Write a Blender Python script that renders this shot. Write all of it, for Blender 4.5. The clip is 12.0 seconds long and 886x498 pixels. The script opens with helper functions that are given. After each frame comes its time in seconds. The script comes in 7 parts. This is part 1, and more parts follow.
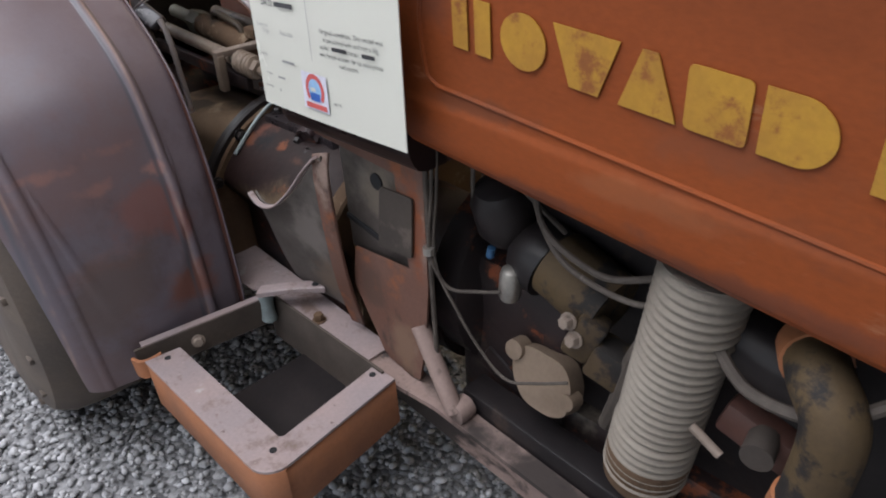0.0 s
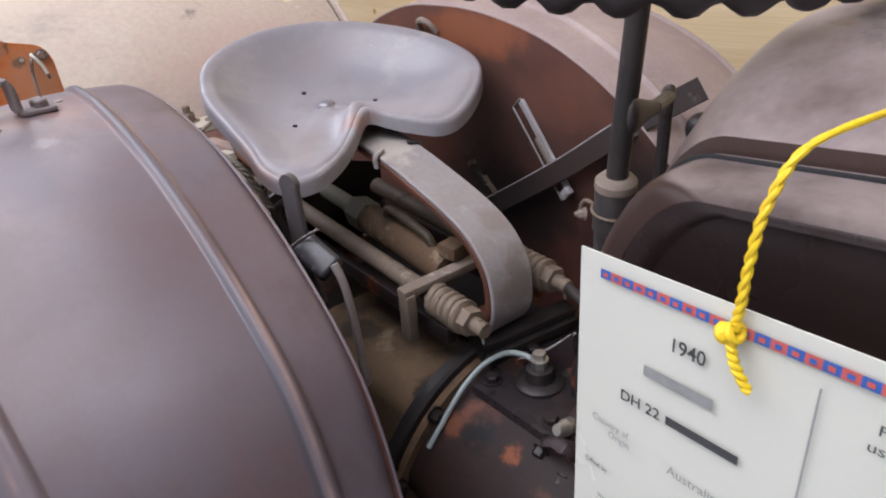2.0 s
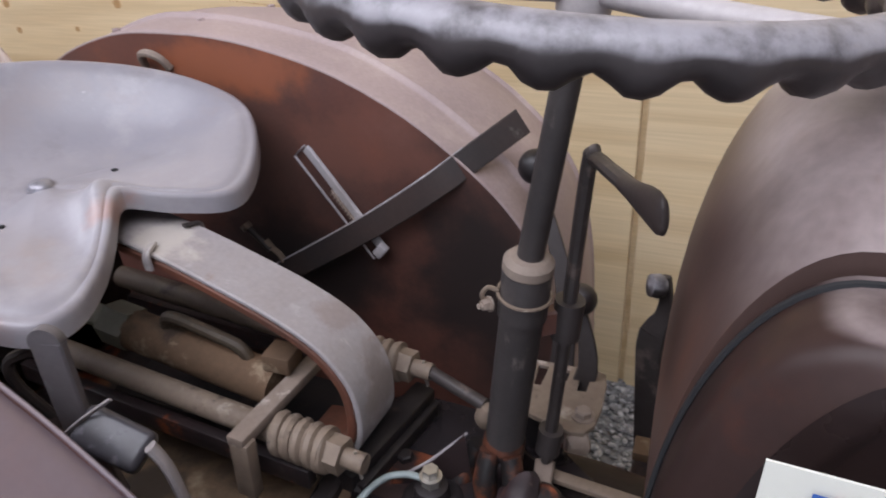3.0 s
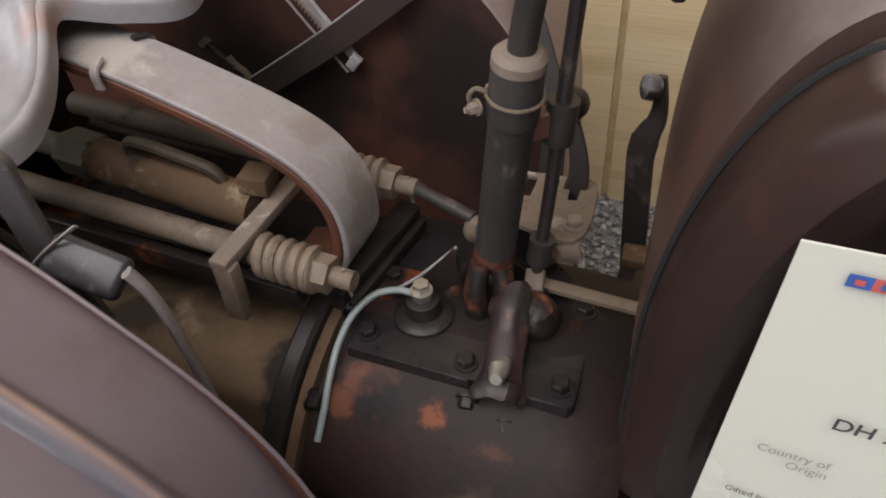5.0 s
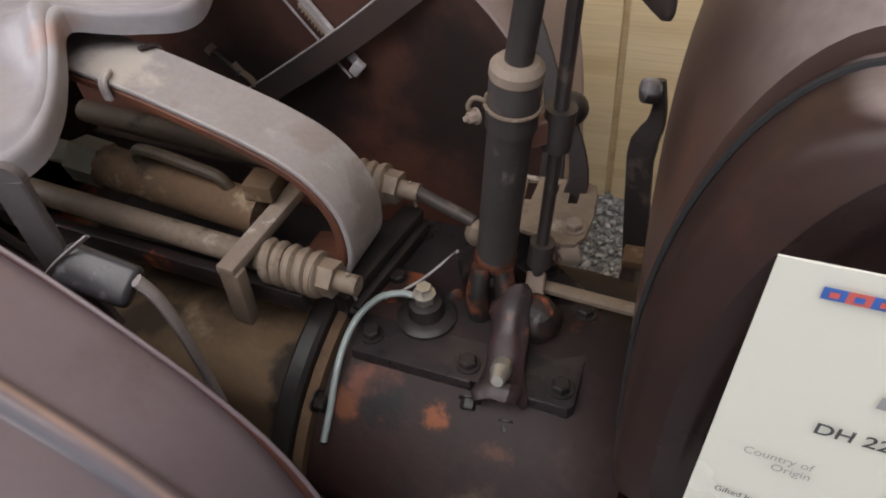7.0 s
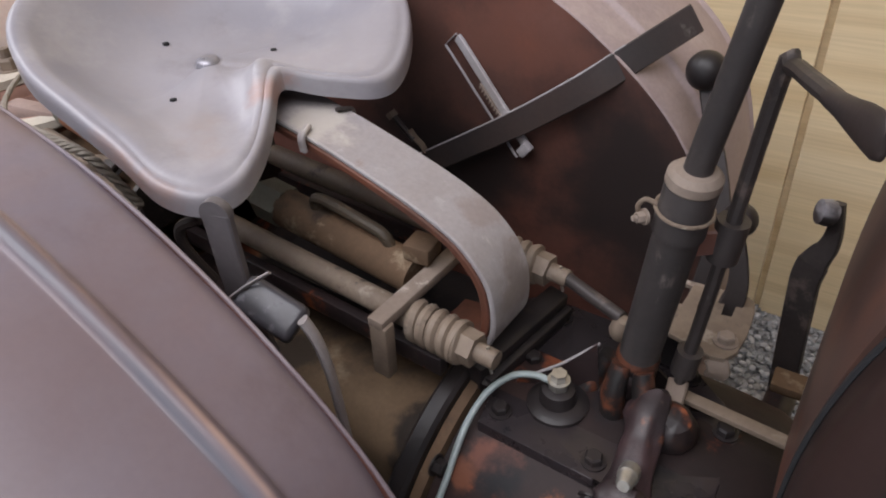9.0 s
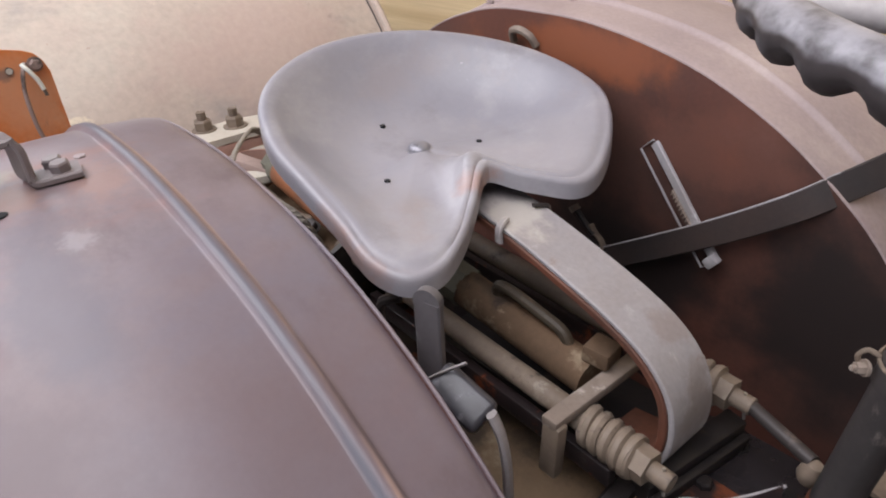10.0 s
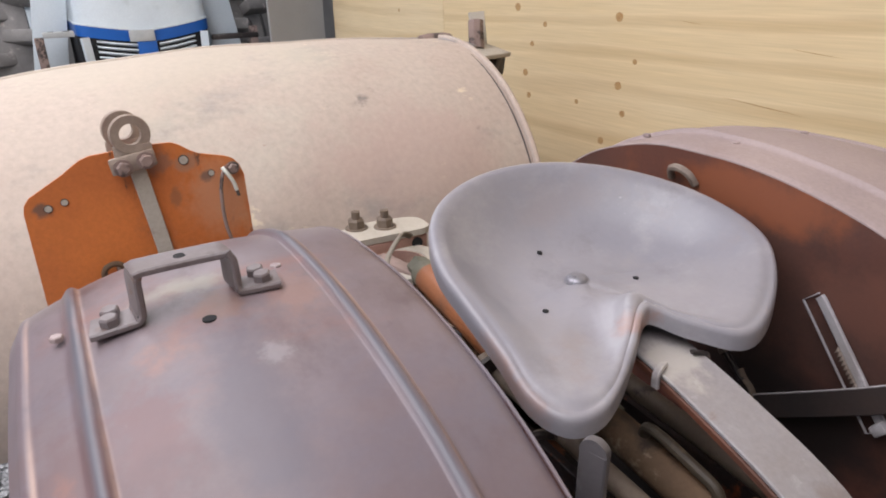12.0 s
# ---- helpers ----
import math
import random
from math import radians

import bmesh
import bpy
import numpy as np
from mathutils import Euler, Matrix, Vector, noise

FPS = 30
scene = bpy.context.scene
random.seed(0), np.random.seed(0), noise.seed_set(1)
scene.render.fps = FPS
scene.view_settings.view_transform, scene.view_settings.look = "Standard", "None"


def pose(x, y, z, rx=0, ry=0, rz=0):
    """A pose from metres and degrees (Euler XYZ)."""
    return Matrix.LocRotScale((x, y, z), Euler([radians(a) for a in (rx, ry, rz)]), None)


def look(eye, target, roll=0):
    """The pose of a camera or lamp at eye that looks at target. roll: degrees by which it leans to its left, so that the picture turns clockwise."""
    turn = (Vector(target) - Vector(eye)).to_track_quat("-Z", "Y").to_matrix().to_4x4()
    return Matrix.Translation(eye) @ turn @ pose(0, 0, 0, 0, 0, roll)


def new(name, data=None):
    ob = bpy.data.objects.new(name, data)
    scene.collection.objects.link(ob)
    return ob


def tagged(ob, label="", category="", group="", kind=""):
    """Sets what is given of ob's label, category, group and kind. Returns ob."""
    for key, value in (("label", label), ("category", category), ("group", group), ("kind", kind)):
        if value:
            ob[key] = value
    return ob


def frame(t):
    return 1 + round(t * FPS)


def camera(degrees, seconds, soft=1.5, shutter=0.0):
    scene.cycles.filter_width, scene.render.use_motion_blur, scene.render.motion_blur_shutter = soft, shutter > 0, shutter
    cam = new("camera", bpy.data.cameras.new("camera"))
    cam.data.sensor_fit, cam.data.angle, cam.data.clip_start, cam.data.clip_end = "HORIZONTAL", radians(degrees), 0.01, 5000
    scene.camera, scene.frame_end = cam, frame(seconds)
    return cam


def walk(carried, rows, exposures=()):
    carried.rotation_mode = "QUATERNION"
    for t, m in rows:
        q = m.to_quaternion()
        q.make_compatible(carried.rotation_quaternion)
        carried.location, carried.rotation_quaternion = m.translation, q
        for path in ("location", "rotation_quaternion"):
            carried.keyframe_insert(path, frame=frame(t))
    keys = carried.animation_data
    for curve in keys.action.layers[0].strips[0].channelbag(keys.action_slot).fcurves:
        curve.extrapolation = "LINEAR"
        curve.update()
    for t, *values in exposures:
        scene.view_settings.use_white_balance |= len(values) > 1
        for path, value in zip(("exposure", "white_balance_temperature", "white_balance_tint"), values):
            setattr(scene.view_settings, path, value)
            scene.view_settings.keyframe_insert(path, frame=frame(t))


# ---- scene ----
cam = camera(66.3, 12.0, soft=1.9, shutter=0.1)
EXPOSURES = [(0.0, 0.0, 6350, 10), (1.5, -0.02, 6450, 13), (2.5, 0.1, 6150, 14), (3.2, 0.03, 6150, 14), (5.0, -0.08, 6900, 10), (6.5, -0.08, 6900, 10), (8.5, 0.04, 6450, 12), (10.0, 0.12, 6450, 12), (12.0, 0.0, 6500, 12)]
PATH = [
    (0, (1.1194, -0.6514, 0.9982), (0.3575, 0.0378, 0.3781), -4.03),
    (0.5, (1.0231, -0.6304, 1.0121), (0.2149, -0.0023, 0.3857), -2.14),
    (1, (0.8491, -0.6318, 1.0486), (0.0818, 0.0772, 0.4581), -3.34),
    (1.5, (0.6865, -0.5776, 1.0494), (-0.0976, 0.0987, 0.4428), -2.00),
    (2, (0.5535, -0.4752, 1.0927), (-0.3247, 0.1518, 0.5678), -6.06),
    (2.2, (0.5254, -0.4569, 1.1016), (-0.3550, 0.1805, 0.5930), -6.87),
    (2.5, (0.4679, -0.4408, 1.1078), (-0.3569, 0.2833, 0.6226), -5.87),
    (2.8, (0.3670, -0.4329, 1.1063), (-0.2637, 0.4554, 0.6031), -4.48),
    (3, (0.3075, -0.4262, 1.1082), (-0.1560, 0.5279, 0.5471), -3.25),
    (3.2, (0.2841, -0.4164, 1.1073), (-0.0231, 0.5684, 0.4944), -0.72),
    (4.8, (0.2898, -0.4103, 1.0789), (-0.0642, 0.4246, 0.2930), -3.95),
    (5, (0.2931, -0.4089, 1.0759), (-0.0840, 0.3926, 0.2663), -5.37),
    (5.5, (0.3003, -0.4082, 1.0739), (-0.0850, 0.3645, 0.2405), -6.31),
    (6, (0.3032, -0.4075, 1.0679), (-0.0901, 0.3228, 0.2008), -8.54),
    (6.5, (0.3070, -0.4068, 1.0738), (-0.0837, 0.3506, 0.2290), -8.14),
    (6.7, (0.2999, -0.4083, 1.0831), (-0.0734, 0.3694, 0.2489), -6.70),
    (8.3, (0.2982, -0.4190, 1.0959), (-0.2600, 0.3551, 0.3685), -5.62),
    (8.5, (0.2945, -0.4208, 1.0987), (-0.2842, 0.3476, 0.3813), -5.43),
    (9, (0.2835, -0.4262, 1.1056), (-0.3253, 0.3328, 0.4032), -4.84),
    (9.5, (0.2610, -0.4389, 1.1253), (-0.4368, 0.2743, 0.4587), -4.44),
    (10, (0.2433, -0.4599, 1.1443), (-0.5707, 0.1916, 0.5501), -3.78),
    (10.5, (0.2266, -0.4828, 1.1661), (-0.6672, 0.1015, 0.6187), -4.47),
    (11, (0.2165, -0.4999, 1.1843), (-0.7235, 0.0655, 0.6977), -2.60),
    (11.5, (0.2076, -0.5080, 1.1940), (-0.7628, 0.0305, 0.7374), -2.26),
    (12, (0.2096, -0.5077, 1.1947), (-0.7585, 0.0420, 0.7469), -1.64),
]
walk(cam, [(t, look(eye, aim, roll)) for t, eye, aim, roll in PATH], EXPOSURES)

# ---------------------------------------------------------------- light
world = bpy.data.worlds.new("sky")
scene.world = world
world.use_nodes = True
_n, _l = world.node_tree.nodes, world.node_tree.links
_sky = _n.new("ShaderNodeTexSky")
_sky.sky_type, _sky.sun_disc = "NISHITA", False
_sky.sun_elevation, _sky.sun_rotation = radians(48), radians(200)
_l.new(_sky.outputs[0], _n["Background"].inputs[0])
_n["Background"].inputs[1].default_value = 0.07


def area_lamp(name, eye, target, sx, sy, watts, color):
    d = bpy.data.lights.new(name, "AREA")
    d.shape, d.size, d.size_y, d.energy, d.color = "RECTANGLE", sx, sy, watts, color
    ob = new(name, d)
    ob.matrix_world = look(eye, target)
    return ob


# Unseen roof opening and doorway, placed by which sides of things are lit.
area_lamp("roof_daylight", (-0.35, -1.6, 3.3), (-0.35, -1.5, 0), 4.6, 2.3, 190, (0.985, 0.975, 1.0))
# Fill lamp added to brighten the parked tractor; its roof opening is made up.
area_lamp("background_fill", (-4.6, -0.6, 3.3), (-4.6, -0.6, 0), 2.2, 2.3, 70, (0.985, 0.98, 1.0))
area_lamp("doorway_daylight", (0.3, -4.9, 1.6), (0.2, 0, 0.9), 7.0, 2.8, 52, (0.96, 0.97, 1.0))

# ---------------------------------------------------------------- materials


def mat(name, c1, c2=None, c3=None, scale=6.0, rough=0.6, metal=0.0, bump=0.15, grain=180.0, amount=0.5, patch=0.12, stretch=(1, 1, 1), seed=0.0, spread=0.1, spec=0.4, rvar=0.15, dust=None, dlo=0.35, dhi=0.95, gk=0.3, flecks=()):
    """Two-scale surface: c1 to c2 by broad noise, c3 in sharp worn patches, fine grain and relief."""
    m = bpy.data.materials.new(name)
    m.use_nodes = True
    nt = m.node_tree
    N, L = nt.nodes, nt.links
    b = N["Principled BSDF"]
    c2 = c2 or tuple(x * 0.8 for x in c1)
    co = N.new("ShaderNodeTexCoord")
    mp = N.new("ShaderNodeMapping")
    mp.inputs["Scale"].default_value = stretch
    mp.inputs["Location"].default_value = (seed, seed * 0.7, seed * 1.3)
    L.new(co.outputs["Object"], mp.inputs[0])

    def noise_tex(s, d=6.0, r=0.6):
        n = N.new("ShaderNodeTexNoise")
        n.inputs["Scale"].default_value, n.inputs["Detail"].default_value, n.inputs["Roughness"].default_value = s, d, r
        L.new(mp.outputs[0], n.inputs["Vector"])
        return n

    def ramp(src, lo, hi):
        r = N.new("ShaderNodeMapRange")
        r.interpolation_type = "SMOOTHSTEP"
        r.inputs["From Min"].default_value, r.inputs["From Max"].default_value = lo, hi
        L.new(src, r.inputs["Value"])
        return r.outputs[0]

    def mix(fac, a, bb):
        x = N.new("ShaderNodeMix")
        x.data_type = "RGBA"
        L.new(fac, x.inputs[0])
        for i, v in ((6, a), (7, bb)):
            if isinstance(v, tuple):
                x.inputs[i].default_value = (*v, 1)
            else:
                L.new(v, x.inputs[i])
        return x.outputs[2]

    broad = noise_tex(scale)
    col = mix(ramp(broad.outputs[0], 0.5 - amount * 0.5, 0.5 + amount * 0.5), c1, c2)
    if c3:
        p = noise_tex(scale * 1.7, 8.0, 0.66)
        col = mix(ramp(p.outputs[0], 0.62 - patch, 0.62 - patch + spread), col, c3)
    # Lightens up-facing parts: dust on the tank, painted-in sky light on fender and wheel.
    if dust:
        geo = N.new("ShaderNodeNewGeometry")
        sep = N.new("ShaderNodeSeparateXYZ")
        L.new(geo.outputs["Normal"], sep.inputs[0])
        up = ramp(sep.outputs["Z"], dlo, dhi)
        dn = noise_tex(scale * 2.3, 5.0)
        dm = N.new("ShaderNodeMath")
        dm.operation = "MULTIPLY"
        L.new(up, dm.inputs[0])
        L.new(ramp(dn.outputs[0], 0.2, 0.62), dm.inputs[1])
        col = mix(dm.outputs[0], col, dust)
    for fcol, fsc, fst, flo, fhi in flecks:
        fm = N.new("ShaderNodeMapping")
        fm.inputs["Scale"].default_value = fst
        fm.inputs["Rotation"].default_value = (0.3, 0.5 + flo, 0.4)
        L.new(co.outputs["Object"], fm.inputs[0])
        fn = N.new("ShaderNodeTexNoise")
        fn.inputs["Scale"].default_value, fn.inputs["Detail"].default_value, fn.inputs["Roughness"].default_value = fsc, 7.0, 0.68
        L.new(fm.outputs[0], fn.inputs["Vector"])
        col = mix(ramp(fn.outputs[0], flo, fhi), col, fcol)
    fine = noise_tex(grain, 3.0)
    dark = N.new("ShaderNodeMix")
    dark.data_type, dark.blend_type = "RGBA", "MULTIPLY"
    dark.inputs[0].default_value = gk
    g = N.new("ShaderNodeMapRange")
    g.inputs["From Min"].default_value, g.inputs["From Max"].default_value = 0.3, 0.7
    g.inputs["To Min"].default_value, g.inputs["To Max"].default_value = 0.7, 1.15
    L.new(fine.outputs[0], g.inputs["Value"])
    L.new(col, dark.inputs[6])
    L.new(g.outputs[0], dark.inputs[7])
    L.new(dark.outputs[2], b.inputs["Base Color"])
    rr = N.new("ShaderNodeMapRange")
    rr.inputs["To Min"].default_value, rr.inputs["To Max"].default_value = max(0.05, rough - rvar), min(1.0, rough + rvar)
    L.new(broad.outputs[0], rr.inputs["Value"])
    L.new(rr.outputs[0], b.inputs["Roughness"])
    b.inputs["Metallic"].default_value = metal
    b.inputs["Specular IOR Level"].default_value = spec
    bp = N.new("ShaderNodeBump")
    bp.inputs["Strength"].default_value, bp.inputs["Distance"].default_value = bump, 0.002
    add = N.new("ShaderNodeMath")
    add.operation = "MULTIPLY_ADD"
    add.inputs[1].default_value = 0.5
    L.new(fine.outputs[0], add.inputs[0])
    L.new(broad.outputs[0], add.inputs[2])
    L.new(add.outputs[0], bp.inputs["Height"])
    L.new(bp.outputs[0], b.inputs["Normal"])
    return m


# Fender colour is lightened where it faces up, standing in for overhead light.
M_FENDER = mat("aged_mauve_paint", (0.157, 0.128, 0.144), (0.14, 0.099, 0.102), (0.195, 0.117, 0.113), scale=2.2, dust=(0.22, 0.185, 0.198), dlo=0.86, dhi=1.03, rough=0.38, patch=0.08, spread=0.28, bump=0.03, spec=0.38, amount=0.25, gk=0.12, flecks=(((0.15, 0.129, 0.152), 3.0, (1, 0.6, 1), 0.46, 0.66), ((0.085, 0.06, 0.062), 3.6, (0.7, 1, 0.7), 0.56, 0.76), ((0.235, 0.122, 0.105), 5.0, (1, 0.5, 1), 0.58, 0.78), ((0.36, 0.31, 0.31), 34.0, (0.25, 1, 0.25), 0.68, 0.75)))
M_FENDER2 = mat("dusty_pink_paint", (0.34, 0.265, 0.253), (0.28, 0.218, 0.215), (0.39, 0.315, 0.293), scale=3.0, rough=0.6, patch=0.08, spread=0.2, bump=0.04, seed=3, amount=0.3, flecks=(((0.27, 0.2, 0.19), 6.0, (1, 0.5, 1), 0.56, 0.74),))
M_SEAT = mat("grey_lavender_enamel", (0.232, 0.223, 0.252), (0.272, 0.255, 0.278), (0.33, 0.3, 0.305), scale=5, rough=0.34, patch=0.06, spread=0.3, bump=0.025, spec=0.5, grain=120, gk=0.1, amount=0.4, flecks=(((0.315, 0.3, 0.322), 9.0, (1, 0.7, 1), 0.5, 0.72), ((0.205, 0.19, 0.205), 11.0, (1, 1, 1), 0.55, 0.75), ((0.27, 0.23, 0.23), 6.0, (1, 1, 1), 0.56, 0.76), ((0.42, 0.4, 0.42), 48.0, (1, 0.4, 1), 0.68, 0.75)))
M_PANEL = mat("rust_brown_paint", (0.11, 0.04, 0.028), (0.062, 0.031, 0.025), (0.125, 0.066, 0.056), scale=2.6, rough=0.5, patch=0.07, spread=0.22, bump=0.06, amount=0.26, seed=2, flecks=(((0.15, 0.05, 0.025), 4.0, (1, 1, 0.7), 0.54, 0.72), ((0.036, 0.022, 0.019), 5.0, (1, 1, 0.7), 0.57, 0.76), ((0.16, 0.095, 0.08), 18.0, (1, 1, 0.7), 0.66, 0.76)))
M_ORANGE = mat("faded_orange_paint", (0.235, 0.056, 0.0145), (0.17, 0.042, 0.0125), (0.16, 0.05, 0.022), scale=3.2, rough=0.5, patch=0.1, spread=0.2, bump=0.05, stretch=(0.6, 1, 1.3), spec=0.2, amount=0.3, flecks=(((0.09, 0.036, 0.024), 5.0, (0.35, 1, 1), 0.52, 0.7), ((0.3, 0.14, 0.075), 22.0, (0.3, 1, 1), 0.62, 0.74)))
M_ORANGE2 = mat("bright_orange_paint", (0.62, 0.185, 0.045), (0.5, 0.145, 0.04), (0.28, 0.11, 0.055), scale=5, rough=0.45, patch=0.06, spread=0.18, bump=0.05, amount=0.3, flecks=(((0.52, 0.27, 0.15), 5.0, (1, 1, 0.6), 0.54, 0.7), ((0.08, 0.05, 0.04), 15.0, (1, 1, 0.45), 0.6, 0.68)))
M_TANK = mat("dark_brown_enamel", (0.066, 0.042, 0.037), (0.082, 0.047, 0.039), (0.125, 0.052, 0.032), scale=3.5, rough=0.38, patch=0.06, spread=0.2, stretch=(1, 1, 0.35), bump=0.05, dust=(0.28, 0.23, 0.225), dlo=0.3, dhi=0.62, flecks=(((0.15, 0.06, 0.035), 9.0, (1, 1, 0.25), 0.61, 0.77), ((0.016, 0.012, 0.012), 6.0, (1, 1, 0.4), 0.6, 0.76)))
M_TANKTOP = mat("dusty_mauve_top", (0.16, 0.115, 0.11), (0.2, 0.15, 0.145), (0.1, 0.065, 0.055), scale=4, rough=0.5, patch=0.06, spread=0.2, bump=0.05)
M_BLACK = mat("oily_black_iron", (0.011, 0.01, 0.011), (0.022, 0.017, 0.017), (0.045, 0.032, 0.027), scale=9, rough=0.42, patch=0.02, bump=0.4, grain=90, spec=0.35, flecks=(((0.09, 0.07, 0.058), 28.0, (1, 1, 1), 0.66, 0.76),))
M_IRON = mat("grimy_cast_iron", (0.03, 0.019, 0.019), (0.012, 0.01, 0.0105), (0.05, 0.028, 0.022), scale=7, rough=0.38, patch=0.08, spread=0.16, bump=0.5, grain=80, spec=0.36, flecks=(((0.18, 0.052, 0.022), 16.0, (1, 1, 1), 0.55, 0.64), ((0.12, 0.1, 0.08), 6.0, (1, 1, 1), 0.61, 0.73), ((0.4, 0.38, 0.35), 70.0, (1, 1, 1), 0.76, 0.79)))
M_TAN = mat("dust_caked_iron", (0.138, 0.086, 0.052), (0.086, 0.055, 0.036), (0.04, 0.028, 0.022), scale=8, rough=0.85, patch=0.07, spread=0.16, bump=0.4, spec=0.2, flecks=(((0.25, 0.19, 0.13), 14.0, (1, 1, 1), 0.58, 0.7),))
M_DUSTY = mat("dusty_steel", (0.25, 0.2, 0.165), (0.165, 0.125, 0.1), (0.36, 0.31, 0.27), scale=14, rough=0.7, patch=0.05, bump=0.25, flecks=(((0.06, 0.045, 0.04), 30.0, (1, 1, 1), 0.6, 0.72),))
M_GREYST = mat("dusty_grey_strap", (0.3, 0.282, 0.295), (0.25, 0.22, 0.215), (0.38, 0.355, 0.36), scale=8, rough=0.5, patch=0.06, bump=0.1, flecks=(((0.17, 0.085, 0.055), 12.0, (1, 0.6, 1), 0.61, 0.75), ((0.45, 0.42, 0.4), 26.0, (0.4, 1, 0.4), 0.61, 0.72)))
M_STRAPEDGE = mat("rusty_strap_edge", (0.13, 0.045, 0.026), (0.07, 0.03, 0.02), (0.2, 0.08, 0.045), scale=20, rough=0.65, patch=0.02)
M_DARKST = mat("dark_worn_steel", (0.055, 0.047, 0.046), (0.035, 0.028, 0.027), (0.12, 0.095, 0.085), scale=12, rough=0.48, patch=0.05, metal=0.2, bump=0.2, flecks=(((0.2, 0.175, 0.16), 30.0, (1, 1, 0.5), 0.63, 0.73),))
M_LEVER = mat("blackened_lever_steel", (0.03, 0.026, 0.026), (0.05, 0.034, 0.03), (0.075, 0.045, 0.036), scale=9, rough=0.5, patch=0.06, spread=0.2, bump=0.12, spec=0.3, flecks=(((0.16, 0.145, 0.135), 22.0, (1, 1, 0.5), 0.64, 0.75),))
M_GREYBLUE = mat("worn_grey_lever_paint", (0.115, 0.105, 0.112), (0.085, 0.075, 0.078), (0.2, 0.19, 0.205), scale=16, rough=0.36, patch=0.04, spread=0.2, bump=0.08, spec=0.5, flecks=(((0.3, 0.28, 0.29), 20.0, (1, 1, 0.6), 0.62, 0.75),))
M_NECK = mat("oily_purple_brown_casting", (0.05, 0.028, 0.03), (0.022, 0.017, 0.018), (0.17, 0.06, 0.03), scale=14, rough=0.4, patch=0.06, spread=0.14, bump=0.5, grain=90, spec=0.4, flecks=(((0.16, 0.125, 0.1), 18.0, (1, 1, 1), 0.6, 0.72),))
M_RIVET = mat("worn_lavender_steel", (0.2, 0.195, 0.22), (0.26, 0.25, 0.275), scale=40, rough=0.28, metal=0.35, bump=0.05)
M_BRACKET = mat("grey_mauve_bracket_paint", (0.185, 0.158, 0.163), (0.14, 0.11, 0.106), (0.085, 0.058, 0.05), scale=16, rough=0.42, patch=0.03, spread=0.2, bump=0.06, flecks=(((0.3, 0.27, 0.28), 24.0, (1, 1, 1), 0.62, 0.74), ((0.16, 0.08, 0.05), 18.0, (1, 1, 1), 0.62, 0.72)))
M_PINK = mat("dusty_pink_primer", (0.36, 0.2, 0.155), (0.3, 0.18, 0.145), (0.42, 0.33, 0.28), scale=9, rough=0.75, patch=0.05, spread=0.2, bump=0.12)
M_PALEDUST = mat("pale_dust_on_steel", (0.46, 0.42, 0.36), (0.4, 0.355, 0.3), (0.3, 0.24, 0.2), scale=10, rough=0.85, patch=0.04, spread=0.2, bump=0.15)
M_PLATE = mat("oily_black_brown_plate", (0.019, 0.0165, 0.0185), (0.027, 0.02, 0.0215), (0.048, 0.036, 0.033), scale=9, rough=0.27, patch=0.03, spread=0.2, bump=0.35, grain=110, spec=0.42, flecks=(((0.011, 0.011, 0.013), 7.0, (1, 1, 1), 0.5, 0.62), ((0.2, 0.18, 0.16), 60.0, (1, 1, 1), 0.72, 0.77)))
M_BRIGHT = mat("bright_plated_steel", (0.5, 0.48, 0.44), (0.35, 0.33, 0.3), scale=30, rough=0.35, metal=0.8)
# Pale upper half of the rim is a sky reflection put into the colour.
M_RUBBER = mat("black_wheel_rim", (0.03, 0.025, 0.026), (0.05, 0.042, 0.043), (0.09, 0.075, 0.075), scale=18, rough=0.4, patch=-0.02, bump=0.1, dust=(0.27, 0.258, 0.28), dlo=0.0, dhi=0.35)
M_RIMTOP = mat("worn_grey_rim", (0.42, 0.39, 0.39), (0.34, 0.31, 0.31), (0.25, 0.22, 0.215), scale=12, rough=0.42, patch=0.04, spread=0.2)
M_COLUMN = mat("dusty_brown_column_paint", (0.05, 0.043, 0.042), (0.03, 0.026, 0.026), (0.09, 0.075, 0.068), scale=11, rough=0.5, patch=0.06, spread=0.2, bump=0.12, flecks=(((0.15, 0.128, 0.115), 24.0, (1, 1, 0.4), 0.62, 0.74), ((0.02, 0.02, 0.02), 9.0, (1, 1, 0.5), 0.56, 0.68)))
M_GREASE = mat("greasy_dark_tan_iron", (0.066, 0.048, 0.031), (0.036, 0.028, 0.021), (0.13, 0.09, 0.055), scale=12, rough=0.6, patch=0.06, spread=0.2, bump=0.3)
M_PAD = mat("worn_blue_grey_steel", (0.055, 0.053, 0.063), (0.035, 0.032, 0.036), (0.15, 0.145, 0.16), scale=30, rough=0.3, patch=0.06, spread=0.14, bump=0.12)
M_EYE = mat("tan_brown_dusty_steel", (0.33, 0.265, 0.215), (0.25, 0.18, 0.145), (0.17, 0.1, 0.075), scale=24, rough=0.65, patch=0.04, spread=0.2, bump=0.2)
M_RAM = mat("dull_orange_ram_paint", (0.3, 0.105, 0.042), (0.21, 0.085, 0.042), (0.1, 0.06, 0.042), scale=9, rough=0.5, patch=0.08, spread=0.2, bump=0.1)
M_SILVER = mat("matt_silver_paint", (0.5, 0.51, 0.51), (0.42, 0.43, 0.43), scale=12, rough=0.45)
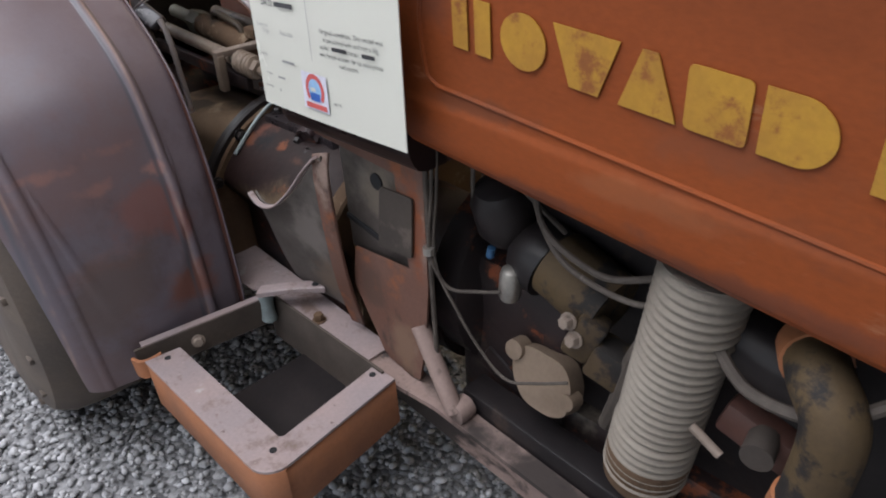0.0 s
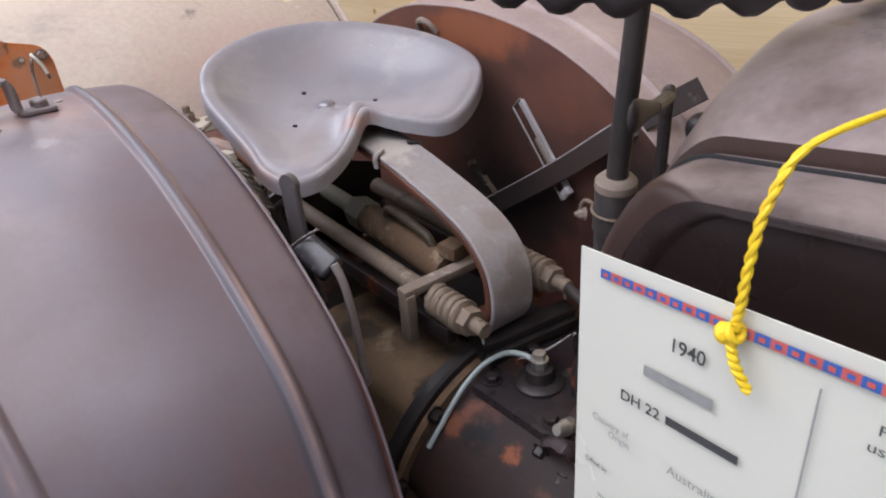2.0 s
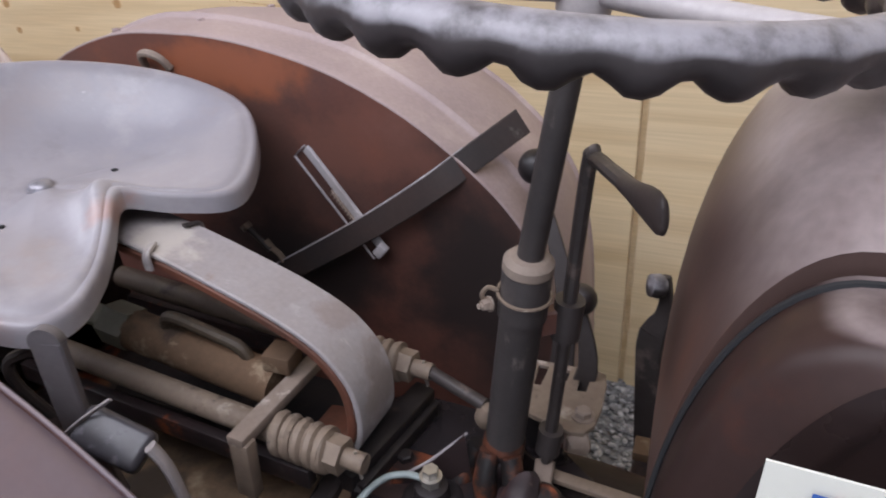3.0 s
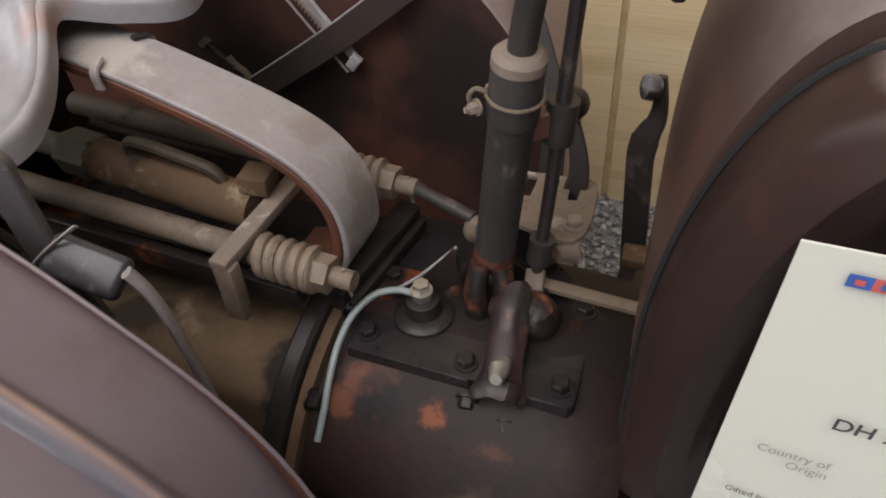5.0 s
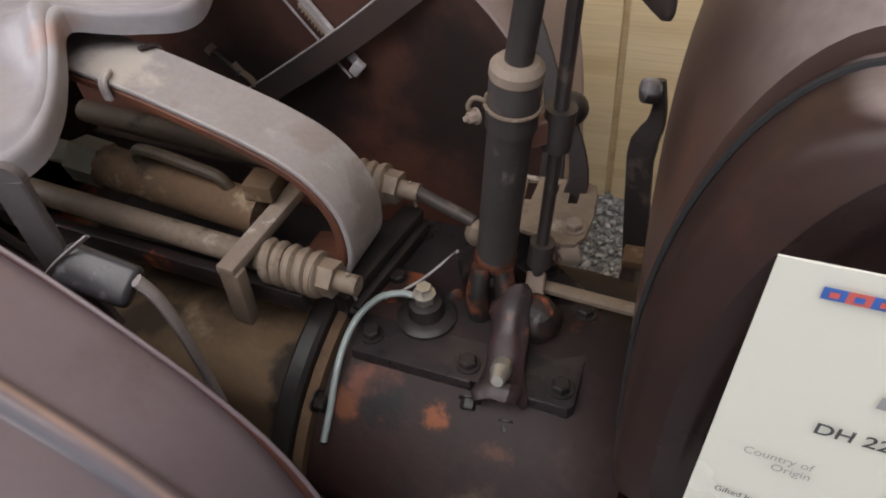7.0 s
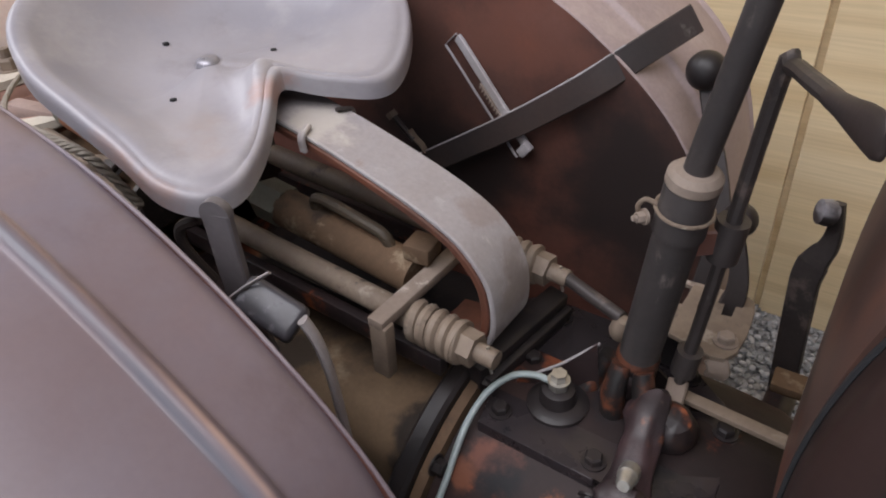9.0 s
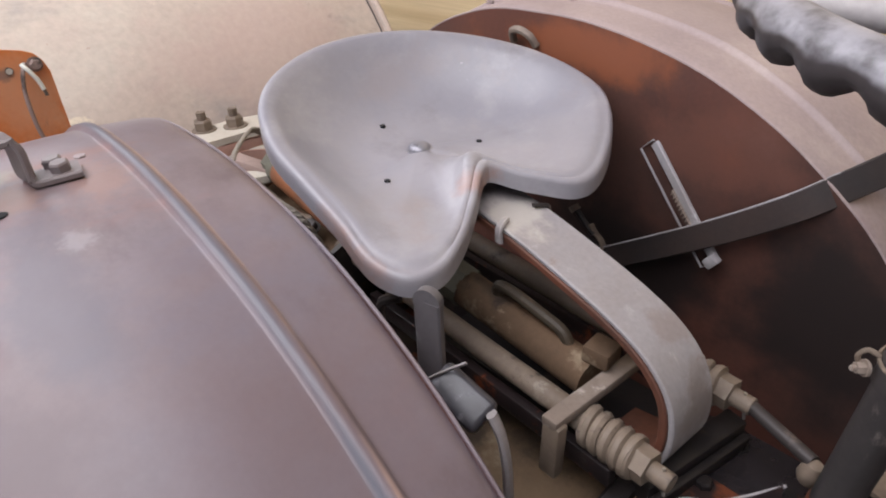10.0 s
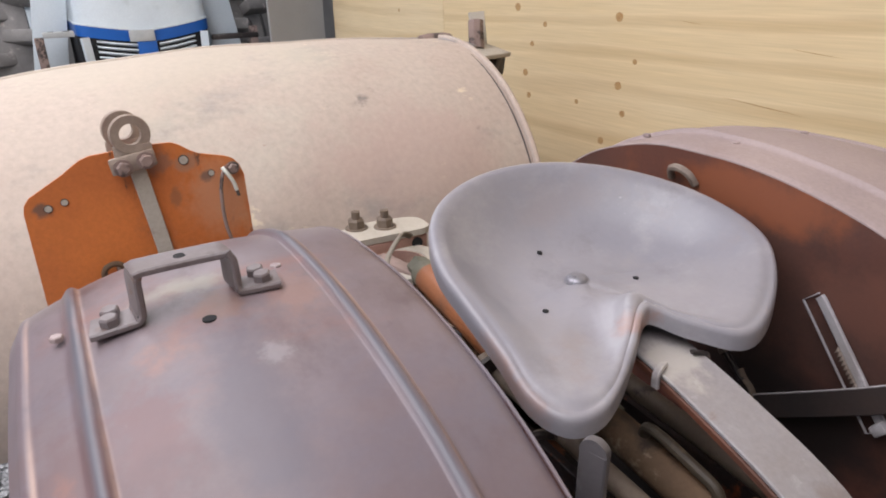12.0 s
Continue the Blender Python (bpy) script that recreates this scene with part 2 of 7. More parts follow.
M_DRUM = mat("dust_covered_sheet", (0.5, 0.43, 0.37), (0.475, 0.385, 0.333), (0.43, 0.325, 0.283), scale=1.6, rough=0.85, patch=0.06, spread=0.34, bump=0.16, spec=0.2, grain=70, amount=0.5, flecks=(((0.5, 0.45, 0.385), 2.4, (1, 0.8, 1), 0.5, 0.74), ((0.38, 0.285, 0.245), 5.0, (1, 0.8, 1), 0.6, 0.8), ((0.4, 0.3, 0.26), 60.0, (1, 1, 1), 0.66, 0.73), ((0.36, 0.325, 0.295), 4.5, (1, 0.5, 1), 0.54, 0.7), ((0.66, 0.57, 0.44), 13.0, (1, 0.6, 1), 0.64, 0.71), ((0.25, 0.22, 0.2), 9.0, (1, 0.7, 1), 0.63, 0.75), ((0.3, 0.2, 0.19), 14.0, (1, 1, 1), 0.71, 0.77)))
M_TYRE = mat("dusty_worn_rubber", (0.16, 0.125, 0.1), (0.1, 0.085, 0.078), (0.22, 0.17, 0.13), scale=5, rough=0.85, patch=0.03, bump=0.3)
M_STEP = mat("worn_mauve_step", (0.33, 0.255, 0.245), (0.27, 0.225, 0.23), (0.16, 0.1, 0.085), scale=10, rough=0.45, patch=0.0, bump=0.1, flecks=(((0.17, 0.12, 0.105), 11.0, (1, 1, 1), 0.54, 0.68), ((0.42, 0.38, 0.38), 25.0, (1, 1, 1), 0.6, 0.72), ((0.09, 0.06, 0.05), 60.0, (1, 1, 1), 0.64, 0.72)))
M_STEPIN = mat("dark_brown_box_inside", (0.1, 0.078, 0.064), (0.058, 0.045, 0.037), (0.16, 0.125, 0.1), scale=8, rough=0.8, patch=0.0, bump=0.2)
M_RUSTBOX = mat("rusty_orange_box", (0.36, 0.14, 0.06), (0.25, 0.11, 0.06), scale=10, rough=0.7, bump=0.15)
M_RAIL = mat("pinkish_dust_rail", (0.29, 0.21, 0.185), (0.22, 0.155, 0.135), (0.06, 0.044, 0.04), scale=8, rough=0.7, patch=0.07, bump=0.2, flecks=(((0.04, 0.031, 0.028), 4.0, (0.4, 1, 1), 0.54, 0.59),))
M_SIDEPL = mat("brown_side_plate", (0.13, 0.06, 0.042), (0.15, 0.085, 0.066), (0.25, 0.085, 0.035), scale=6, rough=0.6, patch=0.06, bump=0.12, flecks=(((0.045, 0.03, 0.026), 9.0, (1, 1, 0.5), 0.53, 0.66), ((0.24, 0.17, 0.14), 12.0, (1, 1, 0.6), 0.58, 0.7)))
M_OLIVE = mat("grey_olive_plate", (0.068, 0.055, 0.046), (0.045, 0.036, 0.031), (0.1, 0.08, 0.067), scale=7, rough=0.65, patch=0.04, bump=0.12)
M_HOSE = mat("dusty_beige_hose", (0.245, 0.216, 0.182), (0.19, 0.162, 0.134), (0.18, 0.14, 0.11), scale=7, rough=0.8, patch=0.05, spread=0.2)
M_OCHRE = mat("ochre_cast_body", (0.085, 0.055, 0.024), (0.055, 0.036, 0.02), (0.016, 0.013, 0.012), scale=10, rough=0.75, patch=0.12, spread=0.08, bump=0.5)
M_CREAM = mat("cream_dust_cover", (0.2, 0.148, 0.108), (0.15, 0.107, 0.076), (0.08, 0.056, 0.04), scale=9, rough=0.75, patch=0.03, spread=0.2, bump=0.15)
M_WIRE = mat("dusty_wire", (0.09, 0.074, 0.062), (0.05, 0.04, 0.034), (0.16, 0.135, 0.115), scale=30, rough=0.7, patch=0.0)
M_COPPER = mat("verdigris_pipe", (0.3, 0.36, 0.36), (0.22, 0.25, 0.25), scale=30, rough=0.5, metal=0.2)
M_PLASTIC = mat("glossy_laminate", (0.61, 0.61, 0.55), (0.595, 0.595, 0.535), scale=3, rough=0.25, bump=0.0, grain=400, gk=0.03)
M_INK = mat("black_ink", (0.06, 0.06, 0.065), scale=30, rough=0.5, bump=0)
M_INKGREY = mat("grey_ink", (0.3, 0.3, 0.3), scale=30, rough=0.5, bump=0)
M_BLUE = mat("blue_ink", (0.045, 0.13, 0.45), scale=30, rough=0.4, bump=0)
M_RED = mat("red_ink", (0.6, 0.12, 0.11), scale=30, rough=0.4, bump=0)
M_PALEBLUE = mat("pale_blue_ink", (0.3, 0.5, 0.75), scale=30, rough=0.4, bump=0)
M_LILAC = mat("pale_lilac_ink", (0.68, 0.68, 0.78), scale=30, rough=0.4, bump=0)
M_CORD = mat("yellow_nylon_cord", (0.85, 0.6, 0.02), (0.75, 0.5, 0.02), scale=60, rough=0.5, bump=0.3)
M_LETTER = mat("faded_yellow_lettering", (0.42, 0.225, 0.024), (0.32, 0.155, 0.022), (0.22, 0.075, 0.018), scale=20, rough=0.5, patch=0.1, spread=0.15)
M_WHITE = mat("pale_blue_white_paint", (0.66, 0.72, 0.76), (0.59, 0.65, 0.7), (0.5, 0.55, 0.58), scale=4, patch=0.02, spread=0.2, rough=0.35, bump=0.03)
M_ROYAL = mat("royal_blue_paint", (0.016, 0.13, 0.5), (0.014, 0.105, 0.42), scale=4, rough=0.35, bump=0.03)
# Black stand-in for the unlit inside of holes, slots and the grille recess.
M_BLACKPL = mat("dark_void_paint", (0.015, 0.015, 0.017), scale=6, rough=0.8)
M_TREAD = mat("dusty_tractor_tyre", (0.24, 0.225, 0.215), (0.15, 0.14, 0.135), (0.34, 0.31, 0.29), scale=6, rough=0.9, patch=0.05)
M_CONC = mat("shed_cladding", (0.32, 0.31, 0.3), (0.26, 0.25, 0.245), scale=2, rough=0.8)
M_ROOF = mat("shed_roof_lining", (0.55, 0.54, 0.52), (0.48, 0.47, 0.45), scale=2, rough=0.8)
M_GLASSBLUE = mat("blue_plastic_plug", (0.05, 0.13, 0.26), scale=20, rough=0.3)
M_GEAR = mat("beige_dust_on_casting", (0.18, 0.122, 0.076), (0.125, 0.082, 0.05), (0.045, 0.032, 0.026), scale=7, rough=0.8, patch=0.06, spread=0.2, bump=0.3, spec=0.2, flecks=(((0.25, 0.19, 0.13), 9.0, (1, 1, 1), 0.58, 0.73),))
M_FOOT = mat("oily_orange_casting", (0.125, 0.04, 0.019), (0.07, 0.027, 0.017), (0.014, 0.012, 0.012), scale=18, rough=0.42, patch=0.19, spread=0.12, bump=0.4)
M_NUTGREEN = mat("grey_green_nut", (0.16, 0.155, 0.12), (0.11, 0.105, 0.08), (0.06, 0.05, 0.04), scale=14, rough=0.7, patch=0.03, bump=0.15)
M_GUARD = mat("grey_brown_sheet", (0.095, 0.082, 0.074), (0.05, 0.039, 0.034), (0.028, 0.022, 0.02), scale=4.0, rough=0.6, patch=0.1, spread=0.22, bump=0.1, amount=0.25, flecks=(((0.155, 0.138, 0.125), 4.0, (1, 1, 1), 0.52, 0.66),))
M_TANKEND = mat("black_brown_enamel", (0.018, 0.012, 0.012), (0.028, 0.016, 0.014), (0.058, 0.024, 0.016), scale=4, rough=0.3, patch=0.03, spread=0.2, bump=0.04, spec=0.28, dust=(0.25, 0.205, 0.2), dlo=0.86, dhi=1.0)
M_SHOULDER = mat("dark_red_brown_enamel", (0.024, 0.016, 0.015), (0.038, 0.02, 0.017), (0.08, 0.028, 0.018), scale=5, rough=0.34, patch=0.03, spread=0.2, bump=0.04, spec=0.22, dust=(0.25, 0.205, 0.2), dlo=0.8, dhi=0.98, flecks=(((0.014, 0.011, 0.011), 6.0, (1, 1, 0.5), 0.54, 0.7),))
M_BELL = mat("dusty_bell_casting", (0.034, 0.017, 0.0155), (0.014, 0.01, 0.01), (0.06, 0.038, 0.032), scale=4.5, rough=0.55, patch=0.06, spread=0.22, bump=0.5, grain=80, spec=0.22, flecks=(((0.014, 0.011, 0.012), 7.0, (1, 1, 1), 0.52, 0.62), ((0.15, 0.045, 0.022), 12.0, (1, 1, 1), 0.57, 0.67)))
M_ROD = mat("brown_dusty_steel", (0.21, 0.162, 0.123), (0.125, 0.092, 0.069), (0.27, 0.225, 0.185), scale=12, rough=0.6, patch=0.04, spread=0.2, bump=0.2, flecks=(((0.04, 0.03, 0.025), 24.0, (1, 1, 1), 0.57, 0.7), ((0.3, 0.26, 0.22), 17.0, (1, 1, 1), 0.6, 0.7)))
M_STONE = mat("grey_river_gravel", (0.43, 0.43, 0.442), (0.325, 0.325, 0.332), (0.56, 0.555, 0.55), scale=45, rough=0.8, patch=0.0, bump=0.2, grain=300)


def vary_island(m, lo, hi):
    """Brightness differs from stone to stone."""
    nt = m.node_tree
    b = nt.nodes["Principled BSDF"]
    src = b.inputs["Base Color"].links[0].from_socket
    geo = nt.nodes.new("ShaderNodeNewGeometry")
    r = nt.nodes.new("ShaderNodeMapRange")
    r.inputs["To Min"].default_value, r.inputs["To Max"].default_value = lo, hi
    nt.links.new(geo.outputs["Random Per Island"], r.inputs["Value"])
    x = nt.nodes.new("ShaderNodeMix")
    x.data_type, x.blend_type = "RGBA", "MULTIPLY"
    x.inputs[0].default_value = 1.0
    nt.links.new(src, x.inputs[6])
    nt.links.new(r.outputs[0], x.inputs[7])
    nt.links.new(x.outputs[2], b.inputs["Base Color"])


vary_island(M_STONE, 0.5, 1.45)


def wear_lines(m, places, width, color, lo=0.38, hi=0.66):
    """Paint rubbed through along pressed ribs that run at set distances from the centreline."""
    nt = m.node_tree
    N, L = nt.nodes, nt.links
    b = N["Principled BSDF"]
    src = b.inputs["Base Color"].links[0].from_socket
    co = N.new("ShaderNodeTexCoord")
    sep = N.new("ShaderNodeSeparateXYZ")
    L.new(co.outputs["Object"], sep.inputs[0])
    ab = N.new("ShaderNodeMath")
    ab.operation = "ABSOLUTE"
    L.new(sep.outputs["Y"], ab.inputs[0])
    nz = N.new("ShaderNodeTexNoise")
    nz.inputs["Scale"].default_value, nz.inputs["Detail"].default_value = 11.0, 6.0
    L.new(co.outputs["Object"], nz.inputs["Vector"])
    nr = N.new("ShaderNodeMapRange")
    nr.inputs["From Min"].default_value, nr.inputs["From Max"].default_value = lo, hi
    L.new(nz.outputs[0], nr.inputs["Value"])
    for p in places:
        df = N.new("ShaderNodeMath")
        df.operation = "SUBTRACT"
        L.new(ab.outputs[0], df.inputs[0])
        df.inputs[1].default_value = p
        da = N.new("ShaderNodeMath")
        da.operation = "ABSOLUTE"
        L.new(df.outputs[0], da.inputs[0])
        mr = N.new("ShaderNodeMapRange")
        mr.interpolation_type = "SMOOTHSTEP"
        mr.inputs["From Min"].default_value, mr.inputs["From Max"].default_value = width, 0.0
        L.new(da.outputs[0], mr.inputs["Value"])
        ml = N.new("ShaderNodeMath")
        ml.operation = "MULTIPLY"
        L.new(mr.outputs[0], ml.inputs[0])
        L.new(nr.outputs[0], ml.inputs[1])
        x = N.new("ShaderNodeMix")
        x.data_type = "RGBA"
        L.new(ml.outputs[0], x.inputs[0])
        L.new(src, x.inputs[6])
        x.inputs[7].default_value = (*color, 1)
        src = x.outputs[2]
    L.new(src, b.inputs["Base Color"])


def stain_and_shade(m, spots):
    """Noise-edged colour spots, stains and some painted shade: centre, half sizes, colour, strength, edge noise scale.
    """
    nt = m.node_tree
    N, L = nt.nodes, nt.links
    b = N["Principled BSDF"]
    src = b.inputs["Base Color"].links[0].from_socket
    co = N.new("ShaderNodeTexCoord")
    for c, size, color, k, ns in spots:
        su = N.new("ShaderNodeVectorMath")
        su.operation = "SUBTRACT"
        L.new(co.outputs["Object"], su.inputs[0])
        su.inputs[1].default_value = c
        dv = N.new("ShaderNodeVectorMath")
        dv.operation = "DIVIDE"
        L.new(su.outputs[0], dv.inputs[0])
        dv.inputs[1].default_value = size
        ln = N.new("ShaderNodeVectorMath")
        ln.operation = "LENGTH"
        L.new(dv.outputs[0], ln.inputs[0])
        nz = N.new("ShaderNodeTexNoise")
        nz.inputs["Scale"].default_value, nz.inputs["Detail"].default_value, nz.inputs["Roughness"].default_value = ns, 7.0, 0.65
        L.new(co.outputs["Object"], nz.inputs["Vector"])
        ad = N.new("ShaderNodeMath")
        ad.operation = "MULTIPLY_ADD"
        L.new(nz.outputs[0], ad.inputs[0])
        ad.inputs[1].default_value = 2.4
        L.new(ln.outputs["Value"], ad.inputs[2])
        mr = N.new("ShaderNodeMapRange")
        mr.interpolation_type = "SMOOTHSTEP"
        mr.inputs["From Min"].default_value, mr.inputs["From Max"].default_value = 2.25, 1.55
        mr.inputs["To Max"].default_value = k
        L.new(ad.outputs[0], mr.inputs["Value"])
        x = N.new("ShaderNodeMix")
        x.data_type = "RGBA"
        L.new(mr.outputs[0], x.inputs[0])
        L.new(src, x.inputs[6])
        x.inputs[7].default_value = (*color, 1)
        src = x.outputs[2]
    L.new(src, b.inputs["Base Color"])


stain_and_shade(M_BELL, (((0.18, -0.185, 0.465), (0.15, 0.07, 0.075), (0.145, 0.103, 0.066), 0.85, 8), ((0.14, -0.175, 0.485), (0.06, 0.04, 0.025), (0.17, 0.145, 0.11), 0.7, 16), ((0.27, -0.155, 0.505), (0.05, 0.05, 0.035), (0.1, 0.075, 0.055), 0.7, 13), ((0.125, -0.108, 0.563), (0.014, 0.02, 0.012), (0.19, 0.06, 0.025), 0.85, 75), ((0.185, -0.12, 0.555), (0.02, 0.01, 0.008), (0.1, 0.042, 0.026), 0.5, 80), ((0.055, -0.1, 0.57), (0.03, 0.03, 0.016), (0.16, 0.06, 0.04), 0.7, 30), ((0.075, -0.11, 0.56), (0.035, 0.05, 0.03), (0.008, 0.008, 0.01), 0.95, 12), ((0.035, -0.115, 0.556), (0.016, 0.028, 0.022), (0.15, 0.052, 0.026), 0.75, 26)))
# Rub marks and worn paint; the spot at x -0.13 paints in weaker light.
stain_and_shade(M_FENDER, (((0.085, -0.32, 0.59), (0.05, 0.03, 0.016), (0.35, 0.19, 0.165), 0.8, 30), ((0.08, -0.41, 0.59), (0.05, 0.035, 0.014), (0.34, 0.18, 0.155), 0.8, 28), ((0.1, -0.31, 0.49), (0.05, 0.035, 0.04), (0.2, 0.085, 0.07), 0.7, 20), ((0.061, -0.37, 0.637), (0.05, 0.05, 0.013), (0.33, 0.17, 0.14), 0.8, 26), ((0.062, -0.47, 0.625), (0.05, 0.05, 0.014), (0.35, 0.18, 0.15), 0.8, 26), ((0.1, -0.35, 0.53), (0.06, 0.07, 0.05), (0.22, 0.095, 0.08), 0.7, 13), ((0.115, -0.323, 0.39), (0.06, 0.06, 0.05), (0.21, 0.075, 0.04), 0.7, 13), ((0.07, -0.42, 0.6), (0.09, 0.12, 0.12), (0.165, 0.098, 0.093), 0.55, 7), ((0.11, -0.44, 0.42), (0.08, 0.1, 0.12), (0.105, 0.07, 0.055), 0.6, 9), ((-0.314, -0.47, 0.932), (0.04, 0.04, 0.03), (0.33, 0.17, 0.12), 0.5, 18), ((-0.25, -0.495, 0.911), (0.09, 0.04, 0.08), (0.165, 0.088, 0.088), 0.6, 19), ((-0.2, -0.55, 0.88), (0.12, 0.04, 0.12), (0.12, 0.068, 0.07), 0.75, 12), ((-0.231, -0.561, 0.907), (0.06, 0.022, 0.05), (0.225, 0.1, 0.075), 0.55, 22), ((-0.215, -0.575, 0.88), (0.045, 0.014, 0.045), (0.085, 0.068, 0.082), 0.7, 20), ((-0.22, -0.42, 0.9), (0.12, 0.045, 0.08), (0.108, 0.1, 0.122), 0.6, 9), ((-0.13, -0.49, 0.85), (0.11, 0.09, 0.1), (0.105, 0.078, 0.086), 0.6, 7), ((-0.425, -0.435, 0.93), (0.028, 0.06, 0.03), (0.3, 0.285, 0.235), 0.6, 20), ((-0.36, -0.415, 0.925), (0.03, 0.03, 0.02), (0.24, 0.13, 0.085), 0.45, 26), ((-0.345, -0.345, 0.935), (0.05, 0.03, 0.03), (0.3, 0.17, 0.13), 0.45, 18), ((-0.274, -0.392, 0.922), (0.015, 0.02, 0.02), (0.3, 0.28, 0.285), 0.45, 60)))
stain_and_shade(M_SEAT, (((-0.2, -0.192, 0.835), (0.06, 0.018, 0.05), (0.27, 0.165, 0.14), 0.6, 22), ((-0.26, -0.19, 0.855), (0.05, 0.014, 0.04), (0.28, 0.17, 0.14), 0.6, 22), ((-0.225, -0.03, 0.855), (0.022, 0.03, 0.03), (0.34, 0.19, 0.15), 0.6, 26), ((-0.43, 0.03, 0.93), (0.05, 0.09, 0.05), (0.3, 0.25, 0.245), 0.35, 12)))
stain_and_shade(M_RAIL, (((0.78, -0.18, 0.28), (0.2, 0.06, 0.06), (0.022, 0.018, 0.017), 0.92, 9), ((0.55, -0.15, 0.28), (0.06, 0.025, 0.05), (0.03, 0.024, 0.022), 0.85, 14)))
# Orange spots are worn paint; the near-black lower spots are shade painted in.
stain_and_shade(M_PANEL, (((-0.32, 0.24, 0.925), (0.2, 0.1, 0.04), (0.24, 0.075, 0.032), 0.75, 9), ((-0.1, 0.24, 0.84), (0.12, 0.1, 0.06), (0.17, 0.066, 0.045), 0.4, 11), ((0.03, 0.24, 0.67), (0.2, 0.1, 0.14), (0.017, 0.0125, 0.012), 0.94, 5), ((-0.2, 0.24, 0.66), (0.3, 0.1, 0.11), (0.016, 0.0115, 0.011), 0.94, 5)))
stain_and_shade(M_TANK, (((0.29, 0.0, 0.78), (0.05, 0.16, 0.05), (0.018, 0.013, 0.012), 0.8, 11), ((0.29, 0.12, 0.87), (0.05, 0.06, 0.06), (0.022, 0.015, 0.013), 0.7, 12), ((0.29, -0.08, 0.88), (0.05, 0.04, 0.04), (0.03, 0.019, 0.016), 0.6, 14), ((0.285, 0.04, 0.8), (0.03, 0.1, 0.12), (0.17, 0.05, 0.024), 0.7, 10), ((0.29, -0.09, 0.73), (0.03, 0.05, 0.06), (0.14, 0.045, 0.024), 0.6, 14)))
stain_and_shade(M_GUARD, (((0.3, -0.185, 0.5), (0.05, 0.06, 0.06), (0.19, 0.165, 0.15), 0.7, 16), ((0.3, -0.17, 0.4), (0.06, 0.06, 0.05), (0.15, 0.105, 0.075), 0.7, 14), ((0.45, -0.155, 0.6), (0.06, 0.02, 0.06), (0.17, 0.14, 0.11), 0.7, 14)))
stain_and_shade(M_SIDEPL, (((0.48, -0.166, 0.34), (0.045, 0.05, 0.06), (0.2, 0.125, 0.085), 0.75, 14), ((0.42, -0.166, 0.44), (0.04, 0.05, 0.05), (0.075, 0.045, 0.035), 0.7, 14), ((0.53, -0.166, 0.56), (0.022, 0.05, 0.1), (0.21, 0.06, 0.025), 0.7, 18)))
# Gearbox top goes near black under the draught rods, with two small dark spots.
stain_and_shade(M_GEAR, (((-0.16, 0.0, 0.565), (0.2, 0.1, 0.03), (0.028, 0.022, 0.019), 0.88, 10), ((-0.04, -0.11, 0.55), (0.02, 0.06, 0.05), (0.02, 0.017, 0.016), 0.9, 20), ((-0.22, -0.09, 0.56), (0.05, 0.03, 0.03), (0.03, 0.024, 0.02), 0.8, 18)))
stain_and_shade(M_DRUM, (((-1.45, -0.25, 1.03), (0.3, 0.45, 0.13), (0.49, 0.44, 0.36), 0.5, 5), ((-1.1, 0.22, 0.8), (0.2, 0.3, 0.2), (0.46, 0.325, 0.29), 0.45, 5)))
stain_and_shade(M_ORANGE2, (((-0.73, -0.33, 0.92), (0.02, 0.06, 0.07), (0.54, 0.27, 0.155), 0.65, 10), ((-0.73, -0.368, 0.972), (0.02, 0.022, 0.016), (0.35, 0.2, 0.13), 0.7, 40), ((-0.73, -0.342, 0.952), (0.02, 0.013, 0.01), (0.16, 0.11, 0.09), 0.8, 40), ((-0.73, -0.54, 0.939), (0.02, 0.014, 0.011), (0.12, 0.085, 0.07), 0.8, 40), ((-0.73, -0.385, 0.93), (0.02, 0.008, 0.02), (0.28, 0.12, 0.06), 0.7, 50), ((-0.73, -0.4, 0.975), (0.02, 0.02, 0.02), (0.2, 0.13, 0.1), 0.55, 60)))
stain_and_shade(M_ORANGE, (((0.75, -0.2, 0.705), (0.12, 0.05, 0.012), (0.11, 0.042, 0.028), 0.6, 18), ((0.95, -0.2, 0.685), (0.13, 0.05, 0.014), (0.11, 0.042, 0.028), 0.6, 18), ((0.62, -0.2, 0.9), (0.05, 0.05, 0.07), (0.11, 0.042, 0.028), 0.6, 10), ((0.68, -0.2, 0.775), (0.09, 0.05, 0.012), (0.12, 0.045, 0.025), 0.55, 22), ((0.85, -0.2, 0.735), (0.1, 0.05, 0.014), (0.27, 0.095, 0.04), 0.5, 18), ((0.8, -0.2, 0.93), (0.2, 0.05, 0.03), (0.12, 0.045, 0.028), 0.6, 9), ((0.92, -0.2, 0.8), (0.06, 0.05, 0.03), (0.17, 0.06, 0.03), 0.5, 14)))
stain_and_shade(M_TAN, (((-0.2, -0.01, 0.725), (0.1, 0.02, 0.014), (0.03, 0.023, 0.017), 0.85, 16), ((-0.27, -0.014, 0.7), (0.03, 0.03, 0.03), (0.03, 0.024, 0.018), 0.8, 20)))
stain_and_shade(M_GREYST, (((0.012, 0.01, 0.69), (0.03, 0.045, 0.05), (0.15, 0.115, 0.1), 0.6, 17), ((-0.03, 0.02, 0.752), (0.03, 0.03, 0.02), (0.17, 0.12, 0.1), 0.45, 26), ((-0.2, 0.003, 0.82), (0.05, 0.04, 0.03), (0.46, 0.42, 0.38), 0.7, 24),))
wear_lines(M_FENDER, (0.3155, 0.5315), 0.006, (0.105, 0.1, 0.118), 0.2, 0.5)
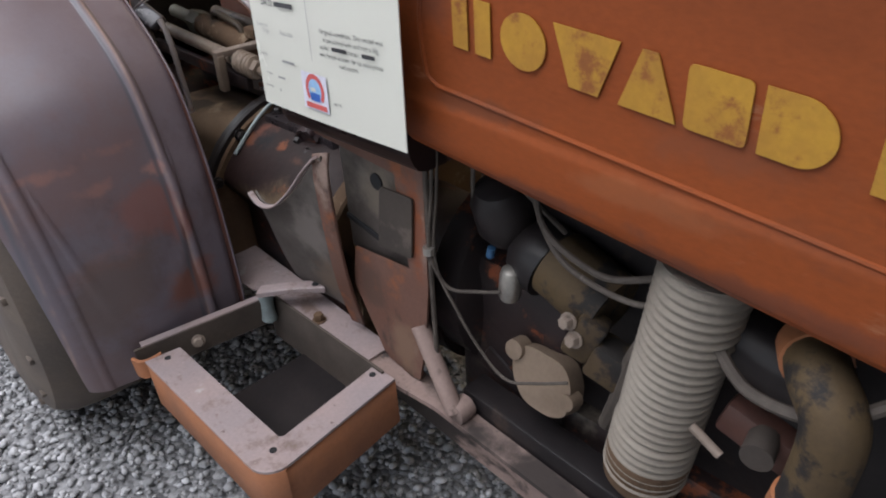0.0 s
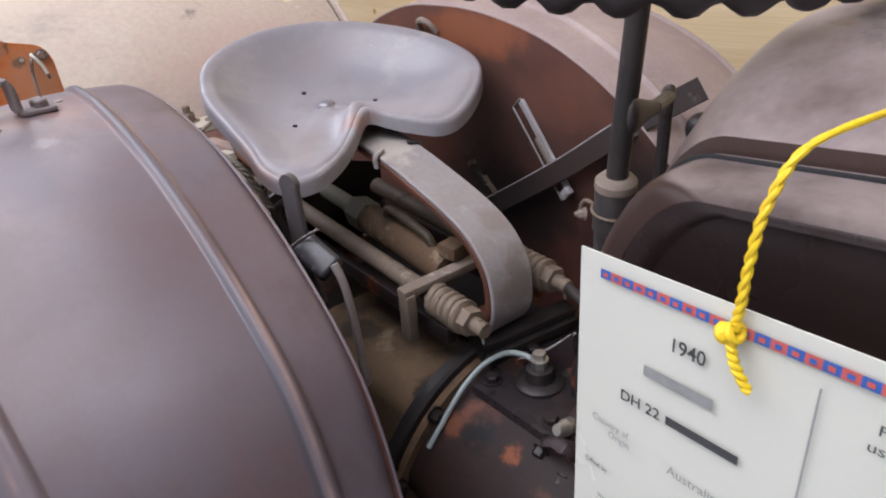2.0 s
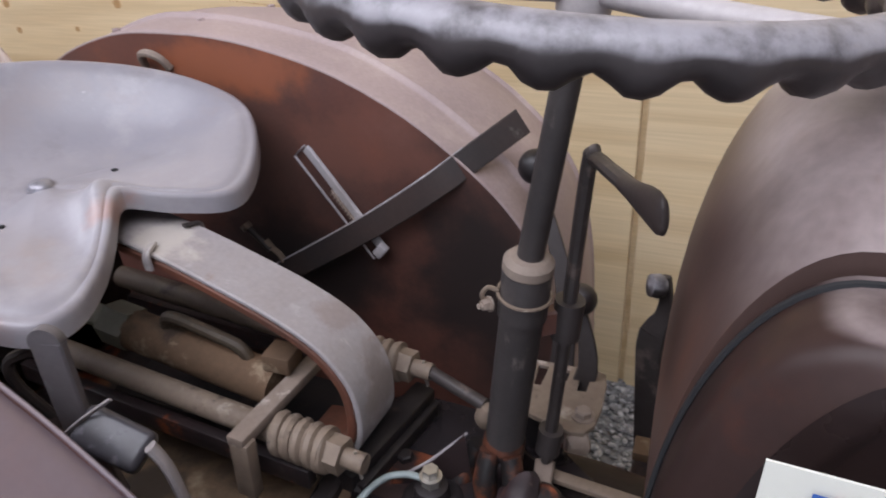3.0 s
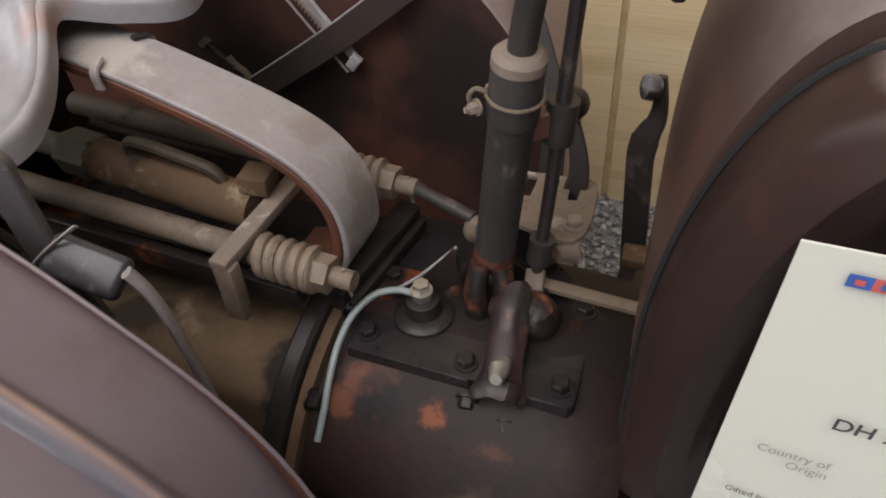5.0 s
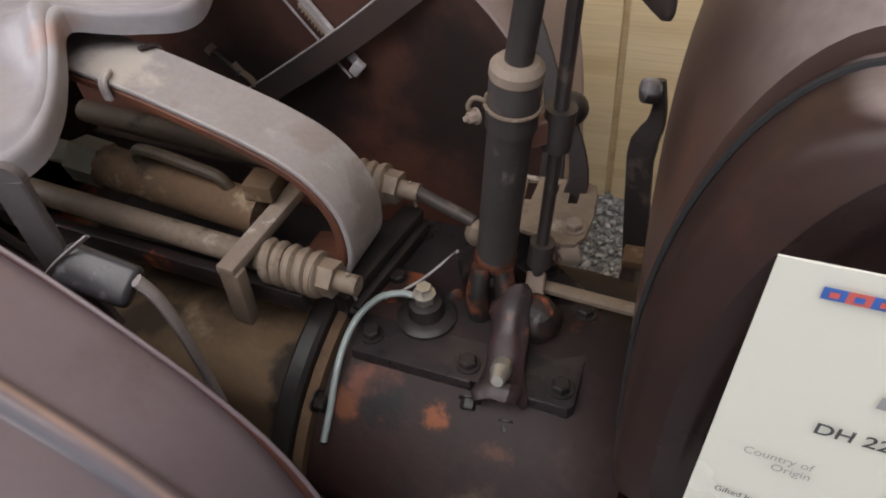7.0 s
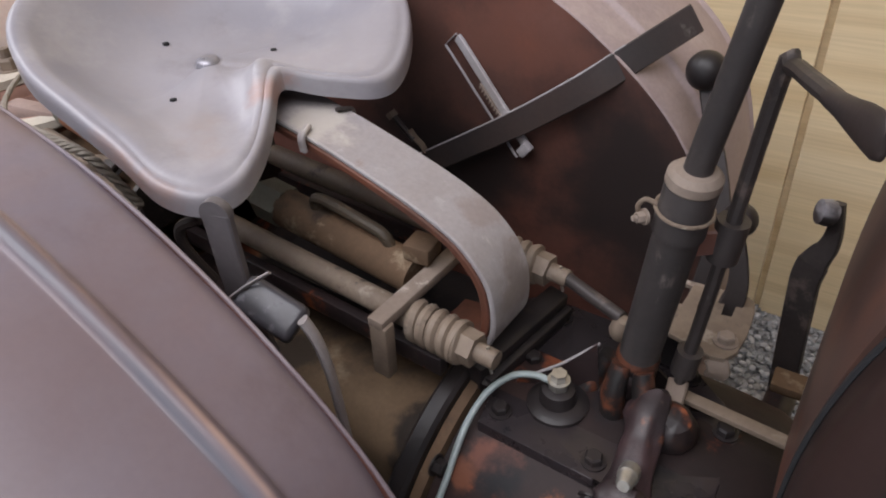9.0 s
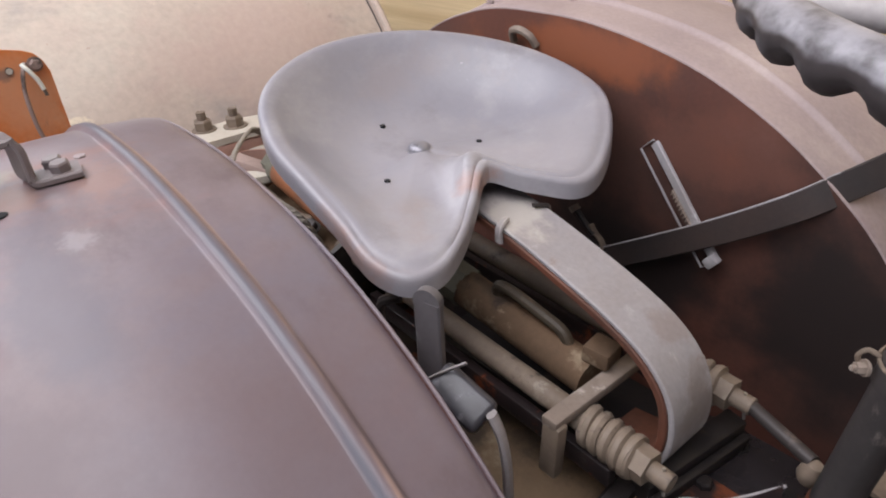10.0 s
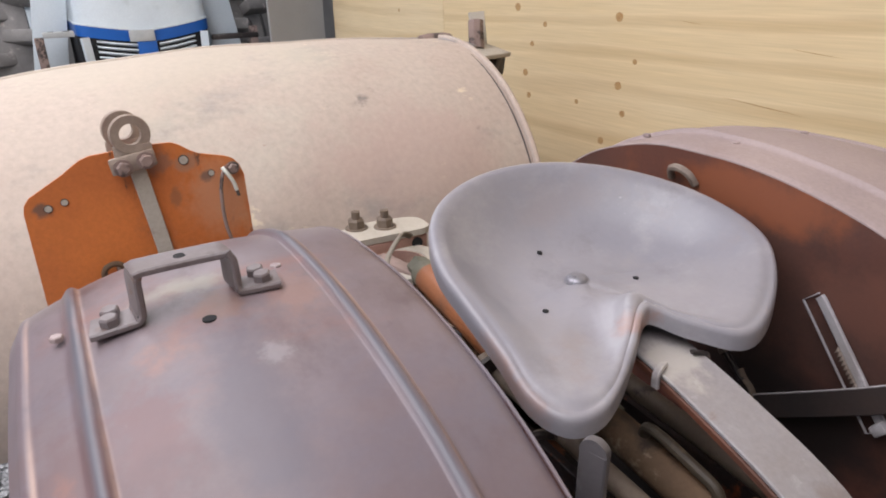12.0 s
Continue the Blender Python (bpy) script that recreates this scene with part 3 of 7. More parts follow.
wear_lines(M_FENDER, (0.3065, 0.5225, 0.5725), 0.004, (0.34, 0.235, 0.2))
wear_lines(M_FENDER2, (0.318,), 0.004, (0.24, 0.17, 0.15))


def ground_material():
    m = bpy.data.materials.new("gravel_bed")
    m.use_nodes = True
    N, L = m.node_tree.nodes, m.node_tree.links
    b = N["Principled BSDF"]
    co = N.new("ShaderNodeTexCoord")
    v = N.new("ShaderNodeTexVoronoi")
    v.inputs["Scale"].default_value = 75
    L.new(co.outputs["Object"], v.inputs["Vector"])
    cr = N.new("ShaderNodeValToRGB")
    cr.color_ramp.elements[0].color, cr.color_ramp.elements[1].color = (0.12, 0.12, 0.125, 1), (0.42, 0.42, 0.43, 1)
    L.new(v.outputs["Color"], cr.inputs[0])
    L.new(cr.outputs[0], b.inputs["Base Color"])
    b.inputs["Roughness"].default_value = 0.9
    bp = N.new("ShaderNodeBump")
    bp.invert = True
    bp.inputs["Strength"].default_value, bp.inputs["Distance"].default_value = 1.0, 0.01
    L.new(v.outputs["Distance"], bp.inputs["Height"])
    L.new(bp.outputs[0], b.inputs["Normal"])
    return m


def ply_material():
    """Pine plywood: long grain along the sheet, cathedral bands and knots."""
    m = bpy.data.materials.new("pine_plywood")
    m.use_nodes = True
    N, L = m.node_tree.nodes, m.node_tree.links
    b = N["Principled BSDF"]
    co = N.new("ShaderNodeTexCoord")
    oi = N.new("ShaderNodeObjectInfo")
    off = N.new("ShaderNodeVectorMath")
    off.operation = "ADD"
    sc = N.new("ShaderNodeMath")
    sc.operation = "MULTIPLY"
    sc.inputs[1].default_value = 17.0
    L.new(oi.outputs["Random"], sc.inputs[0])
    L.new(co.outputs["Object"], off.inputs[0])
    L.new(sc.outputs[0], off.inputs[1])
    mp = N.new("ShaderNodeMapping")
    mp.inputs["Scale"].default_value = (0.9, 1.0, 7.0)
    L.new(off.outputs[0], mp.inputs[0])
    warp = N.new("ShaderNodeTexNoise")
    warp.inputs["Scale"].default_value, warp.inputs["Detail"].default_value = 1.1, 3.0
    L.new(mp.outputs[0], warp.inputs["Vector"])
    w = N.new("ShaderNodeTexWave")
    w.wave_type, w.bands_direction = "BANDS", "Z"
    w.inputs["Scale"].default_value, w.inputs["Distortion"].default_value = 0.38, 11.0
    w.inputs["Detail"].default_value, w.inputs["Detail Scale"].default_value = 3.0, 0.7
    L.new(mp.outputs[0], w.inputs["Vector"])
    cr = N.new("ShaderNodeValToRGB")
    e = cr.color_ramp.elements
    e[0].position, e[0].color = 0.05, (0.74, 0.57, 0.335, 1)
    e[1].position, e[1].color = 0.95, (0.66, 0.49, 0.275, 1)
    mid = e.new(0.6)
    mid.color = (0.775, 0.605, 0.365, 1)
    L.new(w.outputs[0], cr.inputs[0])
    mx = N.new("ShaderNodeMix")
    mx.data_type = "RGBA"
    r1 = N.new("ShaderNodeMapRange")
    r1.inputs["From Min"].default_value, r1.inputs["From Max"].default_value = 0.35, 0.75
    r1.inputs["To Max"].default_value = 0.8
    L.new(warp.outputs[0], r1.inputs["Value"])
    L.new(r1.outputs[0], mx.inputs[0])
    L.new(cr.outputs[0], mx.inputs[6])
    mx.inputs[7].default_value = (0.79, 0.645, 0.425, 1)
    fine = N.new("ShaderNodeTexNoise")
    mp2 = N.new("ShaderNodeMapping")
    mp2.inputs["Scale"].default_value = (6, 1, 220)
    L.new(off.outputs[0], mp2.inputs[0])
    fine.inputs["Scale"].default_value = 1.0
    L.new(mp2.outputs[0], fine.inputs["Vector"])
    mul = N.new("ShaderNodeMix")
    mul.data_type, mul.blend_type = "RGBA", "MULTIPLY"
    mul.inputs[0].default_value = 0.28
    L.new(mx.outputs[2], mul.inputs[6])
    L.new(fine.outputs[0], mul.inputs[7])
    L.new(mul.outputs[2], b.inputs["Base Color"])
    b.inputs["Roughness"].default_value = 0.6
    bp = N.new("ShaderNodeBump")
    bp.inputs["Strength"].default_value, bp.inputs["Distance"].default_value = 0.2, 0.001
    L.new(fine.outputs[0], bp.inputs["Height"])
    L.new(bp.outputs[0], b.inputs["Normal"])
    return m


M_GROUND = ground_material()
M_PLY = ply_material()
M_KNOT = mat("pine_knot", (0.46, 0.29, 0.13), (0.36, 0.2, 0.085), scale=60, rough=0.6, bump=0.05)

# ---------------------------------------------------------------- building helpers


def V(*a):
    return Vector(a)


def part(name, bm, material, parent=None, label="", smooth=True, sharp=35):
    me = bpy.data.meshes.new(name)
    bmesh.ops.recalc_face_normals(bm, faces=bm.faces[:])
    bm.to_mesh(me)
    bm.free()
    me.materials.append(material)
    if smooth:
        me.shade_smooth()
        me.set_sharp_from_angle(angle=radians(sharp))
    ob = new(name, me)
    if parent is not None:
        ob.parent = parent
    if label:
        ob["label"] = label
    return ob


def thing(name, label, category, group="", kind=""):
    return tagged(new(name), label, category, group, kind)


def B():
    return bmesh.new()


def basis(axis):
    a = Vector(axis).normalized()
    u = a.orthogonal().normalized()
    return u, a.cross(u).normalized(), a


def ring(bm, c, u, v, r, seg, ph=0.0):
    return [bm.verts.new(c + u * (r * math.cos(ph + 2 * math.pi * i / seg)) + v * (r * math.sin(ph + 2 * math.pi * i / seg))) for i in range(seg)]


def skin(bm, rings, close=True, caps=True):
    for a, b in zip(rings, rings[1:]):
        n = len(a)
        for i in range(n if close else n - 1):
            bm.faces.new((a[i], a[(i + 1) % n], b[(i + 1) % n], b[i]))
    if caps:
        bm.faces.new(rings[0][::-1])
        bm.faces.new(rings[-1])


def cyl(bm, p0, p1, r0, r1=None, seg=20, caps=True, ph=0.0):
    p0, p1 = Vector(p0), Vector(p1)
    u, v, a = basis(p1 - p0)
    skin(bm, [ring(bm, p0, u, v, r0, seg, ph), ring(bm, p1, u, v, r0 if r1 is None else r1, seg, ph)], True, caps)
    return bm


def lathe(bm, p, axis, prof, seg=28, caps=True):
    """prof: rows of radius and height along the axis from p."""
    u, v, a = basis(axis)
    p = Vector(p)
    skin(bm, [ring(bm, p + a * h, u, v, max(r, 1e-4), seg) for r, h in prof], True, caps)
    return bm


def smooth_path(pts, n=6):
    pts = [Vector(p) for p in pts]
    out = []
    for i in range(len(pts) - 1):
        a, b, c, d = pts[max(i - 1, 0)], pts[i], pts[i + 1], pts[min(i + 2, len(pts) - 1)]
        for k in range(n):
            t = k / n
            out.append(0.5 * ((2 * b) + (c - a) * t + (2 * a - 5 * b + 4 * c - d) * t * t + (3 * b - a - 3 * c + d) * t ** 3))
    return out + [pts[-1]]


def tube(bm, pts, r, seg=10, n=6, r1=None, flat=1.0):
    P = smooth_path(pts, n) if n > 1 else [Vector(p) for p in pts]
    u = None
    rings = []
    for i, p in enumerate(P):
        d = (P[min(i + 1, len(P) - 1)] - P[max(i - 1, 0)]).normalized()
        u = d.orthogonal().normalized() if u is None else (u - d * u.dot(d)).normalized()
        v = d.cross(u)
        rr = r if r1 is None else r + (r1 - r) * i / (len(P) - 1)
        rings.append(ring(bm, p, u, v * flat, rr, seg))
    skin(bm, rings)
    return bm


def ribbon(bm, pts, wide, w, t, n=6, w1=None):
    """A flat bar of width w along the direction wide and thickness t, bent along pts."""
    P = smooth_path(pts, n) if n > 1 else [Vector(p) for p in pts]
    wide = Vector(wide).normalized()
    rings = []
    for i, p in enumerate(P):
        d = (P[min(i + 1, len(P) - 1)] - P[max(i - 1, 0)]).normalized()
        s = (wide - d * wide.dot(d)).normalized()
        k = d.cross(s)
        ww = w if w1 is None else w + (w1 - w) * i / (len(P) - 1)
        e = min(t * 0.25, 0.0015)
        q = [(-ww / 2, -t / 2 + e), (-ww / 2 + e, -t / 2), (ww / 2 - e, -t / 2), (ww / 2, -t / 2 + e), (ww / 2, t / 2 - e), (ww / 2 - e, t / 2), (-ww / 2 + e, t / 2), (-ww / 2, t / 2 - e)]
        rings.append([bm.verts.new(p + s * a + k * b) for a, b in q])
    skin(bm, rings)
    return bm


def box(bm, c, s, rot=(0, 0, 0), bev=0.0, seg=2):
    m = pose(*c, *rot) @ Matrix.Diagonal((*s, 1))
    r = bmesh.ops.create_cube(bm, size=1.0, matrix=m)
    if bev:
        es = list({e for v in r["verts"] for e in v.link_edges})
        bmesh.ops.bevel(bm, geom=es, offset=bev, segments=seg, affect="EDGES", profile=0.5)
    return bm


def prism(bm, outline, lift, holes=(), bev=0.0):
    """A flat plate: outline of 3D points in one plane, thickened by the vector lift."""
    pts = [Vector(p) for p in outline]
    lift = Vector(lift)
    a = [bm.verts.new(p) for p in pts]
    b = [bm.verts.new(p + lift) for p in pts]
    n = len(a)
    bm.faces.new(a[::-1])
    top = bm.faces.new(b)
    for i in range(n):
        bm.faces.new((a[i], a[(i + 1) % n], b[(i + 1) % n], b[i]))
    if bev:
        es = [e for e in top.edges]
        bmesh.ops.bevel(bm, geom=es, offset=bev, segments=2, affect="EDGES", profile=0.5)
    return bm


def rounded(pts, r, n=5):
    """Rounds the corners of a 2D outline."""
    out = []
    N_ = len(pts)
    for i in range(N_):
        p, a, b = Vector(pts[i]), Vector(pts[i - 1]), Vector(pts[(i + 1) % N_])
        da, db = (a - p), (b - p)
        k = min(r, da.length * 0.45, db.length * 0.45)
        s, e = p + da.normalized() * k, p + db.normalized() * k
        for j in range(n + 1):
            t = j / n
            out.append((1 - t) ** 2 * s + 2 * t * (1 - t) * p + t * t * e)
    return out


def shell(bm, fn, nu, nv, thick):
    """A bent sheet: fn(u, v) gives a point; thickened against its normal."""
    g = [[Vector(fn(i / nu, j / nv)) for j in range(nv + 1)] for i in range(nu + 1)]
    out, inn = [], []
    for i in range(nu + 1):
        ro, ri = [], []
        for j in range(nv + 1):
            du = g[min(i + 1, nu)][j] - g[max(i - 1, 0)][j]
            dv = g[i][min(j + 1, nv)] - g[i][max(j - 1, 0)]
            nn = du.cross(dv).normalized()
            ro.append(bm.verts.new(g[i][j]))
            ri.append(bm.verts.new(g[i][j] - nn * thick))
        out.append(ro)
        inn.append(ri)
    for s in (out, inn):
        for i in range(nu):
            for j in range(nv):
                bm.faces.new((s[i][j], s[i + 1][j], s[i + 1][j + 1], s[i][j + 1]))
    for i in range(nu):
        for j in (0, nv):
            bm.faces.new((out[i][j], out[i + 1][j], inn[i + 1][j], inn[i][j]))
    for j in range(nv):
        for i in (0, nu):
            bm.faces.new((out[i][j], out[i][j + 1], inn[i][j + 1], inn[i][j]))
    return bm


def lumpy(bm, amp, f=60.0):
    """Uneven cast surface."""
    for v in bm.verts:
        c = v.co
        k = math.sin(c.x * f + 1.3) * math.sin(c.y * f * 1.1) + 0.6 * math.sin(c.z * f * 1.7 + c.x * f * 0.8) + 0.5 * math.sin((c.x + c.y - c.z) * f * 2.3)
        v.co = c + Vector((math.sin(c.z * f), math.cos(c.x * f), math.sin(c.y * f + 2))) * amp * k
    return bm


def bolt(bm, p, axis, r=0.009, h=0.009, washer=True, stud=0.0, nut_ph=0.0):
    u, v, a = basis(axis)
    p = Vector(p)
    z = 0.0
    if washer:
        cyl(bm, p, p + a * 0.002, r * 1.35, seg=14)
        z = 0.002
    rings = [ring(bm, p + a * (z + hh), u, v, rr, 6, nut_ph) for rr, hh in ((r, 0), (r, h * 0.8), (r * 0.82, h))]
    skin(bm, rings)
    if stud:
        cyl(bm, p + a * (z + h), p + a * (z + h + stud), r * 0.5, seg=10)
    return bm


def helix(c0, c1, r, turns, n=14):
    c0, c1 = Vector(c0), Vector(c1)
    u, v, a = basis(c1 - c0)
    m = int(turns * n)
    return [c0 + (c1 - c0) * (i / m) + u * r * math.cos(2 * math.pi * i / n) + v * r * math.sin(2 * math.pi * i / n) for i in range(m + 1)]


def ease(a, b, x):
    t = max(0.0, min(1.0, (x - a) / (b - a)))
    return t * t * (3 - 2 * t)


def lerp_profile(rows, t):
    x = t * (len(rows) - 1)
    i = min(int(x), len(rows) - 2)
    return rows[i].lerp(rows[i + 1], x - i)

# ---------------------------------------------------------------- setting
bm = B()
bmesh.ops.create_grid(bm, x_segments=1, y_segments=1, size=60)
tagged(part("ground", bm, M_GROUND, None, smooth=False), "grey crushed gravel ground under the tractor", "ground", kind="structure")


def stones(name, x0, x1, y0, y1, count, rmin, rmax, seed, label):
    rng = np.random.default_rng(seed)
    base = bmesh.new()
    bmesh.ops.create_icosphere(base, subdivisions=1, radius=1.0)
    bv = np.array([v.co[:] for v in base.verts])
    bf = np.array([[v.index for v in f.verts] for f in base.faces])
    base.free()
    nv = len(bv)
    r = rng.uniform(rmin, rmax, count) * rng.choice([0.7, 1.0, 1.0, 1.3], count)
    sc = np.stack([r * rng.uniform(0.8, 1.35, count), r * rng.uniform(0.65, 1.0, count), r * rng.uniform(0.4, 0.75, count)], 1)
    a, tl = rng.uniform(0, 2 * np.pi, count), rng.normal(0, 0.35, count)
    ca, sa, ct, st = np.cos(a), np.sin(a), np.cos(tl), np.sin(tl)
    P = bv[None] * (1 + rng.normal(0, 0.09, (count, nv, 1))) * sc[:, None]
    x, y, z = P[..., 0], P[..., 1], P[..., 2]
    x, z = x * ct[:, None] - z * st[:, None], x * st[:, None] + z * ct[:, None]
    x, y = x * ca[:, None] - y * sa[:, None], x * sa[:, None] + y * ca[:, None]
    cx, cy = rng.uniform(x0, x1, count), rng.uniform(y0, y1, count)
    cz = rng.uniform(0.0, 0.012, count)
    verts = np.stack([x + cx[:, None], y + cy[:, None], z + cz[:, None]], -1).reshape(-1, 3)
    faces = (bf[None] + (np.arange(count) * nv)[:, None, None]).reshape(-1, 3)
    me = bpy.data.meshes.new(name)
    me.from_pydata(verts.tolist(), [], faces.tolist())
    me.materials.append(M_STONE)
    me.shade_smooth()
    return tagged(new(name, me), label, "gravel", kind="stuff")


stones("gravel", -2.2, 1.15, -1.1, 0.15, 23000, 0.0048, 0.0092, 4, "loose grey rounded gravel stones beside the tractor")
stones("gravel", -0.3, 0.75, 0.45, 0.94, 4200, 0.0048, 0.009, 5, "loose grey gravel stones along the plywood wall")

# shed: plywood lining behind the tractor, cladding, unseen roof with openings added for the lamps
wall = tagged(new("wall_north"), "pale pine plywood lining wall with knots", "wall", kind="structure")
PLY_Y = 0.95
for x0, x1 in ((-3.5, -2.3), (-2.296, 0.1), (0.114, 2.5), (2.504, 4.9)):
    for z0, z1 in ((0.0, 1.2), (1.204, 2.4), (2.404, 3.4)):
        part("plywood_sheet", box(B(), ((x0 + x1) / 2, PLY_Y + 0.009, (z0 + z1) / 2), (x1 - x0, 0.018, z1 - z0), bev=0.0015, seg=1), M_PLY, wall)
part("stud", box(B(), (0.107, PLY_Y + 0.03, 1.7), (0.09, 0.02, 3.4)), M_PLY, wall)
rnd = random.Random(3)
for kx, kz, kr in ((-1.79, 1.09, 0.012), (-1.639, 1.04, 0.008), (-1.706, 0.975, 0.008), (-1.741, 0.877, 0.011), (-1.719, 0.802, 0.009), (-1.301, 1.073, 0.012), (-1.229, 0.955, 0.007), (-1.289, 0.882, 0.011), (-1.265, 0.803, 0.009), (-1.348, 0.708, 0.01), (-2.698, 1.057, 0.007), (-1.469, 0.812, 0.007), (0.4, 0.6, 0.009)):
    bm = B()
    cyl(bm, (kx, PLY_Y - 0.0006, kz), (kx, PLY_Y + 0.004, kz), kr * 1.1, seg=16)
    for v in bm.verts:
        v.co.x = kx + (v.co.x - kx) * rnd.uniform(1.0, 1.25)
    part("knot", bm, M_KNOT, wall)
for x0, z0, x1, z1 in ((-0.76, 1.023, -0.638, 1.012), (-1.08, 1.072, -1.005, 1.064), (-0.922, 0.896, -0.7, 0.88)):
    part("crack", prism(B(), [V(x0, PLY_Y - 0.0008, z0), V((x0 + x1) / 2, PLY_Y - 0.0008, (z0 + z1) / 2 - 0.0012), V(x1, PLY_Y - 0.0008, z1), V((x0 + x1) / 2, PLY_Y - 0.0008, (z0 + z1) / 2 + 0.0004)], (0, 0.0016, 0)), M_KNOT, wall)
tagged(part("wall_west", box(B(), (-9.05, -2.0, 1.7), (0.1, 9.0, 3.4)), M_CONC, None, smooth=False), "dim grey shed cladding wall", "wall", kind="structure")
tagged(part("wall_east", box(B(), (4.95, -2.0, 1.7), (0.1, 6.0, 3.4)), M_CONC, None, smooth=False), "dim grey shed cladding wall", "wall", kind="structure")
tagged(part("wall_back", box(B(), (-6.3, 2.5, 1.7), (5.6, 0.1, 3.4)), M_CONC, None, smooth=False), "grey corrugated shed wall behind the machines", "wall", kind="structure")
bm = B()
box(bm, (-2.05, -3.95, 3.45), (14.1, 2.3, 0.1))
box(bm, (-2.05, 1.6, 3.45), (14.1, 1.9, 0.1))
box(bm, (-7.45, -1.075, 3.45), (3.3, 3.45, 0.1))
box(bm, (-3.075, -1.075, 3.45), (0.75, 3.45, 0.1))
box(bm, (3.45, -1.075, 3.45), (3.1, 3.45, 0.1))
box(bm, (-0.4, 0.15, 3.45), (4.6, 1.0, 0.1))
tagged(part("ceiling", bm, M_ROOF, None, smooth=False), "pale roof lining added out of view, open above the lamps", "ceiling", kind="structure")

# ---------------------------------------------------------------- tractor
tractor = thing("vintage_tractor", "old orange tractor with mauve faded fenders and pan seat", "tractor")

HALF = [(-0.43, 0.937), (-0.34, 0.934), (-0.25, 0.919), (-0.163, 0.894), (-0.076, 0.852), (-0.007, 0.803), (0.045, 0.755), (0.082, 0.7), (0.106, 0.62), (0.12, 0.53), (0.124, 0.4), (0.12, 0.25)]
PROF = smooth_path([(-0.43 - 0.76 * (x + 0.43), z, 0) for x, z in HALF[:0:-1]] + [(x, z, 0) for x, z in HALF], 6)


def fender_point(u, s, side, dx, dz, inner, outer):
    p = lerp_profile(PROF, u)
    d = (lerp_profile(PROF, min(u + 0.01, 1)) - lerp_profile(PROF, max(u - 0.01, 0))).normalized()
    n = V(-d.y, d.x, 0)
    low = max(0.0, (u - 0.62) / 0.38)
    edge = outer - 0.06 * low - 0.011 * low ** 3
    w = inner + (edge - inner) * s
    o = -0.008 - 0.95 * (w - 0.36) ** 2 * (0.5 if w < 0.36 else 1.0)
    for b, tall in ((0.313 - 0.018 * low, 0.0065), (0.529 - 0.04 * low, 0.0065 * (1 - 0.6 * ease(0.5, 0.85, low)))):
        o += tall * (math.exp(-(((w - b) / 0.0042) ** 2)) if w < b else math.exp(-(((w - b) / 0.0062) ** 3)))
    o += 0.004 * math.exp(-(((w - 0.577) / 0.004) ** 2)) * (1 - low)
    o += 0.004 * math.exp(-(((low - 0.9 + 0.1 * ((w - 0.39) / 0.08) ** 4) / 0.018) ** 2)) * (1 if 0.29 < w < 0.49 else 0)
    o += 0.0012 * math.sin(23 * u + 9 * w) + 0.001 * math.sin(41 * u - 17 * w)
    e = max(0.0, (w - edge + 0.022) / 0.02)
    o -= 0.01 * e * e
    o -= 0.006 * max(0.0, (0.255 - w) / 0.015) ** 2
    return V(p.x + n.x * o + dx, side * w, p.y + n.y * o + dz)


def fender(side, dx, dz, material, label):
    ob = part("fender", shell(B(), lambda u, s: fender_point(u, s, side, dx, dz, 0.24, 0.588), 110, 130, 0.003), material, tractor, label, sharp=60)
    # inner side panel
    bm = B()
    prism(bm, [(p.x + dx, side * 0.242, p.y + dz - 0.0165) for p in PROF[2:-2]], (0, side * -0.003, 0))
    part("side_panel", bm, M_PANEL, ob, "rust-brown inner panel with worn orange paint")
    bm = B()
    tube(bm, [(p.x + dx, side * 0.2405, p.y + dz - 0.0155) for p in PROF[::2]], 0.0018, 6, 1)
    part("edge_roll", bm, material, ob)
    return ob


near_fender = fender(-1, 0.0, 0.0, M_FENDER, "mauve worn fender with pressed ribs and rub marks")
far_fender = fender(1, 0.022, 0.042, M_FENDER2, "dusty pink fender over an inner rust panel")

# handle bracket on the near fender
hb = part("bracket", ribbon(B(), [(-0.395, -0.517, 0.9175), (-0.391, -0.484, 0.9225), (-0.3905, -0.4785, 0.9265), (-0.3903, -0.477, 0.932), (-0.39, -0.4765, 0.957), (-0.3898, -0.475, 0.9645), (-0.389, -0.469, 0.9685), (-0.382, -0.406, 0.972), (-0.381, -0.399, 0.9695), (-0.3803, -0.3962, 0.962), (-0.38, -0.3955, 0.941), (-0.3795, -0.3935, 0.9365), (-0.3785, -0.388, 0.9345), (-0.374, -0.355, 0.9355)], (1, 0.15, 0), 0.032, 0.0065, n=4), M_BRACKET, near_fender, "flat grey steel bracket bolted across the fender")
for p in ((-0.403, -0.499, 0.924), (-0.387, -0.501, 0.9235), (-0.389, -0.372, 0.9385), (-0.373, -0.37, 0.9385)):
    part("bolt", bolt(B(), p, (0.05, -0.1, 1), 0.0085, 0.008, washer=False), M_BRACKET, hb)
for p in ((-0.424, -0.545, 0.903), (-0.41, -0.347, 0.93)):
    part("bolt", bolt(B(), p, (0, 0, 1), 0.006, 0.005, washer=False), M_STEP, near_fender)
part("bolt_hole", cyl(B(), (-0.346, -0.426, 0.918), (-0.346, -0.426, 0.9262), 0.0062, seg=18), M_BLACKPL, near_fender)
part("bolt_hole", cyl(B(), (-0.384, -0.436, 0.965), (-0.384, -0.436, 0.9742), 0.0058, seg=16), M_BLACKPL, hb)
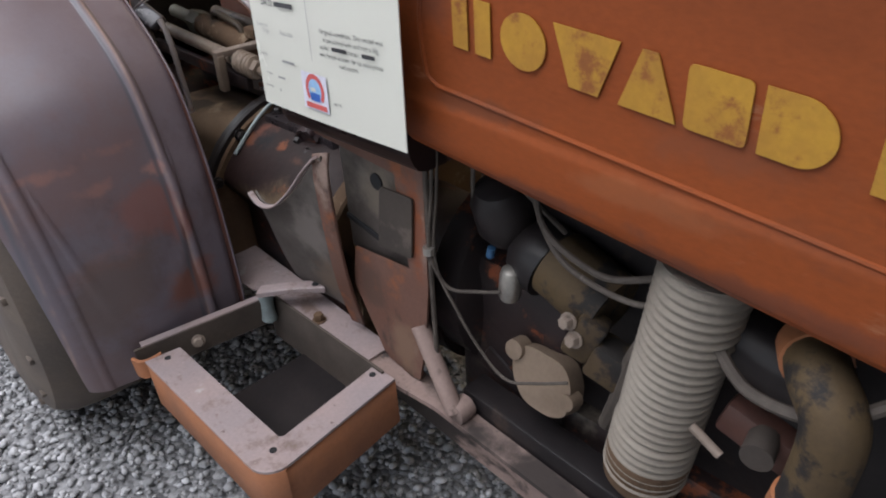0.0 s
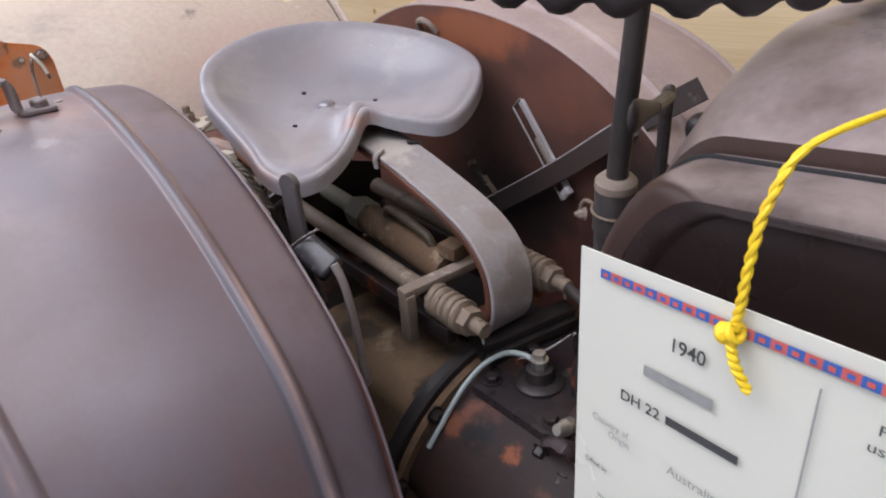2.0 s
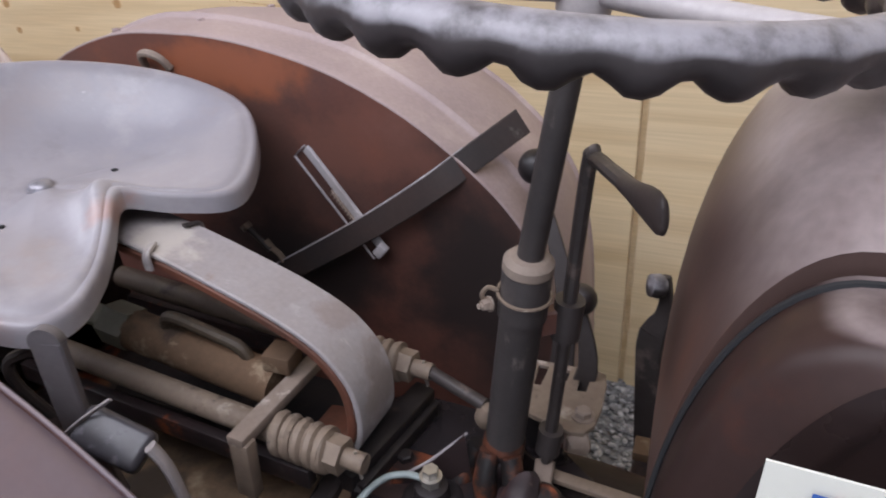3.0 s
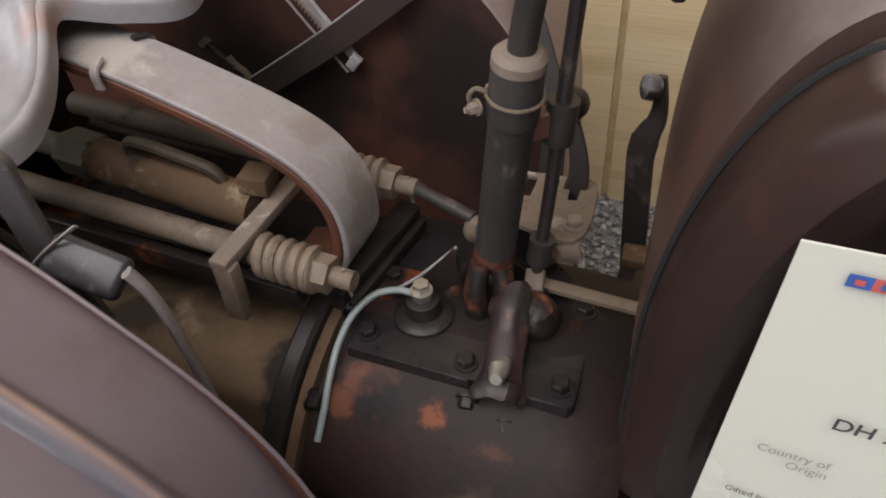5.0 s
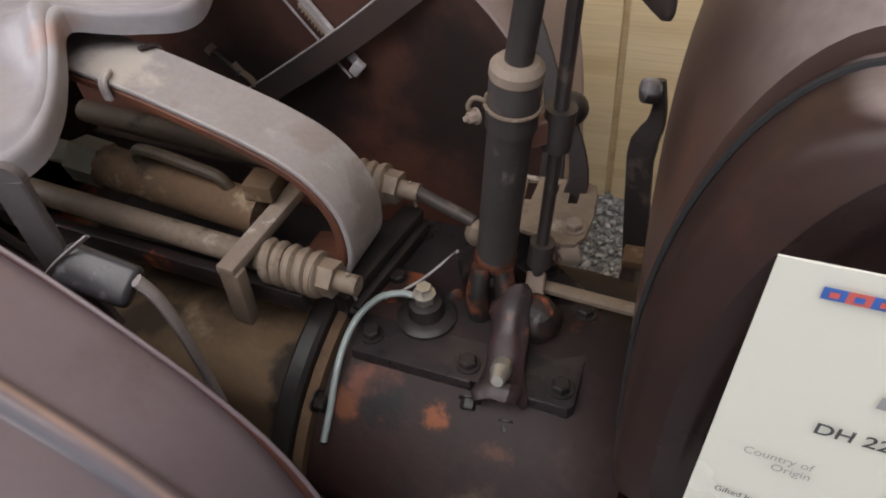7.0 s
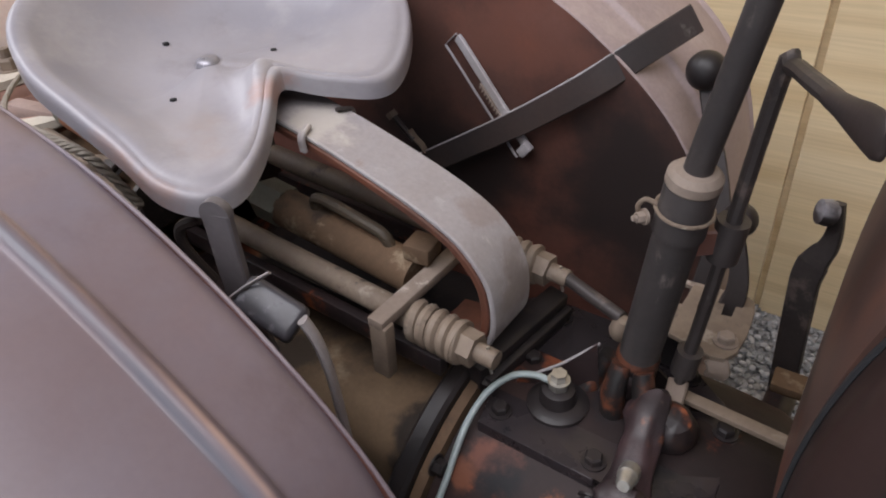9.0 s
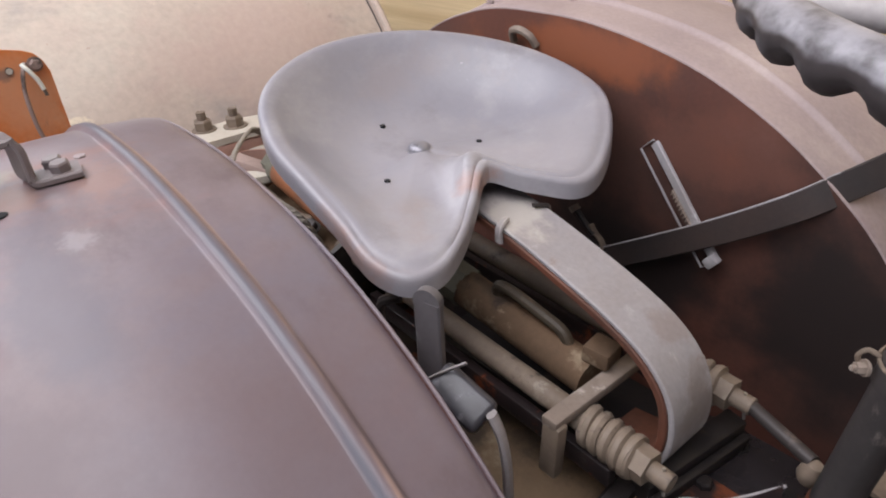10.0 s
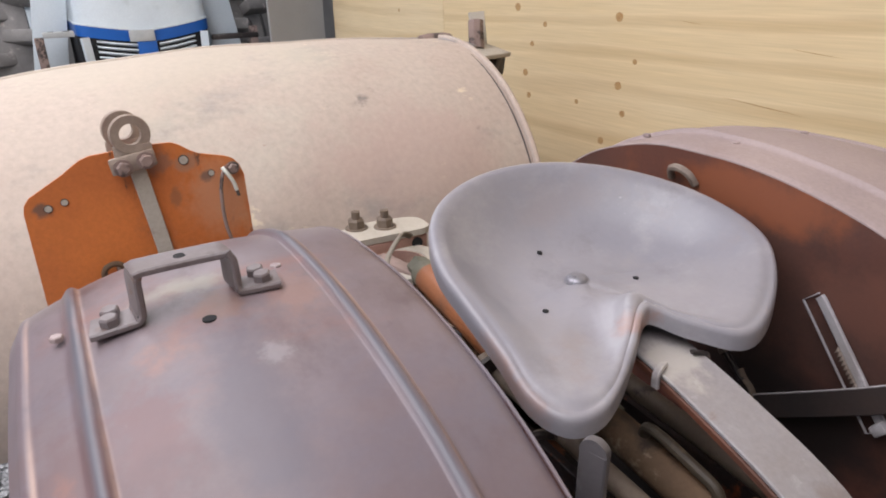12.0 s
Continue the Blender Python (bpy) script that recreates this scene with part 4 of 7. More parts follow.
for p in ((-0.388, 0.301, 0.967), (-0.387, 0.453, 0.962), (-0.55, 0.3, 0.95)):
    part("bolt", bolt(B(), p, (0, 0, 1), 0.006, 0.005, washer=False), M_FENDER2, far_fender)

# rear wheels
TYRE = [(0.2, 0.01), (0.31, 0.0), (0.37, 0.004), (0.41, 0.02), (0.43, 0.05), (0.437, 0.09), (0.437, 0.17), (0.43, 0.225), (0.41, 0.258), (0.37, 0.272), (0.31, 0.276), (0.2, 0.265)]
for side, x in ((-1, -0.375), (1, -0.36)):
    wheel = part("rear_wheel", lathe(B(), (x, side * 0.3, 0.43), (0, side, 0), TYRE, 72), M_TYRE, tractor, "dusty worn rubber tyre half hidden by the fender")
    for k in range(18):
        a = 2 * math.pi * k / 18
        part("lug", box(B(), (x + 0.385 * math.cos(a), side * 0.566, 0.43 + 0.385 * math.sin(a)), (0.014, 0.012, 0.014), (0, -math.degrees(a), 0), 0.002), M_TYRE, wheel)
    part("rim", lathe(B(), (x, side * 0.36, 0.43), (0, side, 0), [(0.05, 0), (0.2, 0.0), (0.24, 0.02), (0.24, 0.14), (0.2, 0.15), (0.06, 0.12)], 40), M_DARKST, wheel)

# pan seat
SC = V(-0.335, -0.018, 0.861)
_rim = [(-0.241, -0.012), (-0.21, 0.022), (-0.178, 0.06), (-0.186, 0.108), (-0.226, 0.172), (-0.272, 0.206), (-0.335, 0.2), (-0.395, 0.165), (-0.447, 0.108), (-0.48, 0.04), (-0.49, -0.035), (-0.474, -0.101), (-0.437, -0.148), (-0.378, -0.172), (-0.32, -0.174), (-0.26, -0.175), (-0.21, -0.179), (-0.179, -0.163), (-0.173, -0.133), (-0.187, -0.098), (-0.217, -0.052)]
_op = smooth_path([(x, y, 0) for x, y in (_rim[-1:] + _rim + _rim[:2])], 6)[6:-6]


def seat_point(u, s):
    """Dished pan: hollow for each thigh, a fold behind the front notch, a rolled rim and a short skirt."""
    q = lerp_profile(_op, u)
    dx, dy = q.x - SC.x, q.y - SC.y
    rho = min(s / 0.9, 1.0)
    n = math.hypot(dx, dy)
    zr = 0.769 - 0.385 * q.x + 0.08 * q.y
    x, y = SC.x + dx * rho, SC.y + dy * rho
    k = zr - SC.z
    z = SC.z + k * (rho ** 3.1 if k > 0 else rho ** 2.0) - 0.01 * math.sin(math.pi * rho) ** 2 * max(0.0, 1 - abs(dx) / 0.14)
    z += 0.006 * ease(0.7, 0.97, rho) - 0.004 * math.sin(math.pi * min(1.0, rho / 0.9)) ** 2
    ahead = ease(0.0, 0.095, x - SC.x)
    z += (0.016 * math.exp(-(((y - SC.y + 0.006) / 0.024) ** 2)) - 0.006 * math.exp(-(((y - SC.y + 0.058) / 0.028) ** 2))) * ahead * (1 - 0.5 * ease(0.85, 1.0, rho))
    z -= 0.003 * ease(0.95, 1.0, rho)
    if s > 0.9:
        t = (s - 0.9) / 0.1
        out = 0.0065 * math.sin(min(1.0, t * 1.6) * math.pi / 2)
        x, y = x + dx / n * out, y + dy / n * out
        z -= 0.004 * t * t + 0.016 * ease(0.25, 1.0, t) * t
    return V(x, y, z)


def seat_height(x, y):
    best = min((((p := seat_point(a / 80, b / 60)).x - x) ** 2 + (p.y - y) ** 2, p.z) for a in range(80) for b in range(2, 54))
    return best[1]


seat = part("seat", shell(B(), lambda u, s: seat_point(u, 0.02 + 0.98 * s), 144, 64, 0.003), M_SEAT, tractor, "grey pressed steel pan seat with a scalloped front", sharp=80)
part("bolt", lathe(B(), SC + V(-0.001, -0.003, 0.0035), (0.05, -0.08, 1), [(0.0155, -0.005), (0.0155, -0.0005), (0.0132, 0.0), (0.0122, 0.0025), (0.0095, 0.0048), (0.005, 0.006), (0.001, 0.0064)], 28), M_RIVET, seat, "domed seat bolt")
for p in ((-0.411, -0.017), (-0.309, 0.046), (-0.308, -0.088)):
    zz = seat_height(*p)
    part("bolt_hole", lathe(B(), (p[0], p[1], zz - 0.003), (0, 0, 1), [(0.0034, 0), (0.0034, 0.0076), (0.0025, 0.0078), (0.0005, 0.0078)], 14), M_BLACKPL, seat)

# leaf spring that carries the seat
SPRING = [V(x, 0.003, z) for x, z in ((-0.36, 0.842), (-0.28, 0.832), (-0.19, 0.813), (-0.12, 0.792), (-0.058, 0.77), (-0.016, 0.747), (0.01, 0.715), (0.0175, 0.678), (0.0115, 0.643), (-0.014, 0.616), (-0.06, 0.607))]
strap = part("seat_spring", ribbon(B(), SPRING, (0, 1, 0), 0.066, 0.006, n=8), M_GREYST, tractor, "dusty grey curled leaf spring carrying the seat")
LEAF = [V(x, 0.003, z) for x, z in ((-0.36, 0.8335), (-0.28, 0.8235), (-0.19, 0.8045), (-0.122, 0.784), (-0.062, 0.7625), (-0.022, 0.741), (0.0025, 0.7115), (0.009, 0.678), (0.004, 0.648), (-0.018, 0.6245), (-0.06, 0.616))]
part("lower_leaf", ribbon(B(), LEAF, (0, 1, 0), 0.067, 0.009, n=8), M_STRAPEDGE, strap, "rusty lower leaf edge")
for y, turn in ((0.032, 1), (-0.03, -1)):
    part("clip", ribbon(B(), [(-0.194, y + 0.0055 * turn, 0.802), (-0.194, y + 0.006 * turn, 0.813), (-0.195, y + 0.0035 * turn, 0.8185), (-0.197, y - 0.003 * turn, 0.8205), (-0.2, y - 0.01 * turn, 0.8215)], (1, 0, 0.3), 0.009, 0.0045, n=4), M_DARKST if turn > 0 else M_GREYST, strap)

# draught rods with springs under the seat
for y in (-0.063, 0.075):
    def rod(x):
        return V(x, y, 0.664 + 0.075 * (0.037 - x))
    r_ = part("draught_rod", cyl(B(), rod(-0.47 if y < 0 else -0.39), rod(-0.05), 0.0125 if y < 0 else 0.0135, seg=20), M_ROD, tractor, "dusty steel draught rod")
    part("spring", tube(B(), helix(rod(-0.048), rod(0.006), 0.016, 4.6), 0.006, 8, 1), M_ROD, r_, "short dusty coil spring")
    part("nut", cyl(B(), rod(0.004), rod(0.022), 0.0175, seg=6), M_ROD, r_)
    part("washer", cyl(B(), rod(0.0), rod(0.0045), 0.022, seg=20), M_ROD, r_)
    part("stud", cyl(B(), rod(0.02), rod(0.043), 0.0095, seg=14), M_ROD, r_)
    part("split_pin", tube(B(), [rod(0.034) + V(0, 0, 0.012), rod(0.034), rod(0.034) - V(-0.003, 0, 0.02)], 0.0016, 6, 3), M_BRIGHT, r_)
part("link_rod", cyl(B(), (0.04, 0.0755, 0.664), (0.114, 0.048, 0.663), 0.007, seg=14), M_DARKST, tractor)
part("knuckle", lathe(B(), (0.112, 0.05, 0.638), (0.2, -0.2, 1), [(0.001, 0), (0.009, 0.002), (0.012, 0.01), (0.011, 0.02), (0.006, 0.028), (0.001, 0.029)], 12), M_ROD, tractor, "pale cast link knuckle")
yoke = part("yoke", box(B(), (-0.062, -0.02, 0.689), (0.018, 0.17, 0.012), (0, 4, 0), 0.002), M_DUSTY, tractor, "dusty flat yoke bar")
box_ = B()
box(box_, (-0.062, -0.098, 0.655), (0.02, 0.014, 0.066), (0, 4, 0), 0.002)
part("yoke_end", box_, M_ROD, yoke)
part("block", box(B(), (-0.08, -0.006, 0.708), (0.03, 0.03, 0.02), (0, 4, 8), 0.003), M_TAN, yoke)
# tension cylinder between the rods
cylr = part("cylinder", cyl(B(), (-0.272, -0.014, 0.7), (-0.085, -0.014, 0.677), 0.0225, seg=22), M_TAN, tractor, "dust-caked cylinder between the draught rods")
part("nut", cyl(B(), (-0.306, -0.014, 0.7045), (-0.27, -0.014, 0.7), 0.025, seg=6), M_NUTGREEN, cylr)
part("pipe", cyl(B(), (-0.4, -0.014, 0.714), (-0.3, -0.014, 0.704), 0.013), M_NUTGREEN, cylr)
part("grip", tube(B(), [(-0.222, -0.012, 0.713), (-0.219, -0.013, 0.727), (-0.198, -0.014, 0.73), (-0.15, -0.014, 0.721), (-0.125, -0.013, 0.713), (-0.117, -0.012, 0.697)], 0.0066, 10, 5), M_GREASE, cylr, "bent grip welded on the cylinder")
for y in (-0.094, 0.1):
    part("side_plate", box(B(), (-0.2, y * 0.78, 0.648), (0.38, 0.012, 0.022), (0, 3, 0), 0.001), M_IRON, tractor, "grimy side plate of the draught frame")
bm = B()
prism(bm, [(-0.43, -0.1, 0.6), (-0.43, 0.11, 0.6), (-0.43, 0.11, 0.72), (-0.43, 0.05, 0.74), (-0.43, -0.05, 0.74), (-0.43, -0.1, 0.72)], (-0.008, 0, 0))
part("back_plate", bm, M_DARKST, tractor)
part("frame_floor", box(B(), (-0.2, 0.045, 0.585), (0.4, 0.11, 0.012)), M_BLACK, tractor)

# gearbox housing
gb = part("bell_housing", lathe(B(), (0.012, 0.0, 0.385), (1, 0, 0), [(0.15, 0), (0.208, 0.0), (0.208, 0.2), (0.204, 0.25), (0.19, 0.28), (0.13, 0.3), (0.12, 0.5)], 64), M_BELL, tractor, "grimy cast-iron bell housing with rust patches")
fl = part("flange", lathe(B(), (-0.024, 0.0, 0.388), (1, 0, 0), [(0.15, 0), (0.222, 0.0), (0.226, 0.004), (0.226, 0.018), (0.222, 0.022), (0.15, 0.022)], 64), M_BLACK, gb, "black bolted flange ring")
part("gasket_ring", lathe(B(), (-0.001, 0.0, 0.388), (1, 0, 0), [(0.15, 0), (0.214, 0.0), (0.214, 0.011), (0.15, 0.011)], 64), M_TAN, gb)
for k in range(14):
    a = radians(100 + k * 26)
    part("bolt", bolt(B(), (0.01, 0.213 * math.cos(a), 0.388 + 0.213 * math.sin(a)), (1, 0, 0), 0.0085, 0.009), M_BLACK, fl)
bm = B()
prism(bm, [V(-0.42, y, z) for y, z in rounded([(-0.13, 0.2), (0.13, 0.2), (0.13, 0.535), (0.1, 0.562), (-0.1, 0.562), (-0.13, 0.535)], 0.03)], (0.397, 0, 0))
part("gearbox", bm, M_GEAR, tractor, "gearbox case caked in tan dust")
rear_ring = part("rear_ring", lathe(B(), (0.304, 0.0, 0.385), (1, 0, 0), [(0.12, 0), (0.2, 0.0), (0.204, 0.004), (0.204, 0.03), (0.2, 0.034), (0.12, 0.034)], 64), M_TAN, gb, "tan dust-caked rim of the bell housing")
part("axle_housing", lathe(B(), (-0.4, -0.34, 0.46), (0, 1, 0), [(0.05, 0), (0.07, 0), (0.08, 0.15), (0.14, 0.22), (0.14, 0.46), (0.08, 0.53), (0.07, 0.68), (0.05, 0.68)], 28), M_IRON, tractor)
for ob, lim in ((gb, 0.14), (fl, 0.165), (rear_ring, 0.135)):
    for v in ob.data.vertices:
        k = lim + 0.07 * max(0.0, (v.co.z - 0.43) / 0.1)
        v.co.y = max(-k, min(k, v.co.y))
# top cover plate
tp = part("cover_plate", prism(B(), [V(x, y, 0.568) for x, y in ((0.03, -0.08), (0.15, -0.08), (0.151, -0.076), (0.2, -0.076), (0.201, -0.08), (0.238, -0.08), (0.243, -0.074), (0.238, 0.05), (0.205, 0.072), (0.15, 0.118), (0.016, 0.118), (0.016, -0.02))], (0, 0, 0.022), bev=0.002), M_PLATE, tractor, "black oily cover plate bolted on the gearbox")
for p in ((0.031, 0.091), (0.035, 0.018), (0.042, -0.058), (0.142, -0.062), (0.228, -0.062), (0.228, 0.03), (0.178, 0.078)):
    part("bolt", bolt(B(), (p[0], p[1], 0.59), (0, 0, 1), 0.0085, 0.008), M_BLACK, tp)
part("guide_block", box(B(), (0.008, 0.03, 0.597), (0.026, 0.15, 0.046), (0, 6, -7), 0.004), M_BLACK, tp, "oily black guide bar across the plate")
part("guide_lip", box(B(), (0.0265, 0.027, 0.598), (0.009, 0.14, 0.02), (0, 6, -7), 0.002), M_BLACK, tp)
plug = part("plug", lathe(B(), (0.084, -0.02, 0.59), (0, 0, 1), [(0.03, 0), (0.03, 0.004), (0.026, 0.007), (0.018, 0.008), (0.016, 0.022), (0.011, 0.024), (0.001, 0.024)], 32), M_BLACK, tp, "round plug with a plated nut")
part("nut", cyl(B(), (0.084, -0.02, 0.614), (0.084, -0.02, 0.622), 0.0095, seg=6), M_BRIGHT, plug)
part("washer", cyl(B(), (0.084, -0.02, 0.622), (0.084, -0.02, 0.6245), 0.011, seg=18), M_BRIGHT, plug)
part("nut", cyl(B(), (0.084, -0.02, 0.6245), (0.084, -0.02, 0.633), 0.0078, seg=6), M_BRIGHT, plug)
part("copper_pipe", tube(B(), [(0.08, -0.022, 0.6185), (0.062, -0.0245, 0.6215), (0.042, -0.035, 0.619), (0.027, -0.055, 0.607), (0.0215, -0.08, 0.5905), (0.0225, -0.104, 0.5735), (0.0255, -0.128, 0.5545), (0.0265, -0.15, 0.535)], 0.0034, 10, 6), M_COPPER, tractor, "thin bent verdigris pipe")

# steering column
CB, CT, CH = V(0.135, 0.028, 0.6), V(0.169, 0.006, 0.852), V(0.2094, -0.0145, 1.06)
d = (CT - CB).normalized()
col = part("steering_column", cyl(B(), CB + d * 0.05, CT, 0.0182, 0.0178, seg=32), M_COLUMN, tractor, "dark steel steering column tube")
part("collar", lathe(B(), CT - d * 0.05, d, [(0.018, 0), (0.0202, 0.002), (0.0202, 0.022), (0.0196, 0.024), (0.0196, 0.044), (0.0185, 0.047)], 28), M_COLUMN, col)
part("cap", lathe(B(), CT - d * 0.004, d, [(0.0188, 0), (0.0202, 0.002), (0.0198, 0.009), (0.0155, 0.0135), (0.0105, 0.0145)], 28), M_DUSTY, col, "pale worn cap ring")
cu_, cv_, _ = basis(d)
part("clamp", tube(B(), [CT - d * 0.027 + 0.0212 * (cu_ * math.cos(a) + cv_ * math.sin(a)) for a in [k * 2 * math.pi / 24 for k in range(25)]], 0.0016, 6, 1), M_ROD, col)
part("clamp_ear", tube(B(), [CT - d * 0.024 + V(-0.019, -0.008, 0), CT - d * 0.022 + V(-0.027, -0.01, 0.001), CT - d * 0.027 + V(-0.031, -0.012, 0), CT - d * 0.034 + V(-0.029, -0.012, 0)], 0.002, 8, 4), M_ROD, col)
part("bolt", bolt(B(), CT - d * 0.034 + V(-0.023, -0.014, 0), (-0.6, -0.8, 0.1), 0.0048, 0.006, stud=0.003), M_DUSTY, col)
part("shaft", cyl(B(), CT, CH, 0.0104, 0.0094, seg=22), M_COLUMN, col)
part("foot_ring", lathe(B(), CB + d * 0.04, d, [(0.0186, 0), (0.0198, 0.002), (0.0198, 0.013), (0.0184, 0.016)], 24), M_FOOT, col, "rusty orange ring at the column foot")
part("foot", lathe(B(), CB - d * 0.012, d, [(0.028, 0), (0.026, 0.008), (0.0205, 0.02), (0.0185, 0.032), (0.0205, 0.038), (0.0205, 0.045), (0.018, 0.05)], 24), M_IRON, col, "grimy cast column foot")
for q, tall, wd, mt in (((-0.1, -0.045), 0.062, 0.0035, M_IRON), ((-0.004, -0.04), 0.058, 0.014, M_FOOT), ((0.034, -0.03), 0.058, 0.01, M_FOOT), ((0.05, 0.03), 0.045, 0.006, M_IRON)):
    bm = B()
    o = CB + V(0, 0, -0.009)
    side = V(q[0], q[1], 0)
    w_ = side.cross(V(0, 0, 1)).normalized() * wd
    prism(bm, [o + side * 0.25 - w_ / 2, o + side * 1.0 - w_ / 2, o + side * 0.96 - w_ / 2 + V(0, 0, 0.007), o + side * 0.62 - w_ / 2 + V(0, 0, tall * 0.42), o + side * 0.3 - w_ / 2 + V(0, 0, tall)], w_, bev=wd * 0.15)
    part("web", bm, mt, col)
part("web_edge", tube(B(), [CB + V(-0.093, -0.042, -0.001), CB + V(-0.062, -0.028, 0.02), CB + V(-0.028, -0.012, 0.053)], 0.0016, 6, 4), M_GREYST, col)
for q in (((0.133, 0.008, 0.648), (0.131, -0.002, 0.62), (0.133, -0.002, 0.588)), ((0.112, 0.03, 0.63), (0.102, 0.024, 0.606), (0.096, 0.016, 0.588)), ((0.152, 0.012, 0.645), (0.158, 0.004, 0.616), (0.162, 0.0, 0.588))):
    part("foot_leg", tube(B(), q, 0.0095, 14, 5, r1=0.0125), M_FOOT, col, "chipped orange rounded casting leg")
sp = part("filler_neck", lumpy(lathe(B(), (0.168, 0.002, 0.618), (0.11, -0.86, -0.34), [(0.01, -0.012), (0.016, -0.006), (0.0185, 0.004), (0.0195, 0.014), (0.0175, 0.022), (0.0158, 0.034), (0.0165, 0.044), (0.0172, 0.056), (0.0172, 0.068), (0.0185, 0.08), (0.0225, 0.085), (0.0235, 0.094), (0.021, 0.1), (0.0195, 0.1), (0.0185, 0.096), (0.001, 0.095)], 36), 0.003, 110), M_NECK, tractor, "cast oil filler neck with an orange mouth")
part("mouth", lathe(B(), (0.178, -0.0798, 0.586), (0.11, -0.86, -0.34), [(0.0195, 0), (0.0195, 0.003), (0.001, 0.0035)], 24), M_RUSTBOX, sp)
part("casting", lumpy(lathe(B(), (0.188, 0.0, 0.598), (0.25, -0.3, 1), [(0.02, -0.02), (0.022, -0.005), (0.022, 0.01), (0.018, 0.02), (0.011, 0.027), (0.001, 0.029)], 24), 0.0018, 100), M_IRON, sp, "brown dusty casting lump")
part("plug", lathe(B(), (0.178, -0.07, 0.614), (0.1, -0.75, 0.3), [(0.009, 0), (0.009, 0.012), (0.0075, 0.014), (0.007, 0.024), (0.005, 0.027), (0.001, 0.027)], 14), M_BRIGHT, sp)
for p in ((0.151, -0.086, 0.575), (0.188, -0.092, 0.563)):
    part("bolt", bolt(B(), p, (0.1, -0.8, -0.3), 0.0075, 0.009), M_BLACK, sp)

# steering wheel
wn = V(0.115, -0.022, 1).normalized()
WR, WC = 0.1655, CH + V(0.0, 0.0, 0.0)
bm = B()
u_, v_, _ = basis(wn)
NR, NT = 168, 16
rings = []
for i in range(NR):
    a = 2 * math.pi * i / NR
    rd = u_ * math.cos(a) + v_ * math.sin(a)
    wave = (0.5 + 0.5 * math.cos(30 * a)) ** 1.5
    rr = []
    for j in range(NT):
        b = 2 * math.pi * j / NT
        low = max(0.0, -math.sin(b) + 0.25)
        rad = 0.0128 - 0.0075 * wave * min(1.0, low)
        rr.append(bm.verts.new(WC + rd * (WR + rad * 1.1 * math.cos(b)) + wn * (rad * math.sin(b) * 1.15)))
    rings.append(rr)
for i in range(NR):
    for j in range(NT):
        a, b = rings[i], rings[(i + 1) % NR]
        bm.faces.new((a[j], b[j], b[(j + 1) % NT], a[(j + 1) % NT]))
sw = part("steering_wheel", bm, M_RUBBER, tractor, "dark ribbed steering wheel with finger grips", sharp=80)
part("hub", lathe(B(), WC - wn * 0.03, wn, [(0.0135, 0), (0.0145, 0.006), (0.0165, 0.012), (0.0175, 0.025), (0.017, 0.038), (0.013, 0.043), (0.001, 0.044)], 24), M_RIMTOP, sw)
for k in range(3):
    a = radians(168 + 120 * k)
    rd = u_ * math.cos(a) + v_ * math.sin(a)
    part("spoke", tube(B(), [WC + rd * 0.015 - wn * 0.006, WC + rd * 0.09 - wn * 0.004, WC + rd * 0.166], 0.008, 12, 4), M_RIMTOP, sw)

# hand lever beside the column
hl = part("hand_lever", tube(B(), [(0.178, 0.035, 0.615), (0.19, 0.033, 0.74), (0.206, 0.026, 0.925), (0.213, 0.018, 0.938), (0.23, -0.015, 0.944), (0.2475, -0.05, 0.95)], 0.0058, 10, 4), M_DARKST, tractor, "bent dark steel hand lever with a paddle end")
bm = B()
_pd = [(V(0.244, -0.043, 0.9485), 0.0058, 0.0058), (V(0.2515, -0.0605, 0.952), 0.0066, 0.0052), (V(0.2585, -0.0765, 0.955), 0.0085, 0.0046), (V(0.266, -0.092, 0.958), 0.0108, 0.0042), (V(0.2715, -0.104, 0.9602), 0.0115, 0.004), (V(0.275, -0.1115, 0.9618), 0.0098, 0.0032), (V(0.276, -0.1145, 0.9622), 0.0055, 0.0016)]
_ax = V(0.42, -0.86, 0.25).normalized()
_up = (V(0, 0, 1) - _ax * _ax.z).normalized()
_sd = _ax.cross(_up)
skin(bm, [ring(bm, p, _up * (hh / hw), _sd, hw, 20) for p, hh, hw in _pd])
part("paddle", bm, M_LEVER, hl, "flared dark paddle end", sharp=60)
part("guide", cyl(B(), (0.1925, 0.033, 0.775), (0.196, 0.032, 0.812), 0.0125, seg=16), M_DARKST, hl)
part("collar", cyl(B(), (0.18, 0.035, 0.64), (0.183, 0.035, 0.668), 0.0115, seg=16), M_DARKST, hl)
part("arm", ribbon(B(), [(0.168, 0.02, 0.79), (0.183, 0.027, 0.793), (0.194, 0.033, 0.795)], (0, 0, 1), 0.022, 0.014, n=3), M_PANEL, hl)
part("crank", ribbon(B(), [(0.178, 0.036, 0.625), (0.182, 0.012, 0.612), (0.186, 0.0, 0.606)], (1, 0, 0), 0.018, 0.01, n=4), M_DUSTY, hl)
part("cross_link", box(B(), (0.226, 0.031, 0.612), (0.11, 0.013, 0.006), (0, 0, -3), 0.001), M_ROD, tractor, "tan flat cross link")

